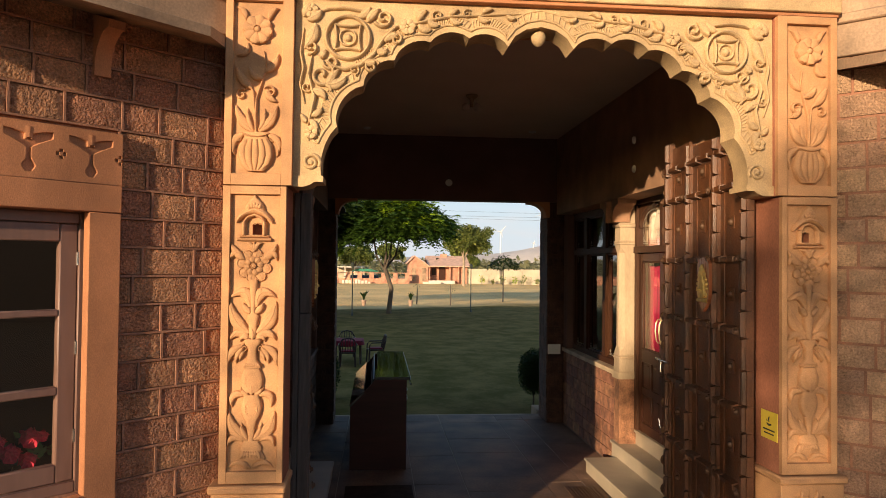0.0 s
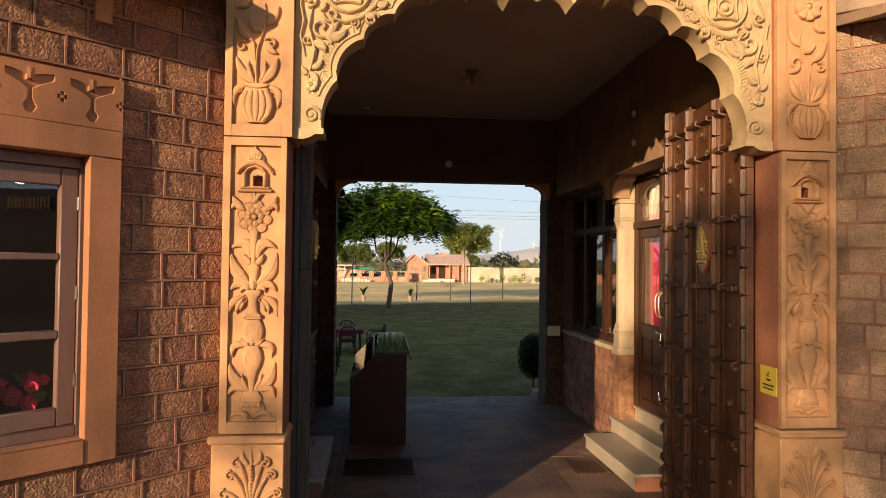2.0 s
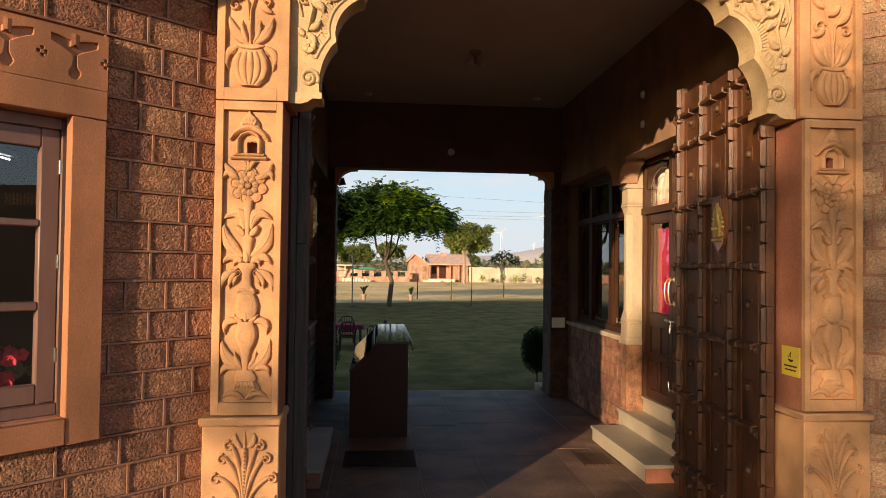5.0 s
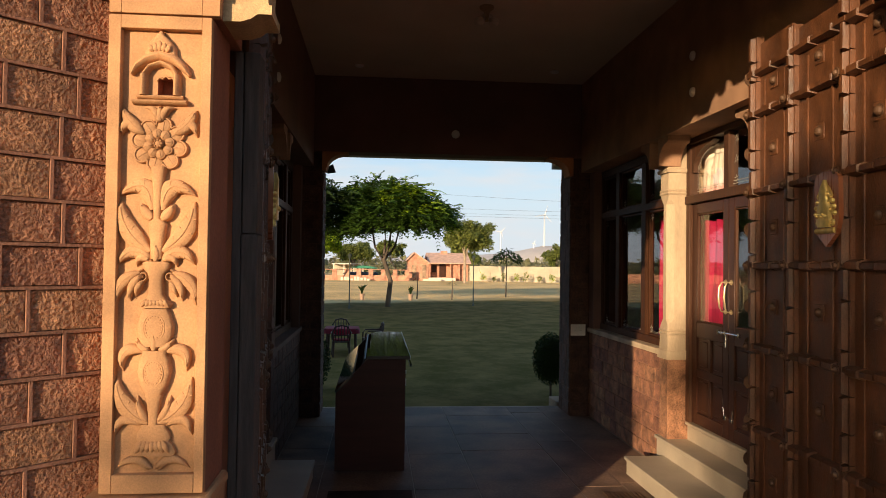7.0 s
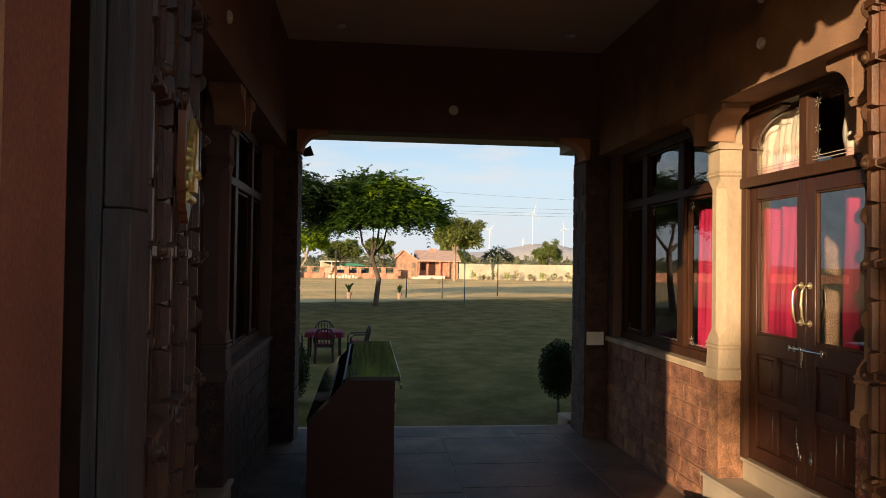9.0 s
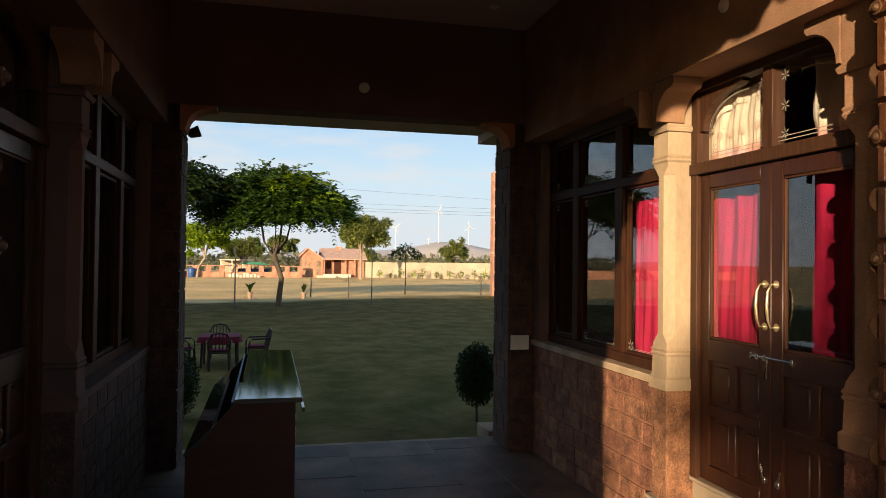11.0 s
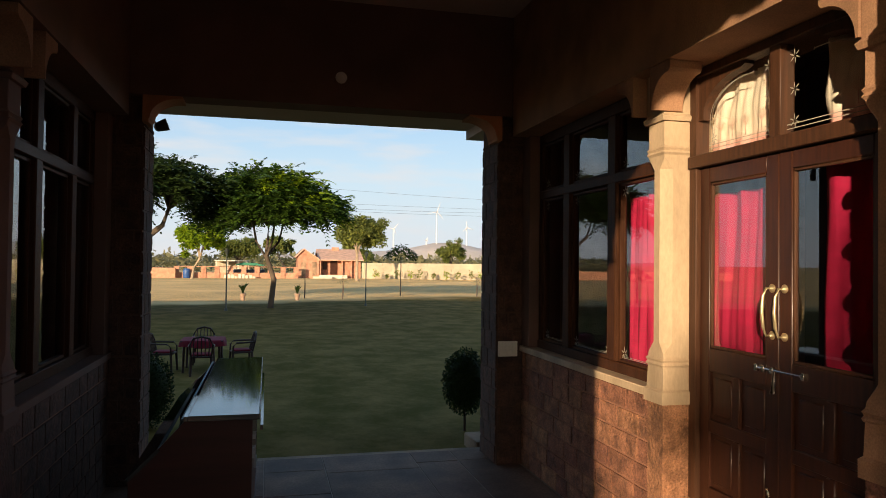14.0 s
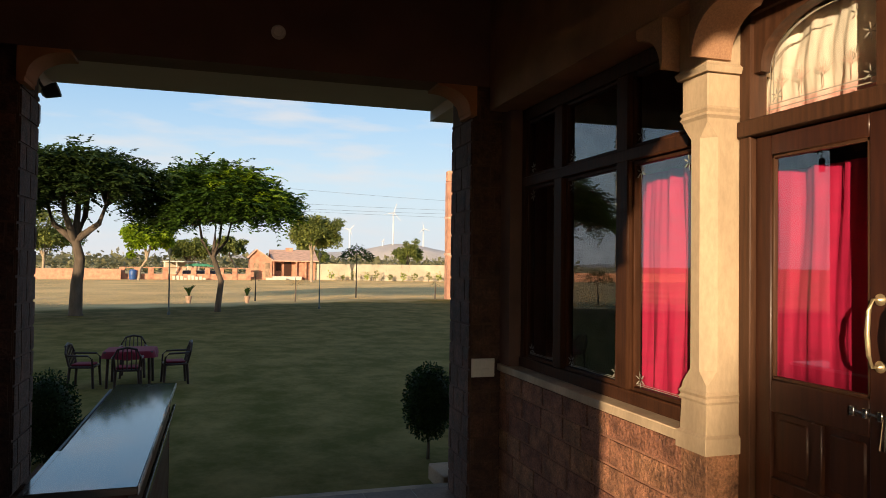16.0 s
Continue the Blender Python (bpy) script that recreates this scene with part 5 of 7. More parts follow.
# shrubs in front of the pale wall, scrub and far woods
def leaf_cloud(rnd, centre, rx, ry, rz, n, size, P, F):
    for _ in range(n):
        v = Vector((rnd.gauss(0, 1), rnd.gauss(0, 1), rnd.gauss(0, 1))).normalized() * rnd.random() ** .4
        q = Vector(centre) + Vector((v.x * rx, v.y * ry, v.z * rz))
        d = Vector((rnd.gauss(0, 1), rnd.gauss(0, 1), rnd.gauss(.2, .6))).normalized()
        w = d.cross(Vector((rnd.gauss(0, .5), rnd.gauss(0, .5), 1))).normalized() * size * .35
        s = size * rnd.uniform(.6, 1.3)
        i = len(P)
        P += [q, q + d * s * .5 + w, q + d * s, q + d * s * .5 - w]
        F.append((i, i + 1, i + 2, i + 3))


rnd = random.Random(61)
for k in range(16):
    f = 2.5 + k * 1.5 + rnd.uniform(-.4, .4)
    p = ANG @ Vector((f, -1.3 - rnd.uniform(0, 1.5), 0))
    h = rnd.uniform(.5, 1.3)
    t = thing("shrub", "dusty garden shrub before the pale wall", "shrub", "shrubs along the wall", at=(p.x, p.y, -.12))
    P, F = [], []
    leaf_cloud(rnd, (0, 0, h * .6), h * .4, h * .4, h * .5, 90, .22, P, F)
    leaf_object("leaves", P, F, LEAFDRY if k % 3 else LEAF, t)
    bm = bmesh.new()
    tube(bm, [(0, 0, -.05), (.02, 0, h * .6)], [.04, .02], 6)
    part("stem", bm, BARK, t)
P, F = [], []
for k in range(420):
    d = rnd.uniform(125, 420)
    a = rnd.uniform(-.42, .62)
    s = rnd.uniform(.8, 2.1) * (1 + d / 300)
    leaf_cloud(rnd, (d * math.sin(a), d * math.cos(a), s * .5), s * 1.6, s * 1.2, s * .75, 36, .5 * s, P, F)
tagged(leaf_object("scrub", P, F, SCRUB), "belt of dry scrub and trees towards the horizon, hazed by colour", "scrub", kind="stuff")
P, F = [], []
for k in range(300):
    d = rnd.uniform(600, 1150)
    a = rnd.uniform(-.45, .6)
    s = rnd.uniform(4, 7)
    leaf_cloud(rnd, (d * math.sin(a), d * math.cos(a), s * .5), s * 3.2, s * 2, s, 14, 4.5, P, F)
# pale leaf colour stands for the haze over the woods
HAZESCRUB = foliage("haze_painted_far_woods", (0.30, 0.31, 0.27), 0.15)
tagged(leaf_object("far_woods", P, F, HAZESCRUB), "woods at the horizon, haze put into their colour", "woods", kind="stuff")
# dry grass on the sunlit field, which stands up and catches the low sun
P, F = [], []
for k in range(160000):
    y = 40 + 58 * rnd.random() ** 1.3
    x = rnd.uniform(-.42, .52) * y + rnd.uniform(-3, 3)
    if y - .45 * x < 45:
        continue
    h = rnd.uniform(.01, .025)
    a = rnd.uniform(0, math.pi)
    w = Vector((math.cos(a), math.sin(a), 0)) * rnd.uniform(.006, .011)
    q = Vector((x, y, -.12))
    i = len(P)
    P += [q - w, q + w, q + w * .8 + Vector((.02, .03, h)), q - w * .9 + Vector((.03, 0, h * .8))]
    F.append((i, i + 1, i + 2, i + 3))
STRAW = foliage("dry_straw_grass", (0.73, 0.53, 0.25), 0.15)
tagged(leaf_object("dry_grass", P, F, STRAW), "short dry straw-coloured grass on the field", "grass", kind="stuff")

# hill and wind turbines
bm = bmesh.new()
N = 48
prev = None
for k in range(N + 1):
    x = -900 + 2300 * k / N
    h = 35 * math.exp(-((x - 362) / 120) ** 2) + 12 * math.exp(-((x - 120) / 160) ** 2) + 24 * math.exp(-((x - 640) / 190) ** 2) + 6 + 2.5 * math.sin(k * 1.7)
    row = [bm.verts.new((x, 1380, -2)), bm.verts.new((x, 1440, h * .6)), bm.verts.new((x, 1500, h)), bm.verts.new((x, 1700, h * .5)), bm.verts.new((x, 1900, -2))]
    if prev:
        for a in range(4):
            bm.faces.new((prev[a], prev[a + 1], row[a + 1], row[a]))
    prev = row
# the hill's haze is mixed into its base colour
HAZEHILL = surface("haze_painted_dry_hill", (0.52, 0.46, 0.42), 1.0, 0.12, 0.02, 0.0, 0.1, 0.1)
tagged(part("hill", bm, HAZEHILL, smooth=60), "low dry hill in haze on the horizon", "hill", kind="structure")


def turbine(x, z0, z1, turn, r, seed):
    t = thing("wind_turbine", "white three-bladed wind turbine on the far hill", "wind turbine", "far wind turbines", at=(x, 1495, z0 - 3))
    h = z1 - z0 + 3
    bm = bmesh.new()
    lathe(bm, [(1.5, 0), (1.25, h * .5), (.8, h)], 12)
    part("tower", bm, HAZEPAINT, t)
    put("nacelle", [(-1.1, 1.1, -4, 5, h - 1, h + 1.4)], HAZEPAINT, t, bevel=.4)
    for k in range(3):
        bm = bmesh.new()
        stroke(bm, [(0, 0), (0, r * .2), (0, r * .6), (0, r)], [.9, 1.9, 1.2, .4], .4)
        bmesh.ops.transform(bm, matrix=Matrix.Translation((0, -5, h + .4)) @ Matrix.Rotation(radians(turn + 120 * k), 4, "Y"), verts=bm.verts)
        part("blade", bm, HAZEPAINT, t)
    put("hub", [(-1.3, 1.3, -6, -4, h - .9, h + 1.7)], HAZEPAINT, t, bevel=.5)


turbine(349.5, 40, 110, 18, 22, 1)
turbine(257, 29, 72, 40, 15, 2)
turbine(415.8, 35, 78, -12, 15, 3)
turbine(327.5, 41, 50, 20, 6, 4)
turbine(393, 41, 49, 50, 6, 5)
turbine(-160, 10, 40, 30, 13, 6)

# power cables across the sky
for k, (za, zb) in enumerate(((16.5, 15.4), (13.7, 13.4), (12.7, 12.6), (12.2, 11.9))):
    bm = bmesh.new()
    tube(bm, [(-80 + 12 * i, 150, za + (zb - za) * (i * 12 - 95) / 30 + .002 * (i * 12 - 110) ** 2 * .15) for i in range(21)], .02, 5)
    tagged(part("power_cable", bm, CABLE), "thin power cable strung across the sky", "cable", "power cables")

for x in (-80, 160):
    pl = thing("power_pole", "concrete power pole carrying the cables", "pole", "power poles", at=(x, 150, -.12))
    put("pole", [(-.15, .15, -.15, .15, 0, 40)], PALESTONE, pl)

# tall brick tower beyond the lawn
tower = thing("brick_tower", "tall red brick tower beyond the lawn, half in shade", "tower")
put("wall", [(14.2, 19, 48.4, 48.95, -.12, 7.2)], REDBRICK, tower)
put("band", [(14.16, 19.04, 48.36, 48.99, 2.6, 2.75), (14.16, 19.04, 48.36, 48.99, 4.9, 5.0)], FARROOF, tower)
put("finial", [(14.2, 14.75, 48.4, 48.95, 7.2, 7.9)], REDBRICK, tower, bevel=.06)

# ---- clipped bushes, table and chairs on the lawn ----
def topiary(at, r, stem, seed, label):
    rnd = random.Random(seed)
    t = thing("topiary_bush", label, "bush", "clipped bushes at the opening", at=at)
    bm = bmesh.new()
    tube(bm, [(0, 0, -.1), (.01, .01, stem * .5), (0, 0, stem + r * .5)], [.022, .018, .016], 7)
    part("stem", bm, BARK, t)
    P, F = [], []
    for _ in range(5200):
        v = Vector((rnd.gauss(0, 1), rnd.gauss(0, 1), rnd.gauss(0, 1))).normalized()
        rr = r * (rnd.uniform(.72, 1.0) + .06 * noise.noise(v * 4))
        q = Vector((v.x * rr, v.y * rr, stem + r * 1.45 + v.z * rr * 1.5))
        d = (v + Vector((rnd.gauss(0, .7), rnd.gauss(0, .7), rnd.gauss(0, .7)))).normalized()
        w = d.cross(Vector((rnd.gauss(0, 1), rnd.gauss(0, 1), 1))).normalized()
        L = rnd.uniform(.02, .042)
        i = len(P)
        P += [q, q + d * L * .5 + w * L * .3, q + d * L, q + d * L * .5 - w * L * .3]
        F.append((i, i + 1, i + 2, i + 3))
    leaf_object("leaves", P, F, LEAFBUSH, t)
    bm = bmesh.new()
    bmesh.ops.create_icosphere(bm, subdivisions=3, radius=r * .8)
    bmesh.ops.transform(bm, matrix=Matrix.Translation((0, 0, stem + r * 1.45)) @ Matrix.Diagonal((1, 1, 1.5, 1)), verts=bm.verts)
    part("core", bm, LEAFBUSH, t)


topiary((2.93, 13.3, -.12), .285, .22, 51, "dark clipped bush on a thin stem beside the pier")
topiary((-1.02, 14.2, -.12), .33, .0, 52, "dark clipped bush beside the pier")


def chair(at, turn):
    c = thing("garden_chair", "dark moulded plastic garden armchair with a red cushion", "chair", "chairs round the table", at=at)
    c.rotation_euler = (0, 0, radians(turn))
    c.scale = (.82, .82, .84)
    for sx, sy in ((-.23, -.22), (.23, -.22), (-.21, .22), (.21, .22)):
        bm = bmesh.new()
        tube(bm, [(sx * 1.1, sy * 1.12, 0), (sx, sy, .42)], [.026, .03], 8)
        part("leg", bm, PLASTIC, c)
    put("seat", [(-.25, .25, -.24, .24, .40, .44)], PLASTIC, c, bevel=.015)
    bm = bmesh.new()
    block(bm, -.21, .21, -.2, .2, .442, .485, .018)
    part("cushion", bm, CLOTH, c, "dark red seat cushion")
    bm = bmesh.new()
    tube(bm, [(-.22, .23, .44), (-.25, .29, .70), (-.17, .32, .84), (0, .335, .88), (.17, .32, .84), (.25, .29, .70), (.22, .23, .44)], .022, 8)
    for k in range(-2, 3):
        tube(bm, [(k * .08, .24, .44), (k * .085, .30, .72), (k * .075, .325, .855)], .012, 6)
    part("backrest", bm, PLASTIC, c)
    for s in (-1, 1):
        bm = bmesh.new()
        tube(bm, [(s * .24, .28, .66), (s * .28, .1, .655), (s * .28, -.15, .65), (s * .265, -.22, .58), (s * .25, -.23, .43)], .02, 8)
        part("armrest", bm, PLASTIC, c)
    return c


chair((-.02, 19.2, -.12), -80)
chair((-1.45, 19.1, -.12), 82)
chair((-.80, 20.1, -.12), 4)
chair((-.72, 18.58, -.12), 184)
table = thing("garden_table", "dark garden table on the lawn", "table", at=(-.74, 19.2, -.12))
table.scale = (.84, .84, .84)
put("tabletop", [(-.46, .46, -.46, .46, .70, .73)], PLASTIC, table, bevel=.01)
for sx in (-.4, .4):
    for sy in (-.4, .4):
        bm = bmesh.new()
        tube(bm, [(sx, sy, 0), (sx * .95, sy * .95, .7)], [.028, .032], 8)
        part("leg", bm, PLASTIC, table)
# cloth with a hanging, wavy hem
bm = bmesh.new()
n, ringsv = 64, []
for lvl, (ext, z) in enumerate(((.44, .736), (.472, .732), (.49, .69), (.50, .64), (.51, .60))):
    rv = []
    for k in range(n):
        a = math.tau * k / n
        c, s = math.cos(a), math.sin(a)
        q = ext / max(abs(c), abs(s)) * (1 + (.025 * math.sin(9 * a) * lvl / 4 if lvl > 1 else 0))
        q = min(q, ext * 1.3)
        rv.append(bm.verts.new((c * q, s * q, z - (.05 * (lvl / 4) * (1 - abs(math.sin(2 * a))) if lvl > 2 else 0))))
    ringsv.append(rv)
for A, B in zip(ringsv, ringsv[1:]):
    for k in range(n):
        bm.faces.new((A[k], A[(k + 1) % n], B[(k + 1) % n], B[k]))
bm.faces.new(ringsv[0])
cl_ob = part("table_cloth", bm, CLOTH, smooth=60)
cl_ob.location = (-.74, 19.2, -.12)
cl_ob.scale = (.84, .84, .84)
tagged(cl_ob, "dark magenta cloth spread over the garden table", "tablecloth")

# ---- bay window with carved stone surround ----
bw = tagged(thing("window_3", "brown painted casement window in a carved sandstone surround", "window"), kind="structure")
L = LEFTWALL
put("surround", [(.69, W0, -.02, .045, 1.112, 2.75), (W1, W1 + .153, -.02, .045, 1.112, 2.75), (.69, W1 + .153, -.02, .05, 2.752, 2.903)], JAMB, bw, bevel=.004, m=L)
put("sill", [(W0 + .001, W1 - .001, -.05, .05, 1.112, 1.248)], JAMB, bw, bevel=.006, m=L)
# darker stone colour that stands for the shade inside carved cuts
SHADECUT = surface("shade_toned_cut_stone", (0.22, 0.10, 0.055), 0.9, 0.2, 4.0, 0.3, 110, 0.003)


def frieze_depth(s, z):
    """How far the frieze is cut back at a place: hanging drops with spread wings, small crosses between them."""
    k = round((s - .857) / .31)
    u, v = abs(s - .857 - .31 * k), z - 2.905
    w = abs(s - 1.012 - .31 * round((s - 1.012) / .31))
    if abs(v - .135) < .026 and w < .026 and (w < .009 or abs(v - .135) < .009) and not (w < .009 and abs(v - .135) < .009):
        return .014
    drop = .011 + .021 * math.exp(-((v - .06) / .024) ** 2) if .03 < v < .2 else 0
    wing = .172 + .62 * u - 1.6 * u * u
    if u < drop and v < .2:
        return .016
    if .0 < u < .115 and wing - .028 + .09 * u < v < min(.262, wing + .04 - .2 * u) and not (u < .02 and v > .19):
        return .016
    if u < .02 and .19 < v < .255:
        return -.004 * (1 - u / .02)
    return 0


bm = bmesh.new()
NS, NZ = 560, 104
cells = []
for j in range(NZ + 1):
    row = []
    for i in range(NS + 1):
        s0, z0 = .69 + 1.513 * i / NS, 2.905 + .282 * j / NZ
        row.append(bm.verts.new(L @ Vector((s0, .045 - frieze_depth(s0, z0), z0))))
    cells.append(row)
for A, B in zip(cells, cells[1:]):
    for i in range(NS):
        bm.faces.new((A[i], A[i + 1], B[i + 1], B[i]))
rim = cells[0] + [r[-1] for r in cells[1:]] + cells[-1][-2::-1] + [r[0] for r in cells[-2:0:-1]]
inv = L.inverted()
back = []
for v in rim:
    q = inv @ v.co
    back.append(bm.verts.new(L @ Vector((q.x, -.02, q.z))))
for k in range(len(rim)):
    bm.faces.new((rim[k], rim[(k + 1) % len(rim)], back[(k + 1) % len(rim)], back[k]))
part("frieze", bm, JAMB, bw, "band of sunk drops and crosses", smooth=30)
X0 = .80
put("window_frame", [(X0, X0 + .065, -.14, -.06, 1.25, 2.748), (W1 - .065, W1 - .002, -.14, -.06, 1.25, 2.748), (X0 + .065, W1 - .065, -.14, -.06, 2.69, 2.748), (X0 + .065, W1 - .065, -.14, -.06, 1.25, 1.31)], WINWOOD, bw, bevel=.004, m=L)
for a, b in ((X0 + .067, X0 + .62), (X0 + .624, W1 - .067)):
    cas = put("casement", [(a, a + .092, -.125, -.075, 1.312, 2.688), (b - .092, b, -.125, -.075, 1.312, 2.688), (a + .092, b - .092, -.125, -.075, 2.59, 2.688), (a + .092, b - .092, -.125, -.075, 1.312, 1.41), (a + .092, b - .092, -.125, -.075, 1.775, 1.82), (a + .092, b - .092, -.125, -.075, 2.193, 2.23)], WINWOOD, bw, bevel=.006, m=L)
    for z0, z1 in ((1.41, 1.775), (1.82, 2.193), (2.23, 2.59)):
        bm = bmesh.new()
        vs = [bm.verts.new(L @ Vector(c)) for c in ((a + .092, -.10, z0), (a + .092, -.10, z1), (b - .092, -.10, z1), (b - .092, -.10, z0))]
        fc = bm.faces.new(vs)
        fc.normal_update()
        if fc.normal.dot(Vector((.7071, -.7071, 0))) < 0:
            fc.normal_flip()
        me = bpy.data.meshes.new("pane")
        bm.to_mesh(me)
        bm.free()
        me.materials.append(PANE)
        g = new("pane", me)
        g.parent = cas
        g.visible_shadow = False
    for z in (1.55, 2.02, 2.5):
        bm = bmesh.new()
        e = a if a < 1.2 else b
        lathe(bm, [(.007, z - .035), (.007, z + .035)], 8, m=L @ Matrix.Translation((e, -.07, 0)))
        part("hinge", bm, STEEL, cas)
# roses standing on the inner sill
def rose(bm, c, r, rnd):
    for k in range(14):
        a, t = k * 2.4, k / 14
        d = Vector((math.cos(a), math.sin(a), 0)) * r * (.25 + .75 * t)
        n = (Vector((math.cos(a), math.sin(a), 0)) * t + Vector((0, 0, 1.1 - t))).normalized()
        u = n.cross(Vector((math.cos(a), math.sin(a), 0.01))).normalized()
        w = u.cross(n)
        s = r * (.45 + .5 * t)
        o = Vector(c) + d * .7 + Vector((0, 0, r * .35 * (1 - t)))
        ring = [bm.verts.new(o + (u * math.cos(q) + w * math.sin(q)) * s * .6 + n * r * .12 * math.cos(2 * q)) for q in [j * math.tau / 8 for j in range(8)]]
        top = bm.verts.new(o - n * r * .1)
        for j in range(8):
            bm.faces.new((ring[j], ring[(j + 1) % 8], top))


bunch = thing("rose_bunch", "bunch of red cloth roses standing inside the window", "flowers")
rnd = random.Random(9)
for k, (u, v, r) in enumerate(((0, .1, .07), (.095, .035, .066), (.16, .1, .056), (.01, -.015, .06), (-.06, .1, .04))):
    bm = bmesh.new()
    rose(bm, (0, 0, 0), r, rnd)
    bmesh.ops.transform(bm, matrix=L @ Matrix.Translation((1.05 + u, -.16, 1.455 + v)) @ Matrix.Rotation(radians(-55), 4, "X"), verts=bm.verts)
    part("rose", bm, ROSE, bunch, smooth=70)
bm = bmesh.new()
for k in range(16):
    a = rnd.uniform(0, math.tau)
    c = Vector((1.06 + rnd.uniform(-.1, .12), -.175, 1.47 + rnd.uniform(-.05, .1)))
    d = Vector((math.cos(a), .2, math.sin(a)))
    w = Vector((-math.sin(a), 0, math.cos(a))) * .016
    vs = [bm.verts.new(L @ q) for q in (c, c + d * .03 + w, c + d * .065, c + d * .03 - w)]
    bm.faces.new(vs)
part("rose_leaves", bm, ROSELEAF, bunch)
bm = bmesh.new()
lathe(bm, [(.03, 1.252), (.05, 1.30), (.045, 1.36), (.03, 1.40), (.04, 1.42)], 14, m=L @ Matrix.Translation((1.08, -.22, 0)))
part("vase", bm, BLACKPL, bunch)
bm = bmesh.new()
block(bm, W0, W1, -.3, -.15, 1.2, 1.25, m=L)
tagged(part("sill_room", bm, JAMB), "inner window ledge", "sill", kind="structure")
# a lit tube lamp on the room's ceiling
TUBE = bpy.data.materials.new("lit_tube")
TUBE.use_nodes = True
TUBE.node_tree.nodes["Principled BSDF"].inputs["Emission Color"].default_value = (1, .97, .92, 1)
TUBE.node_tree.nodes["Principled BSDF"].inputs["Emission Strength"].default_value = 4.0
tl = thing("tube_lamp", "lit white tube lamp hung from the room's ceiling", "lamp")
bm = bmesh.new()
tube(bm, [(-2.9, 5.2, 2.82), (-2.9, 6.2, 2.82)], .007, 8)
part("tube", bm, TUBE, tl)
put("batten", [(-2.93, -2.87, 5.15, 6.25, 2.845, 2.89), (-2.92, -2.88, 5.3, 5.32, 2.89, 4.498), (-2.92, -2.88, 6.08, 6.10, 2.89, 4.498)], WHITEPL, tl)

# ---- relief carving ----
def curve(p0, p1, bend, n=9):
    """Points from p0 to p1, bowed sideways by bend."""
    p0, p1 = Vector(p0), Vector(p1)
    d = p1 - p0
    nn = Vector((-d.y, d.x))
    return [tuple(p0 + d * f + nn * bend * 4 * f * (1 - f)) for f in [k / (n - 1) for k in range(n)]]


@apart
def leaf(bm, p0, p1, wide, bend, high, m, vein=True):
    pts = curve(p0, p1, bend, 10)
    prof = [.25, .6, .85, 1, 1, .92, .78, .58, .34, .06]
    stroke(bm, pts, [wide * 1.12 * f for f in prof], high * .9, m, 8, .42)
    if vein:
        up = m @ Matrix.Translation((0, -high * .82, 0))
        stroke(bm, pts[1:-1], [wide * .13] * 8, high * .4, up, 4)
        if wide > .038:
            for k in (2, 4, 6):
                a, b = Vector(pts[k]), Vector(pts[k + 1])
                d = (b - a).normalized()
                for sg in (1, -1):
                    e = a + d * wide * .22 + Vector((-d.y, d.x)) * sg * wide * prof[k] * .40
                    stroke(bm, [tuple(a), tuple(a.lerp(e, .6)), tuple(e)], wide * .07, high * .3, up, 4)


def spiral(c, r, turns, a0, sense=1, n=26):
    return [(c[0] + r * (1 - .86 * k / n) * math.cos(a0 + sense * turns * math.tau * k / n), c[1] + r * (1 - .86 * k / n) * math.sin(a0 + sense * turns * math.tau * k / n)) for k in range(n + 1)]


@apart
def disc(bm, c, r, high, m, sides=16):
    top = bm.verts.new(m @ Vector((c[0], -high, c[1])))
    rings = []
    for rr, hh in ((r * .55, high * .85), (r * .88, high * .5), (r, 0)):
        rings.append([bm.verts.new(m @ Vector((c[0] + rr * math.cos(k * math.tau / sides), -hh, c[1] + rr * math.sin(k * math.tau / sides)))) for k in range(sides)])
    for k in range(sides):
        bm.faces.new((top, rings[0][k], rings[0][(k + 1) % sides]))
    for A, B in zip(rings, rings[1:]):
        for k in range(sides):
            bm.faces.new((A[k], B[k], B[(k + 1) % sides], A[(k + 1) % sides]))


@apart
def flower(bm, c, r, petals, high, m, double=True):
    if double:                                   # broad cupped petals with a raised rim
        for n, far, rad, lift in ((petals, .68, .31, 0), (petals, .36, .18, high * .5)):
            up = m @ Matrix.Translation((0, -lift, 0))
            for k in range(n):
                a = math.tau * (k + (.5 if lift else 0)) / n + .2
                o = (c[0] + far * r * math.cos(a), c[1] + far * r * math.sin(a))
                disc(bm, o, rad * r, high * .62, up, 14)
                stroke(bm, [(o[0] + rad * r * .85 * math.cos(a + q), o[1] + rad * r * .85 * math.sin(a + q)) for q in [j * .32 - 1.92 for j in range(13)]], rad * r * .34, high * 1.15, up, 5)
                stroke(bm, [(c[0] + f * r * math.cos(a), c[1] + f * r * math.sin(a)) for f in (far - rad * .6, far, far + rad * .6)], [.004, .006, .002], high * .3, up @ Matrix.Translation((0, -high * .6, 0)), 4)
        disc(bm, c, r * .2, high * 1.5, m, 12)
        ring_of_beads(bm, c, r * .13, r * .13, 8, r * .045, m @ Matrix.Translation((0, -high * 1.3, 0)))
        return
    for k in range(petals):
        a = math.tau * k / petals + .2
        d = Vector((math.cos(a), math.sin(a)))
        p0, p1 = Vector(c) + d * r * .25, Vector(c) + d * r
        w = 2.1 * math.pi * r / petals
        stroke(bm, curve(p0, p1, 0, 7), [w * .45, w * .75, w * .95, w * 1.1, w * 1.12, w * .95, w * .5], high, m, 6, .6)
    disc(bm, c, r * .3, high * 1.2, m, 12)


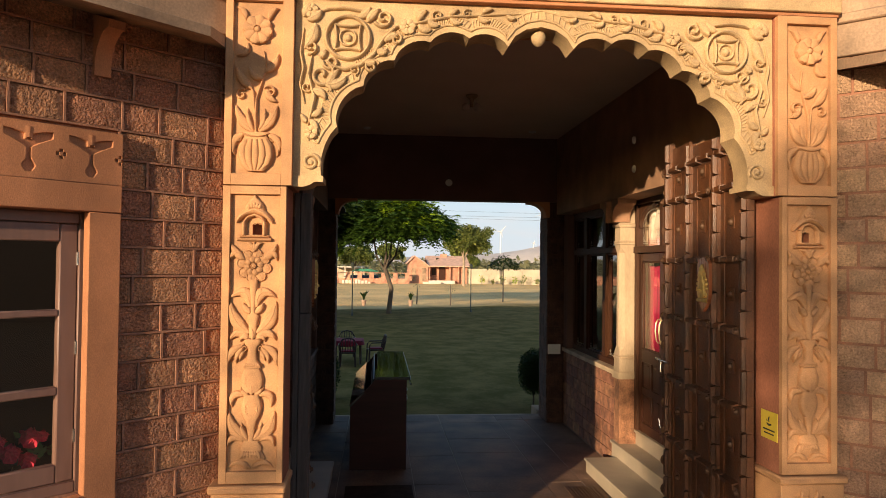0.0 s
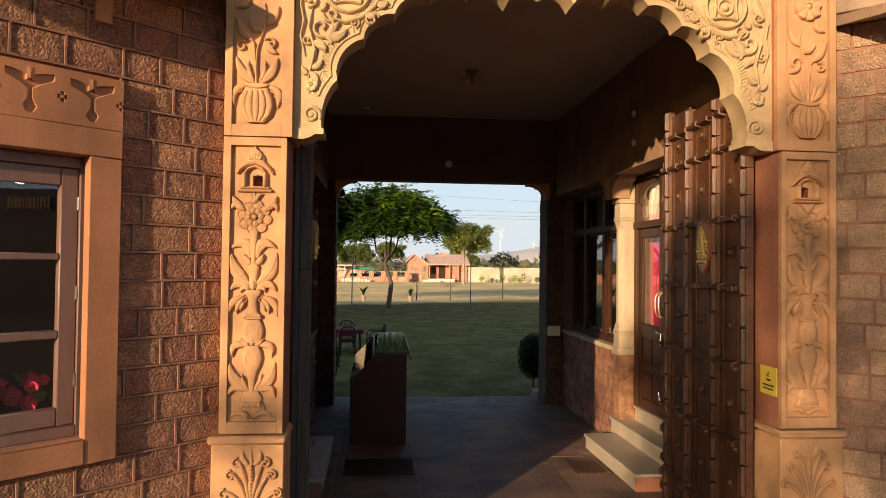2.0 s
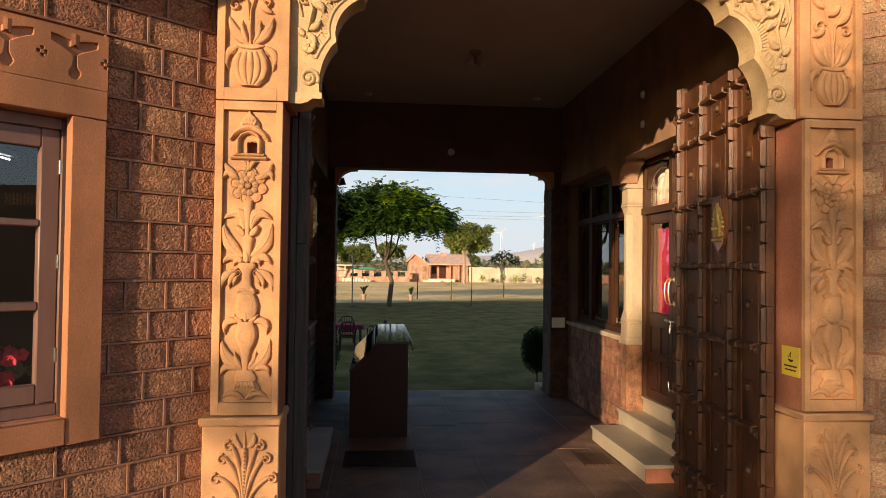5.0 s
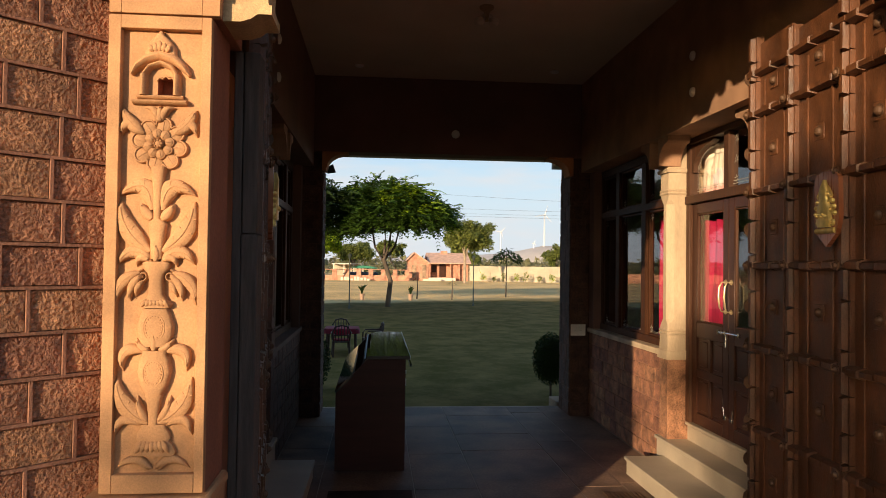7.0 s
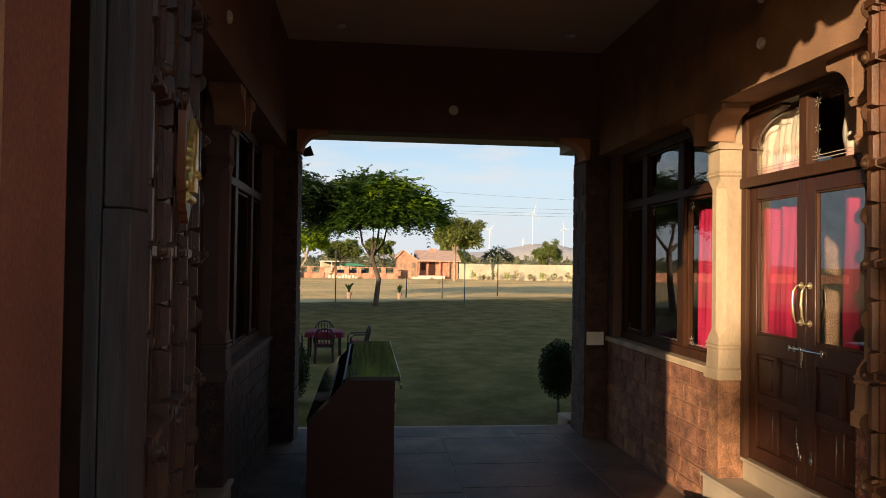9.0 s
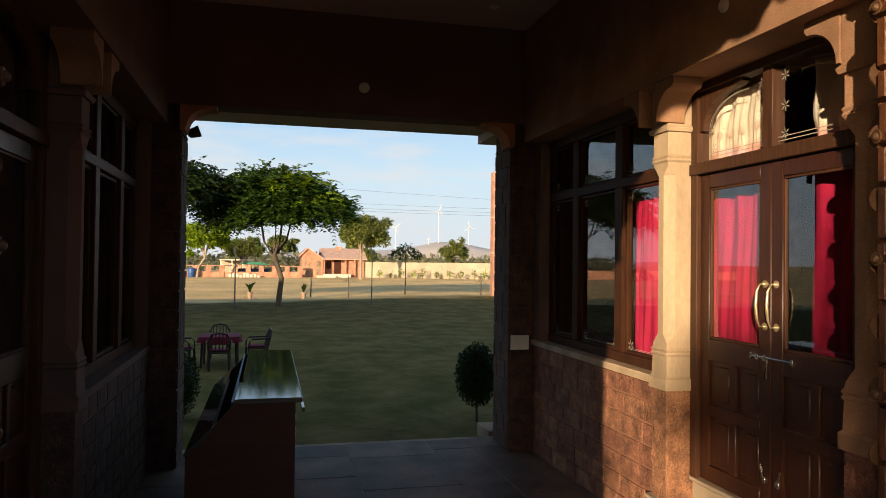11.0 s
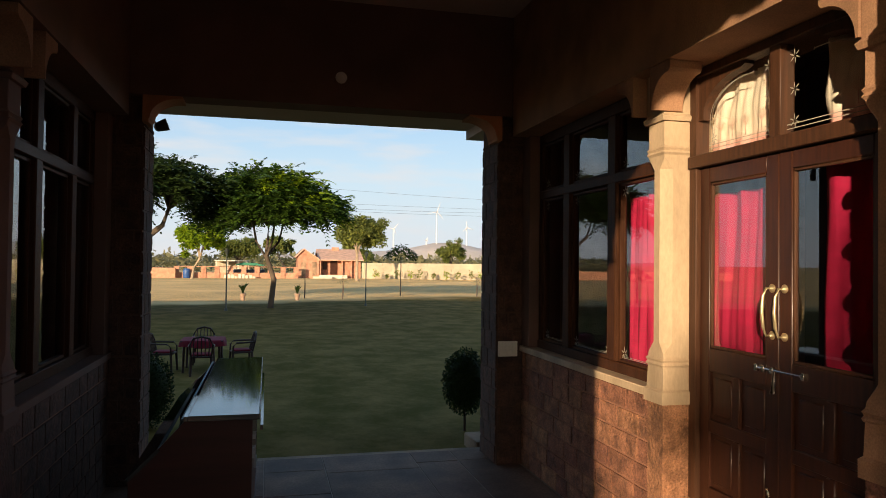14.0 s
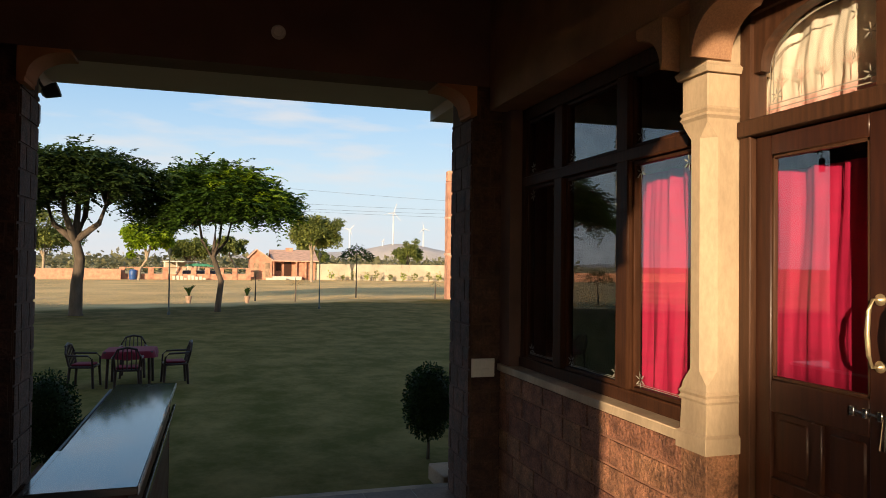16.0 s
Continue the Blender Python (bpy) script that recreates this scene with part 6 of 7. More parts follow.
@apart
def body(bm, c, profile, high, m):
    """A vase in half relief: (half width, height) pairs about the middle line c."""
    stroke(bm, [(c, v) for _, v in profile], [2 * w for w, _ in profile], high * .92, m, 12, .4)


@apart
def ring_of_beads(bm, c, rx, ry, n, r, m):
    for k in range(n):
        a = math.tau * k / n
        disc(bm, (c[0] + rx * math.cos(a), c[1] + ry * math.sin(a)), r, r * 1.1, m, 6)


def oval_band(bm, c, rx, ry, high, m):
    """Two oval rims with a row of beads between them, on the belly of a vase."""
    for f in (1.0, .62):
        stroke(bm, [(c[0] + rx * f * math.cos(a), c[1] + ry * f * math.sin(a)) for a in [k * math.tau / 24 for k in range(25)]], .006, high, m, 4)
    stroke(bm, [(c[0] + rx * .81 * math.cos(a), c[1] + ry * .81 * math.sin(a)) for a in [k * math.tau / 40 for k in range(41)]], [.0095 if k % 2 else .003 for k in range(41)], high, m, 4)


def pair(fn):
    for sg in (1, -1):
        fn(sg)


def lower_panel(p, m):
    m = m @ Matrix.Translation((2.8025, 4.4885, 1.235))
    H = .033
    bm = []                                                   # waves and foot of the urn
    pair(lambda s: leaf(bm, (s * .005, .01), (s * .135, .01), .03, s * .28, H * .7, m, False))
    pair(lambda s: leaf(bm, (s * .02, .004), (s * .075, .05), .02, s * .1, H * .6, m, False))
    body(bm, 0, [(.08, .062), (.085, .075), (.072, .1), (.058, .115), (.066, .125), (.06, .15), (.046, .165), (.048, .178)], H * .9, m)
    for k in range(-3, 4):
        leaf(bm, (k * .012, .12), (k * .021, .068), .02, 0, H * .6, m @ Matrix.Translation((0, -H * .6, 0)), False)
    part("urn_carving", bm, CARVED, p)
    bm = []
    pair(lambda s: leaf(bm, (s * .045, .175), (s * .14, .135), .036, s * .42, H, m))
    pair(lambda s: leaf(bm, (s * .018, .185), (s * .135, .355), .062, s * -.16, H, m))
    pair(lambda s: leaf(bm, (s * .012, .185), (s * .06, .285), .028, s * -.1, H * 1.1, m))
    body(bm, 0, [(.018, .178), (.02, .21), (.026, .27), (.034, .285), (.03, .292)], H, m)
    part("leaf_carving", bm, CARVED, p)
    bm = []                                                   # the two bulbous vases
    body(bm, 0, [(.03, .292), (.052, .33), (.062, .375), (.056, .42), (.045, .44), (.05, .455)], H * 1.25, m)
    oval_band(bm, (0, .372), .036, .05, H * .3, m @ Matrix.Translation((0, -H * 1.05, 0)))
    body(bm, 0, [(.045, .47), (.066, .51), (.068, .55), (.055, .59), (.045, .612)], H * 1.2, m)
    oval_band(bm, (0, .542), .038, .052, H * .3, m @ Matrix.Translation((0, -H * 1.0, 0)))
    part("vase_carving", bm, CARVED, p)
    bm = []
    pair(lambda s: leaf(bm, (s * .03, .45), (s * .115, .375), .04, s * .45, H, m))
    pair(lambda s: leaf(bm, (s * .01, .455), (s * .07, .50), .026, s * -.12, H * 1.2, m))
    leaf(bm, (0, .45), (0, .52), .03, 0, H * 1.3, m)
    part("leaf_carving", bm, CARVED, p)
    bm = []                                                   # neck, collar and volutes
    body(bm, 0, [(.052, .615), (.06, .63), (.042, .645), (.028, .665), (.026, .72), (.032, .745), (.05, .765), (.052, .785), (.042, .79)], H * 1.15, m)
    for k in range(-3, 4):
        leaf(bm, (k * .01, .648), (k * .017, .618), .015, 0, H * .4, m @ Matrix.Translation((0, -H * .9, 0)), False)
    pair(lambda s: stroke(bm, spiral((s * .05, .735), .024, 1.6, math.pi / 2 if s > 0 else math.pi / 2, -s), .011, H * 1.1, m))
    pair(lambda s: leaf(bm, (s * .06, .75), (s * .145, .625), .042, s * .2, H, m))
    pair(lambda s: leaf(bm, (s * .05, .74), (s * .095, .64), .03, s * .15, H * 1.1, m))
    pair(lambda s: leaf(bm, (s * .045, .72), (s * .075, .655), .022, s * .1, H * 1.1, m, False))
    part("volute_carving", bm, CARVED, p)
    bm = []                                                   # sprays of leaves
    pair(lambda s: leaf(bm, (s * .02, .79), (s * .14, .78), .05, s * .36, H, m))
    pair(lambda s: leaf(bm, (s * .02, .79), (s * .075, .77), .03, s * .45, H * 1.1, m, False))
    leaf(bm, (0, .785), (0, .86), .03, 0, H * 1.3, m)
    pair(lambda s: leaf(bm, (s * .022, .83), (s * .135, 1.02), .066, s * -.14, H, m))
    body(bm, 0, [(.022, .80), (.026, .87), (.033, .92), (.036, .93), (.03, .94), (.018, .95)], H * 1.1, m)
    pair(lambda s: leaf(bm, (s * .012, .945), (s * .062, 1.01), .036, s * -.05, H * 1.1, m))
    pair(lambda s: leaf(bm, (s * .02, .985), (s * .14, 1.04), .062, s * .5, H, m))
    body(bm, 0, [(.014, .95), (.018, 1.05), (.026, 1.13), (.028, 1.15)], H * 1.1, m)
    part("leaf_carving", bm, CARVED, p)
    bm = bmesh.new()
    flower(bm, (0, 1.235), .108, 8, H * .8, m)
    part("flower_carving", bm, CARVED, p)
    bm = []
    pair(lambda s: leaf(bm, (s * .055, 1.275), (s * .135, 1.37), .045, s * -.1, H, m))
    pair(lambda s: leaf(bm, (s * .07, 1.30), (s * .138, 1.265), .036, s * .4, H, m))
    pair(lambda s: leaf(bm, (s * .012, 1.32), (s * .06, 1.375), .026, s * .3, H, m, False))
    leaf(bm, (0, 1.315), (0, 1.385), .03, 0, H, m)
    part("leaf_carving", bm, CARVED, p)
    bm = bmesh.new()                                                   # little domed shrine
    stroke(bm, [(-.1, 1.395), (.1, 1.395)], .022, H, m)
    stroke(bm, [(-.085, 1.415), (.085, 1.415)], .018, H * .8, m)
    for u in (-.06, .062):
        stroke(bm, [(u, 1.42), (u, 1.50)], .03, H * 1.1, m)
    pts = [(-.108, 1.498), (-.085, 1.53), (-.05, 1.558), (0, 1.575), (.05, 1.558), (.085, 1.53), (.108, 1.498)]
    stroke(bm, pts, [.012, .03, .04, .044, .04, .03, .012], H * 1.3, m)
    stroke(bm, [(-.06, 1.50), (-.04, 1.53), (0, 1.545), (.04, 1.53), (.06, 1.50)], .022, H * 1.1, m)
    body(bm, 0, [(.06, 1.572), (.056, 1.60), (.036, 1.63), (.012, 1.65), (.006, 1.665)], H * 1.2, m)
    for k in range(-2, 3):
        leaf(bm, (k * .012, 1.58), (k * .02, 1.63 - abs(k) * .01), .018, 0, H * .4, m @ Matrix.Translation((0, -H, 0)), False)
    part("shrine_carving", bm, CARVED, p)
    bm = bmesh.new()                                                   # cusped lip over the niche
    stroke(bm, [(-.05, 1.478), (-.04, 1.492), (-.028, 1.488), (-.016, 1.498), (-.004, 1.488), (.008, 1.492), (.018, 1.478)], .008, H * .5, m)
    part("niche_lip", bm, CARVED, p)


def upper_panel(p, m):
    m = m @ Matrix.Translation((2.8025, 4.4885, 3.035))
    H = .031
    bm = []
    body(bm, 0, [(.05, .012), (.09, .05), (.108, .11), (.1, .17), (.078, .21), (.07, .225), (.082, .24), (.08, .25)], H * 1.3, m)
    for k in range(-2, 3):                                    # broad lobes of the pot
        stroke(bm, [(k * .016, .018), (k * .034, .06), (k * .041, .11), (k * .038, .16), (k * .028, .205)], [.012, .034, .041, .036, .022], H * .4, m @ Matrix.Translation((0, -H * (1.16 - .07 * k * k), 0)), 8, .8)
    stroke(bm, curve((-.085, .245), (.085, .245), -.14, 9), [.012, .018, .02, .02, .02, .02, .02, .018, .012], H * 1.5, m)
    pair(lambda s: stroke(bm, spiral((s * .1, .215), .026, 1.3, math.pi / 2, -s), .013, H * 1.2, m))
    part("pot_carving", bm, CARVED, p)
    bm = []
    pair(lambda s: leaf(bm, (s * .05, .245), (s * .125, .1), .04, s * .3, H, m))
    pair(lambda s: leaf(bm, (s * .02, .255), (s * .125, .42), .05, s * -.1, H, m))
    pair(lambda s: leaf(bm, (s * .01, .255), (s * .05, .40), .026, s * -.1, H * 1.1, m))
    stroke(bm, [(0, .25), (.004, .36), (.0, .46), (-.03, .56), (-.055, .66), (-.04, .75)], [.022, .018, .016, .014, .012, .01], H, m)
    stroke(bm, [(.01, .4), (.02, .5), (.06, .56), (.11, .6)], [.016, .014, .012, .006], H, m)
    part("stem_carving", bm, CARVED, p)
    bm = []
    leaf(bm, (.03, .52), (.125, .66), .05, -.1, H, m)
    leaf(bm, (-.05, .62), (-.128, .74), .044, .1, H, m)
    leaf(bm, (-.04, .58), (.05, .66), .04, -.2, H, m)
    stroke(bm, spiral((-.08, .5), .04, 1.2, .5, 1), .018, H, m)
    stroke(bm, spiral((.09, .48), .036, 1.2, 2.2, -1), .016, H, m)
    leaf(bm, (-.06, .52), (-.13, .44), .04, .2, H, m)
    leaf(bm, (.06, .80), (.13, .72), .034, -.3, H, m)
    leaf(bm, (.07, .94), (.13, 1.02), .034, .2, H, m)
    leaf(bm, (-.07, .94), (-.13, 1.02), .034, -.2, H, m)
    part("leaf_carving", bm, CARVED, p)
    bm = bmesh.new()
    flower(bm, (0, .88), .088, 8, H * 1.2, m, False)
    part("flower_carving", bm, CARVED, p)


def pedestal_fan(p, m):
    m = m @ Matrix.Translation((2.79, 4.4435, .54))
    H = .022
    bm = []
    for k in range(1, 4):                                     # fronds that curl over at their tips
        for sg in (1, -1):
            tip = (sg * (.036 + .036 * k), .50 - .018 * k * k - .02 * k)
            stem = curve((sg * .006 * k, .1), tip, sg * (.02 + .035 * k), 9)
            stroke(bm, stem, [.012, .016, .02, .024, .028, .03, .03, .028, .02], H, m)
            stroke(bm, stem[2:], .006, H * .6, m @ Matrix.Translation((0, -H * .75, 0)))
            stroke(bm, spiral((tip[0] + sg * .012, tip[1] - .012), .03, 1.2, math.pi / 2, -sg), .017, H * 1.1, m)
    leaf(bm, (0, .1), (0, .53), .03, 0, H, m, False)
    for k in range(16):
        disc(bm, (0, .12 + k * .021), .008, H * 1.4, m, 8)
    pair(lambda s: leaf(bm, (s * .012, .44), (s * .05, .525), .03, s * -.2, H, m, False))
    pair(lambda s: stroke(bm, [(s * .01, .1), (s * .05, .05), (s * .11, .05), (s * .15, .1), (s * .16, .14), (s * .175, .17)], [.03, .036, .03, .024, .02, .008], H, m))
    pair(lambda s: disc(bm, (s * .105, .12), .045, H * .7, m, 14))
    leaf(bm, (-.09, -.01), (.09, -.01), .04, 0, H, m, False)
    leaf(bm, (0, -.08), (0, .08), .04, 0, H, m, False)
    disc(bm, (0, 0), .022, H * 1.5, m, 10)
    part("palmette_carving", bm, CARVED, p)


for p, m in ((PIL_E, Matrix.Identity(4)), (PIL_W, MIRROR)):
    lower_panel(p, m)
    upper_panel(p, m)
    pedestal_fan(p, m)


def spandrel(m):
    """Scrolls, rosette and flowers of one arch spandrel, and the twisted band along the cusps."""
    m = m @ Matrix.Translation((0, 4.5205, 0))
    H = .034
    bm = bmesh.new()
    c = (-.20, 3.90)
    stroke(bm, [(c[0] + .135 * math.cos(a), c[1] + .135 * math.sin(a)) for a in [k * math.tau / 30 for k in range(31)]], .026, H, m)
    for k in range(4):
        a0, a1 = math.pi / 4 + k * math.pi / 2, math.pi / 4 + (k + 1) * math.pi / 2
        q0 = (c[0] + .112 * math.cos(a0), c[1] + .112 * math.sin(a0))
        q1 = (c[0] + .112 * math.cos(a1), c[1] + .112 * math.sin(a1))
        stroke(bm, curve(q0, q1, .06, 6), .02, H * .9, m)
    stroke(bm, [(c[0] + .05 * math.cos(a), c[1] + .05 * math.sin(a)) for a in [k * math.tau / 18 for k in range(19)]], .016, H * .8, m)
    disc(bm, c, .026, H * .9, m, 12)
    part("rosette_carving", bm, YELLOWSTONE, arch)
    bm = []
    stroke(bm, spiral((-.36, 3.66), .085, 1.3, 1.2, -1), .026, H, m)
    stroke(bm, [(-.30, 3.72), (-.22, 3.70), (-.12, 3.73), (-.04, 3.80), (.02, 3.90), (.1, 3.98), (.2, 4.0)], [.02, .03, .034, .034, .03, .024, .012], H, m)
    stroke(bm, spiral((.02, 4.03), .06, 1.3, 3.6, 1), .022, H, m)
    stroke(bm, spiral((-.05, 3.72), .05, 1.2, .4, 1), .02, H, m)
    stroke(bm, [(-.42, 3.78), (-.44, 3.66), (-.40, 3.52), (-.42, 3.42), (-.44, 3.34)], [.01, .022, .026, .022, .01], H, m)
    stroke(bm, spiral((-.43, 3.83), .045, 1.2, 4.4, 1), .018, H, m)
    stroke(bm, [(.2, 4.0), (.32, 4.03), (.46, 4.06), (.6, 4.07), (.76, 4.085), (.9, 4.095)], [.02, .022, .02, .016, .014, .006], H * .8, m)
    stroke(bm, spiral((-.30, 3.74), .05, 1.3, 3.0, 1), .02, H, m)
    stroke(bm, spiral((.10, 3.90), .045, 1.3, 2.6, -1), .018, H, m)
    stroke(bm, spiral((-.16, 3.70), .036, 1.2, 5.0, 1), .016, H, m)
    stroke(bm, spiral((-.45, 3.58), .038, 1.3, 1.0, -1), .016, H, m)
    stroke(bm, spiral((.36, 4.06), .036, 1.3, 4.0, -1), .015, H, m)
    stroke(bm, spiral((.55, 4.08), .03, 1.3, 1.0, 1), .014, H, m)
    stroke(bm, [(-.47, 3.95), (-.49, 3.8), (-.47, 3.7), (-.49, 3.6), (-.46, 3.48)], [.008, .018, .02, .018, .008], H * .9, m)
    stroke(bm, [(-.05, 4.04), (-.12, 4.07), (-.22, 4.085), (-.32, 4.075), (-.39, 4.05)], [.01, .02, .022, .02, .008], H * .9, m)
    part("scroll_carving", bm, YELLOWSTONE, arch)
    bm = []
    for p0, p1, w, b in (((-.34, 3.60), (-.20, 3.66), .06, -.15), ((-.3, 3.56), (-.24, 3.70), .05, .2), ((-.40, 3.98), (-.47, 3.82), .06, .1), ((-.42, 3.56), (-.33, 3.50), .05, .2),
                         ((-.42, 3.40), (-.35, 3.46), .04, -.1), ((-.43, 3.38), (-.38, 3.30), .04, .1), ((-.44, 3.36), (-.48, 3.42), .034, .1), ((-.08, 4.0), (.0, 4.09), .05, .1), ((-.13, 4.03), (-.06, 4.1), .05, -.1),
                         ((.03, 3.88), (.12, 3.92), .05, .2), ((-.02, 3.83), (.05, 3.84), .05, -.25), ((-.1, 3.76), (-.02, 3.76), .045, -.2), ((.24, 4.0), (.33, 3.97), .045, -.2), ((.24, 4.02), (.3, 4.09), .045, .2), ((.30, 4.03), (.38, 4.0), .04, -.2),
                         ((.44, 4.05), (.52, 4.02), .036, -.2), ((.44, 4.06), (.5, 4.10), .036, .2), ((.62, 4.07), (.70, 4.04), .034, -.2), ((.64, 4.08), (.72, 4.11), .034, .2), ((.80, 4.085), (.87, 4.065), .03, -.2), ((-.47, 4.02), (-.42, 4.1), .05, .1), ((-.45, 4.0), (-.36, 4.07), .05, -.1), ((-.36, 3.76), (-.33, 3.82), .04, .1)):
        leaf(bm, p0, p1, w, b, H * 1.1, m)
    part("leaf_carving", bm, YELLOWSTONE, arch)
    bm = []
    flower(bm, (.17, 3.98), .05, 6, H, m, False)
    flower(bm, (-.42, 3.30), .04, 5, H, m, False)
    flower(bm, (-.43, 4.06), .045, 6, H, m, False)
    part("flower_carving", bm, YELLOWSTONE, arch)
    e = arch_edge(.045)
    h = e[5:len(e) // 2]
    bm = bmesh.new()
    stroke(bm, h, .018, .014, m)
    e2 = arch_edge(.105)[5:len(e) // 2]
    stroke(bm, e2, .012, .012, m)
    part("band_carving", bm, YELLOWSTONE, arch)
    bm = bmesh.new()
    e3 = arch_edge(.075)[5:len(e) // 2]
    for (x0, z0), (x1, z1) in zip(e3, e3[1:]):
        d = Vector((x1 - x0, z1 - z0))
        if d.length < 1e-5:
            continue
        for f in (.25, .75):
            c0 = Vector((x0, z0)) + d * f
            t = d.normalized()
            nn = Vector((-t.y, t.x))
            stroke(bm, [tuple(c0 - nn * .024 - t * .008), tuple(c0 + nn * .024 + t * .008)], [.014, .014], .012, m, 4)
    part("rope_carving", bm, YELLOWSTONE, arch)
    bm = bmesh.new()
    stroke(bm, spiral((-.415, 3.115), .056, 1.7, -.5, 1), .026, .02, m)
    disc(bm, (-.415, 3.115), .02, .026, m, 10)
    part("scroll_end", bm, YELLOWSTONE, arch)


spandrel(Matrix.Identity(4))
spandrel(MIRROR)

# ridges on the frieze over the cornice, dark for the shade of sunk strokes
bm = bmesh.new()
for k in range(14):
    x = -.88 + k * .285
    stroke(bm, [(x - .1, 4.29), (x - .02, 4.34), (x, 4.36)], [.016, .03, .02], .012, Matrix.Translation((0, 4.4595, 0)))
    stroke(bm, [(x + .1, 4.29), (x + .02, 4.34), (x, 4.36)], [.016, .03, .02], .012, Matrix.Translation((0, 4.4595, 0)))
part("frieze_carving", bm, SHADECUT, arch)

# ---- door furniture ----
def handle(y):
    bm = bmesh.new()
    tube(bm, [(3.158, y, 1.905), (3.12, y, 1.905), (3.10, y, 1.86), (3.092, y, 1.775), (3.10, y, 1.69), (3.12, y, 1.645), (3.158, y, 1.645)], [.007, .007, .009, .01, .009, .007, .007], 10)
    for z in (1.905, 1.645):
        lathe(bm, [(.024, 0), (.024, .005), (.014, .012), (.008, .02)], 16, m=Matrix.Translation((3.16, y, z)) @ Matrix.Rotation(radians(-90), 4, "Y"))
    return part("handle", bm, BRASS, DOOR_E, "curved brass pull handle")


handle(7.80)
handle(7.70)
bm = bmesh.new()
tube(bm, [(3.15, 7.92, 1.455), (3.15, 7.55, 1.455)], .008, 8)
for y in (7.92, 7.86, 7.79, 7.55):
    block(bm, 3.14, 3.162, y - .012, y + .012, 1.435, 1.475, .003)
tube(bm, [(3.148, 7.77, 1.45), (3.14, 7.77, 1.36), (3.14, 7.77, 1.33)], [.008, .012, .016], 8)
part("sliding_bolt", bm, STEEL, DOOR_E, "steel sliding bolt with a hasp")
for y, a in ((7.80, .03), (7.68, -.03)):
    bm = bmesh.new()
    tube(bm, [(3.15, y, .70), (3.15, y + a, .80)], .008, 8)
    block(bm, 3.145, 3.163, y - .018, y + .018, .69, .73, .004)
    part("foot_bolt", bm, STEEL, DOOR_E, "small steel foot bolt")

# etched ornament on the fanlight panes
for ya, yb, s in ((7.80, 8.49, 1), (7.01, 7.71, -1)):
    bm = bmesh.new()
    T = Matrix(((0, 1, 0, 3.1785), (1, 0, 0, 0), (0, 0, 1, 0), (0, 0, 0, 1)))
    o = yb if s > 0 else ya
    i = ya if s > 0 else yb
    for g in (.03, .05):
        arc = [(o - s * (.05 + g + .34 * (1 - math.cos(a))), 2.96 + .2 * math.sin(a)) for a in [k * math.pi / 20 for k in range(11)]]
        stroke(bm, [(o - s * (.05 + g), 2.80)] + arc + [(o - s * .5, 3.16), (o - s * .5, 3.20 - g)], .005, .001, T, 2)
        stroke(bm, [(o - s * .07, 2.735 + g * 1.2), (i, 2.735 + g * 1.2)], .005, .001, T, 2)
    for cy, cz in ((i + s * .06, 2.81), (i + s * .06, 3.16), (o - s * .12, 2.83), (i + s * .06, 2.98)):
        for k in range(6):
            a = math.tau * k / 6 + .4
            d = Vector((math.cos(a), math.sin(a)))
            stroke(bm, [(cy + d.x * .008, cz + d.y * .008), (cy + d.x * .022, cz + d.y * .022), (cy + d.x * .04, cz + d.y * .04)], [.003, .008, .002], .001, T, 2)
    part("etched_ornament", bm, ETCH, DOOR_E)
for ya, yb in ((8.86, 9.46), (9.60, 10.34), (10.48, 11.02)):
    bm = bmesh.new()
    T = Matrix(((0, 1, 0, 3.1075), (1, 0, 0, 0), (0, 0, 1, 0), (0, 0, 0, 1)))
    for cy, cz in ((ya + .07, 1.35), (yb - .07, 1.35), (ya + .07, 2.59), (yb - .07, 2.59), (ya + .07, 2.81), (yb - .07, 2.81)):
        for k in range(6):
            a = math.tau * k / 6 + .4
            d = Vector((math.cos(a), math.sin(a)))
            stroke(bm, [(cy + d.x * .008, cz + d.y * .008), (cy + d.x * .03, cz + d.y * .03), (cy + d.x * .05, cz + d.y * .05)], [.003, .011, .002], .001, T, 2)
    for z in (1.315, 1.325):
        stroke(bm, [(ya + .03, z), (yb - .03, z)], .003, .001, T, 2)
    part("etched_ornament", bm, ETCH, WINDOW_E)
# printed trees on the cream curtains
PRINT = surface("faded_red_print", (0.74, 0.50, 0.40), 0.85, 0.2, 8.0, 0.0, 60, 0.001)
lace = [o for o in bpy.data.objects if o.name.startswith("curtain") and o.data.materials[0] == LACE]
for cur, ys in zip(lace, ((8.05, 8.20, 8.33, 8.45), (7.05, 7.2, 7.33))):
    for y in ys:
        bm = bmesh.new()
        T = Matrix(((0, 1, 0, 3.283), (1, 0, 0, y), (0, 0, 1, 2.84), (0, 0, 0, 1)))
        stroke(bm, [(0, 0), (.004, .06), (-.002, .1)], [.007, .005, .003], .001, T, 2)
        for a in range(-4, 5):
            stroke(bm, [(0, .05 + abs(a) * .004), (a * .008, .085 + .004 * (4 - abs(a))), (a * .013, .1 + .009 * (4 - abs(a)))], [.0015, .003, .003], .001, T, 2)
        part("printed_tree", bm, PRINT, cur)

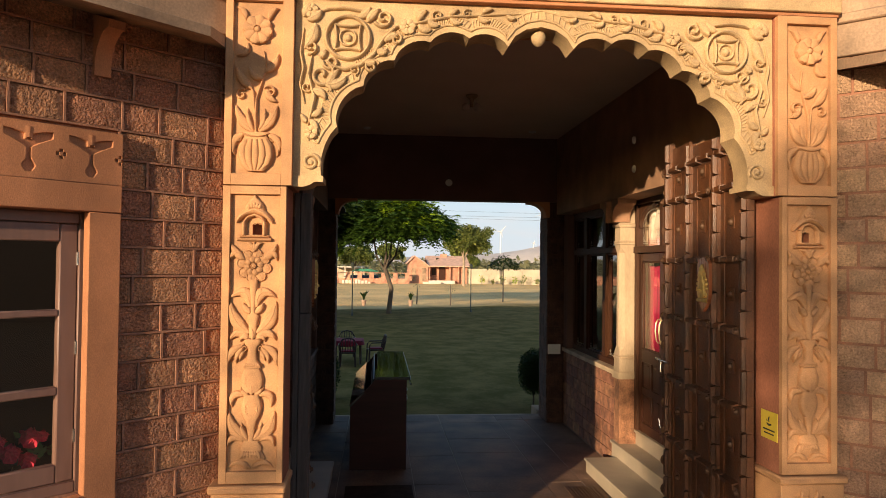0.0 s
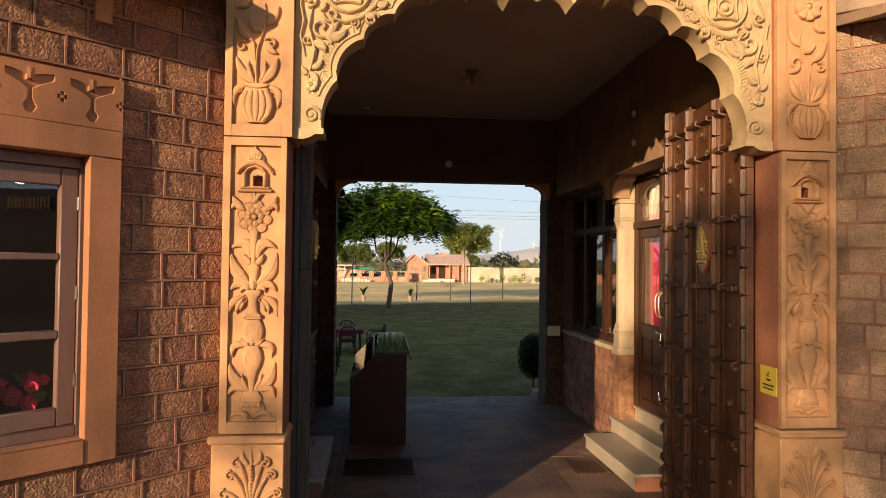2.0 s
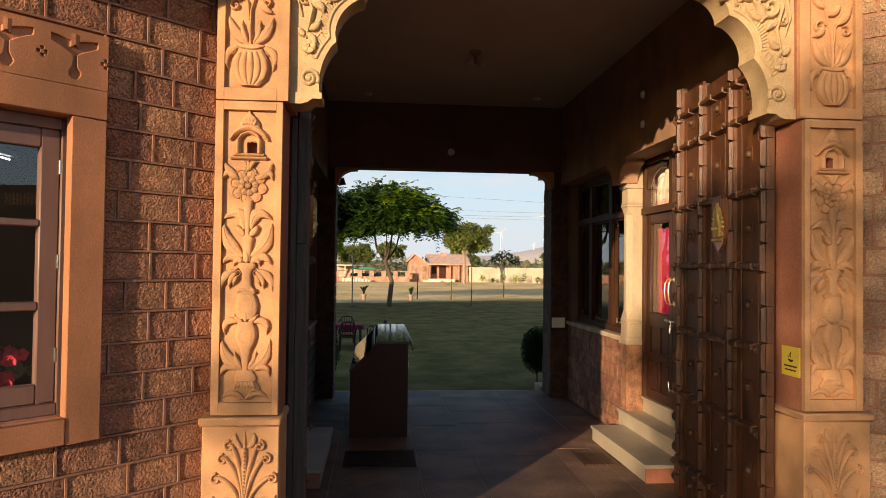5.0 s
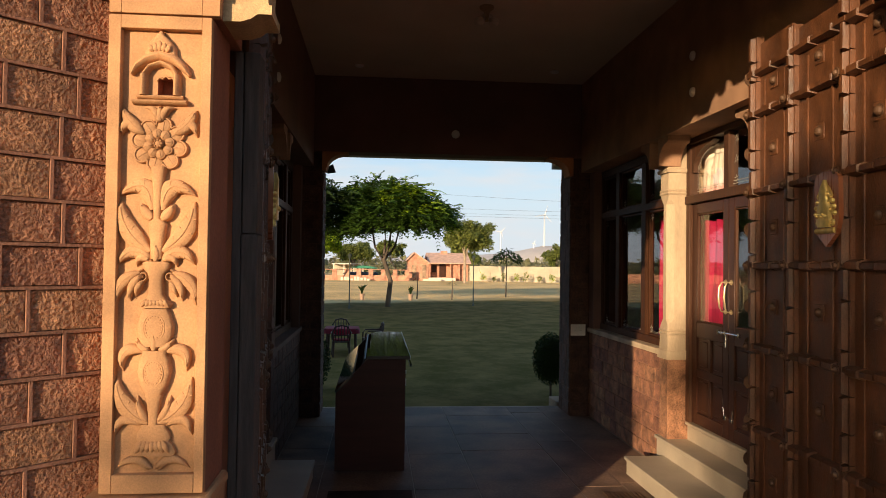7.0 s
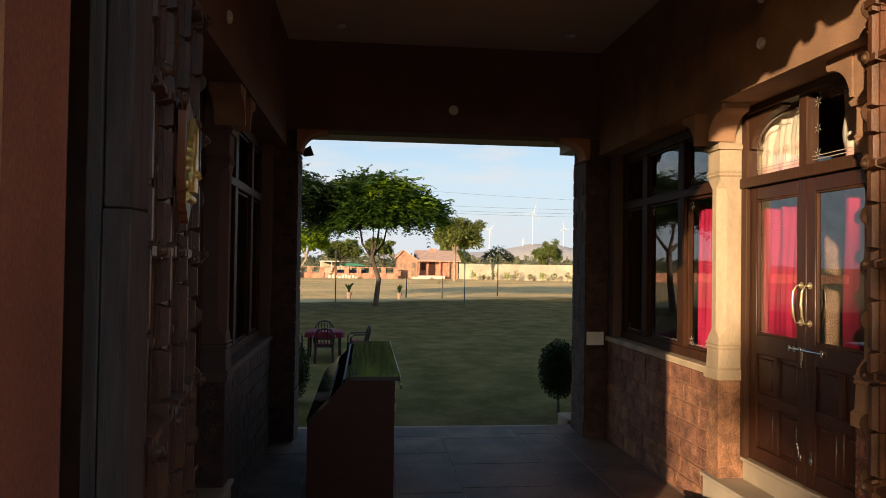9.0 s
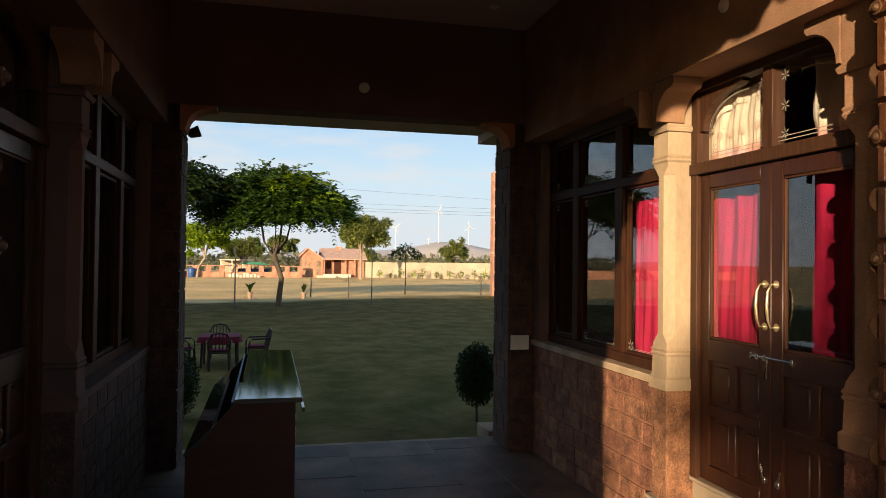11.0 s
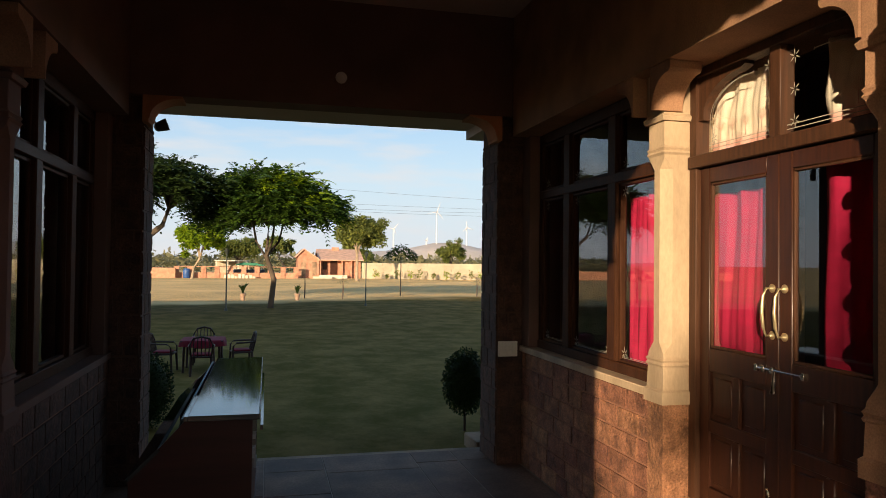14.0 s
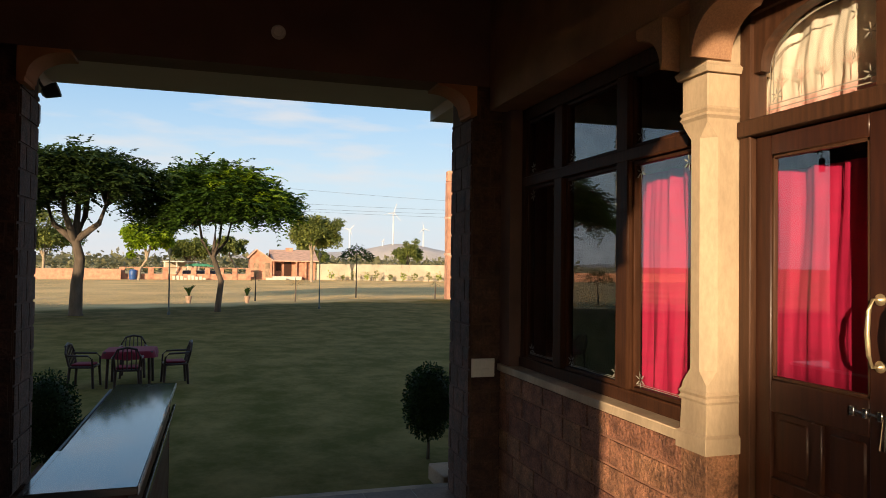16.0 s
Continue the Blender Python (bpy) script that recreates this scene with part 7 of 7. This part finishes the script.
# ---- plaques on the gate leaves ----
def plaque(m, y0, X, turn, along):
    m = m @ Matrix.Translation((X, y0, 0)) @ Matrix.Rotation(radians(-turn), 4, "Z") @ Matrix.Translation((-2.517, along - 5.45, 0))
    t = thing("wall_plaque", "brass relief on a polished wooden shield, fixed to the gate", "plaque", "gate plaques")
    bm = bmesh.new()
    q = [(5.33, 2.52), (5.36, 2.55), (5.45, 2.565), (5.54, 2.55), (5.57, 2.52), (5.575, 2.30), (5.545, 2.22), (5.45, 2.15), (5.355, 2.22), (5.325, 2.30)]
    prism_yz(bm, q, 2.475, 2.50, m)
    part("shield", bm, SHIELD, t)
    bm = bmesh.new()
    T = m @ Matrix(((0, 1, 0, 2.474), (1.18, 0, 0, 5.45), (0, 0, 1.05, 2.225), (0, 0, 0, 1)))
    stroke(bm, [(-.078, .012), (.078, .012)], .03, .016, T)
    body(bm, 0, [(.045, .03), (.06, .06), (.045, .1), (.05, .13), (.03, .16), (.026, .2), (.036, .215), (.02, .24), (.006, .275)], .03, T)
    for k in range(11):                           # a scrolled rim of small bosses round the middle piece
        a = math.pi * (k / 10)
        disc(bm, (.078 * math.cos(a), .10 + .105 * math.sin(a)), .014, .018, T, 10)
    for sg in (1, -1):
        stroke(bm, spiral((sg * .062, .055), .022, 1.3, 1.0, sg), .011, .022, T)
        stroke(bm, spiral((sg * .055, .125), .018, 1.2, 2.0, -sg), .010, .024, T)
        stroke(bm, [(sg * .03, .16), (sg * .055, .19), (sg * .035, .225), (sg * .012, .25)], [.012, .016, .012, .006], .022, T)
    for k in range(5):
        disc(bm, (-.03 + .015 * k, .085 + .008 * (k % 2)), .012, .04, T, 8)
    part("brass_relief", bm, GOLD, t, "bright cast brass relief")


plaque(Matrix.Identity(4), 4.76, 2.495, 4.6, .60)
plaque(MIRROR, 5.10, 2.515, 7.0, .52)

# ---- small fixtures ----
sg = thing("wall_sign", "small yellow printed notice board on the jamb", "sign")
put("board", [(2.605, 2.6115, 4.50, 4.70, 1.355, 1.54)], YELLOW, sg, bevel=.001)
put("printed_line", [(2.604, 2.6055, 4.53, 4.67, 1.412, 1.422), (2.604, 2.6055, 4.54, 4.66, 1.388, 1.397)], INK, sg)
bm = bmesh.new()
T = Matrix(((0, 1, 0, 2.6048), (1, 0, 0, 4.60), (0, 0, 1, 1.47), (0, 0, 0, 1)))
stroke(bm, [(-.03, -.015), (.0, -.02), (.028, -.012)], [.012, .016, .01], .001, T, 2)
stroke(bm, [(.0, .0), (.005, .02), (-.006, .035)], [.012, .016, .008], .001, T, 2)
stroke(bm, [(.02, .0), (.028, .014)], [.012, .006], .001, T, 2)
part("symbol", bm, INK, sg)

sw = thing("switch_board", "white plastic switch board on the stone pier", "switch")
put("plate", [(2.713, 2.918, 11.278, 11.29, 1.09, 1.245)], WHITEPL, sw, bevel=.004)
for k in range(5):
    put("switch", [(2.73 + k * .036, 2.758 + k * .036, 11.274, 11.279, 1.175, 1.225)], WHITEPL, sw, bevel=.002)
put("socket", [(2.735, 2.79, 11.274, 11.279, 1.105, 1.16), (2.81, 2.865, 11.274, 11.279, 1.105, 1.16)], WHITEPL, sw, bevel=.002)


def round_fixture(name, label, cat, m, r, mat, group="", rim=None):
    t = thing(name, label, cat, group)
    bm = bmesh.new()
    lathe(bm, [(r, 0), (r, .012), (r * .82, .022), (r * .7, .018)], 20, m=m)
    part("rim", bm, rim or mat, t)
    bm = bmesh.new()
    lathe(bm, [(r * .68, .01), (r * .5, .026), (r * .1, .03)], 16, m=m)
    part("face", bm, mat, t)


round_fixture("wall_speaker", "small round pale speaker on the beam", "speaker", Matrix.Translation((1.1, 11.202, 3.77)) @ Matrix.Rotation(radians(90), 4, "X"), .055, WHITEPL)
EASTW = Matrix.Rotation(radians(-90), 4, "Y")
for mm in (Matrix.Identity(4), MIRROR):
    for z in (3.57, 3.89):
        round_fixture("wall_lamp", "small round unlit wall lamp on the beam", "wall lamp", mm @ Matrix.Translation((2.82, 7.73, z)) @ EASTW, .042, WHITEPL, "round wall lamps")
DOWN = Matrix.Rotation(radians(180), 4, "X")
for x, y in ((-.17, 10.65), (2.29, 10.6), (-.17, 6.2), (2.29, 6.2)):
    round_fixture("ceiling_spot", "small unlit recessed ceiling spot", "ceiling lamp", Matrix.Translation((x, y, 4.5)) @ DOWN, .055, STEELTRIM, "ceiling spots")
cf = thing("ceiling_light", "small unlit ceiling light with two arms", "ceiling lamp")
bm = bmesh.new()
lathe(bm, [(.07, 0), (.07, .02), (.03, .05), (.015, .12), (.02, .14)], 16, m=Matrix.Translation((1.09, 8.44, 4.5)) @ DOWN)
part("canopy", bm, EAVE, cf)
for s in (-1, 1):
    bm = bmesh.new()
    lathe(bm, [(.015, 0), (.045, .02), (.05, .06), (.03, .085)], 14, m=Matrix.Translation((1.09 + s * .07, 8.44, 4.40)) @ DOWN)
    tube(bm, [(1.09, 8.44, 4.42), (1.09 + s * .04, 8.44, 4.43), (1.09 + s * .07, 8.44, 4.40)], .008, 6)
    part("shade", bm, PLASTER, cf)
fl = thing("flood_light", "small black flood light hung at the garden opening", "lamp")
bm = bmesh.new()
lathe(bm, [(.02, -.07), (.045, -.05), (.06, .03), (.062, .06), (.05, .062)], 14, m=Matrix.Translation((-.60, 11.99, 3.36)) @ Matrix.Rotation(radians(70), 4, "Y"))
part("head", bm, BLACKPL, fl)
bm = bmesh.new()
tube(bm, [(-.70, 12.0, 3.76), (-.70, 12.0, 3.48), (-.68, 12.0, 3.42), (-.64, 11.99, 3.36)], .012, 6)
block(bm, -.715, -.675, 11.97, 12.03, 3.10, 3.25, .006)
tube(bm, [(-.695, 12.0, 3.25), (-.70, 12.0, 3.42)], .005, 5)
part("bracket", bm, BLACKPL, fl)
gr = thing("drain_cover", "dark iron drain cover set in the stone floor", "drain cover")
bm = bmesh.new()
for k in range(9):
    block(bm, 2.16 + k * .038, 2.18 + k * .038, 7.52, 8.0, .001, .009)
block(bm, 2.13, 2.155, 7.5, 8.02, .001, .011)
block(bm, 2.485, 2.51, 7.5, 8.02, .001, .011)
part("grating", bm, IRON, gr)
mt = thing("door_mat", "dark worn rubber mat on the floor before the desk", "mat")
put("mat", [(-.32, .42, 7.55, 8.15, .001, .016)], MATTING, mt, bevel=.004)
structure("kerb", [(flip(3.3), 3.3, 11.96, 12.12, -.3, -.02)], EAVE, "brown stone kerb between passage and lawn", .01)
structure("ledge", [(2.74, 3.4, 12.125, 12.62, -.2, .03)], EAVE, "brown stone ledge outside the pier", .012)
for y, z0, z1 in ((9.0, .80, .86), (9.0, .92, .95), (9.7, .55, .62)):
    put("drawer_pull", [(.373, .392, y, y + .08, z0, z1)], STEELTRIM, desk, "pale metal pull")

# ---- yard on the street side ----
# east building follows its reflection in the bay window; it also cuts sky light
structure("yard_building_east", [(26, 34, -40, 6, -.12, 5.2), (8, 26, -46, -40, -.12, 5.0)], GLOOMPLASTER, "dark blocks across the yard, holding back low sky light")
# unseen western blocks, added only to hold back the low sky
structure("yard_building_west", [(-46, -40, -40, 8, -.12, 5.0), (-40, 8, -50, -46, -.12, 4.2)], GLOOMPLASTER, "dark blocks across the yard, holding back low sky light")
for k in range(12):
    put("baluster", [(25.88, 25.95, -9.68 + k * .146, -9.62 + k * .146, 4.35, 4.85)], EAVE, bpy.data.objects["yard_building_east"])

# ---- stones and slabs, last ----
def stone_mesh(w, h, rough, rnd, bev=.006, fine=False):
    """A block face of its own: a bowed, uneven front of a few facets."""
    nx, nz = (9, 5) if fine and w > .15 else (4, 2) if w > .2 else (3, 2)
    bm = bmesh.new()
    g = []
    for j in range(nz + 1):
        row = []
        for i in range(nx + 1):
            edge = i in (0, nx) or j in (0, nz)
            d = 0 if edge else rough * rnd.uniform(.2, 1.0)
            row.append(bm.verts.new((bev * .5 + (w - bev) * i / nx, d + .002, bev * .5 + (h - bev) * j / nz)))
        g.append(row)
    for A, B in zip(g, g[1:]):
        for i in range(nx):
            bm.faces.new((A[i], A[i + 1], B[i + 1], B[i]))
    rim = g[0] + [r[-1] for r in g[1:]] + g[-1][-2::-1] + [r[0] for r in g[-2:0:-1]]
    back = [bm.verts.new((v.co.x, -.012, v.co.z)) for v in rim]
    for k in range(len(rim)):
        bm.faces.new((rim[k], rim[(k + 1) % len(rim)], back[(k + 1) % len(rim)], back[k]))
    return bm


def stone_face(parent, m, length, z0, z1, course, lens, mat, rough, seed, skip=None, bead=None, gap=.013):
    """Courses of blocks on a wall: x along it, y out of it. Each is a part; with bead, raised pointing runs in the joints."""
    rnd = random.Random(seed)
    z, r, made = z0, 0, 0
    while z < z1 - .03:
        h = min(course * rnd.uniform(.97, 1.03), z1 - z)
        x = -rnd.uniform(0, lens[1]) if r % 2 else -rnd.uniform(0, lens[0])
        while x < length:
            w = rnd.uniform(*lens)
            a, b = max(x, 0), min(x + w, length)
            x += w
            spans = [(a, b)]
            if skip:
                s0, s1, q0, q1 = skip
                if z + h > q0 + .01 and z < q1 - .01:
                    spans = [(a, min(b, s0)), (max(a, s1), b)]
            for u, v in spans:
                if v - u < .035:
                    continue
                bm = stone_mesh(v - u - gap, h - gap, rough, rnd, fine=bool(bead))
                bmesh.ops.transform(bm, matrix=m @ Matrix.Translation((u + gap / 2, 0, z + gap / 2)), verts=bm.verts)
                part("stone", bm, mat, parent, smooth=0)
                made += 1
                if bead and v < length - .01:
                    put("pointing", [(v - .006, v + .006, -.01, .011, z + .006, z + h - .006)], bead, parent, m=m)
        if bead:
            end = skip[0] if skip and skip[2] < z < skip[3] else length
            put("pointing", [(0, end, -.01, .012, z - .006, z + .006)], bead, parent, m=m)
        z += h
        r += 1
    return made


OBJ = bpy.data.objects
stone_face(OBJ["wall_bay_west"], LEFTWALL, 2.1, 0.129, 4.2, .163, (.22, .36), ROCK, .006, 101, skip=(.69, 2.1, 1.112, 3.187), bead=MORTAR)
stone_face(OBJ["wall_bay_east"], RIGHTWALL, 1.0, 0.2, 4.5, .163, (.24, .36), ROCKPINK, .008, 102)
EASTFACE = Matrix(((0, -1, 0, WR), (1, 0, 0, 8.775), (0, 0, 1, 0), (0, 0, 0, 1)))
stone_face(OBJ["wall_east_low"], EASTFACE, 2.52, 0, 1.14, .163, (.2, .42), ROCKIN, .007, 103)
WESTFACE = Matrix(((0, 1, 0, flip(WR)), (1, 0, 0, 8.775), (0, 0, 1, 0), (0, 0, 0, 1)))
# west wall and piers use the copy of the blocks coloured for shade
stone_face(OBJ["wall_west_low"], WESTFACE, 2.52, 0, 1.14, .163, (.2, .42), ROCKSHADE, .007, 104)
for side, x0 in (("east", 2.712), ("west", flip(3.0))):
    stone_face(OBJ["pier_" + side], Matrix(((1, 0, 0, x0), (0, -1, 0, 11.302), (0, 0, 1, 0), (0, 0, 0, 1))), .288, 0, 3.49, .19, (.16, .30), ROCKSHADE, .006, 105)
stone_face(OBJ["pier_east"], Matrix(((0, -1, 0, 2.702), (1, 0, 0, 11.312), (0, 0, 1, 0), (0, 0, 0, 1))), .538, 0, 3.28, .19, (.2, .36), ROCKSHADE, .006, 106)
stone_face(OBJ["pier_west"], Matrix(((0, 1, 0, flip(2.702)), (1, 0, 0, 11.312), (0, 0, 1, 0), (0, 0, 0, 1))), .538, 0, 3.28, .19, (.2, .36), ROCKSHADE, .006, 107)

rnd = random.Random(201)
floor = OBJ["floor"]
x = WL
for w in (.50, .86, .58, .92, .44, .58):
    y = 3.4 + rnd.uniform(-.4, 0)
    while y < 11.95:
        d = rnd.uniform(.5, 1.7)
        a, b = max(y, 3.4), min(y + d, 11.95)
        if b - a > .05:
            t = rnd.uniform(-.002, .002)
            bm = bmesh.new()
            block(bm, x + .004, x + w - .004, a + .004, b - .004, -.02, t, .003)
            part("slab", bm, FLOOR, floor, smooth=0)
        y += d
    x += w
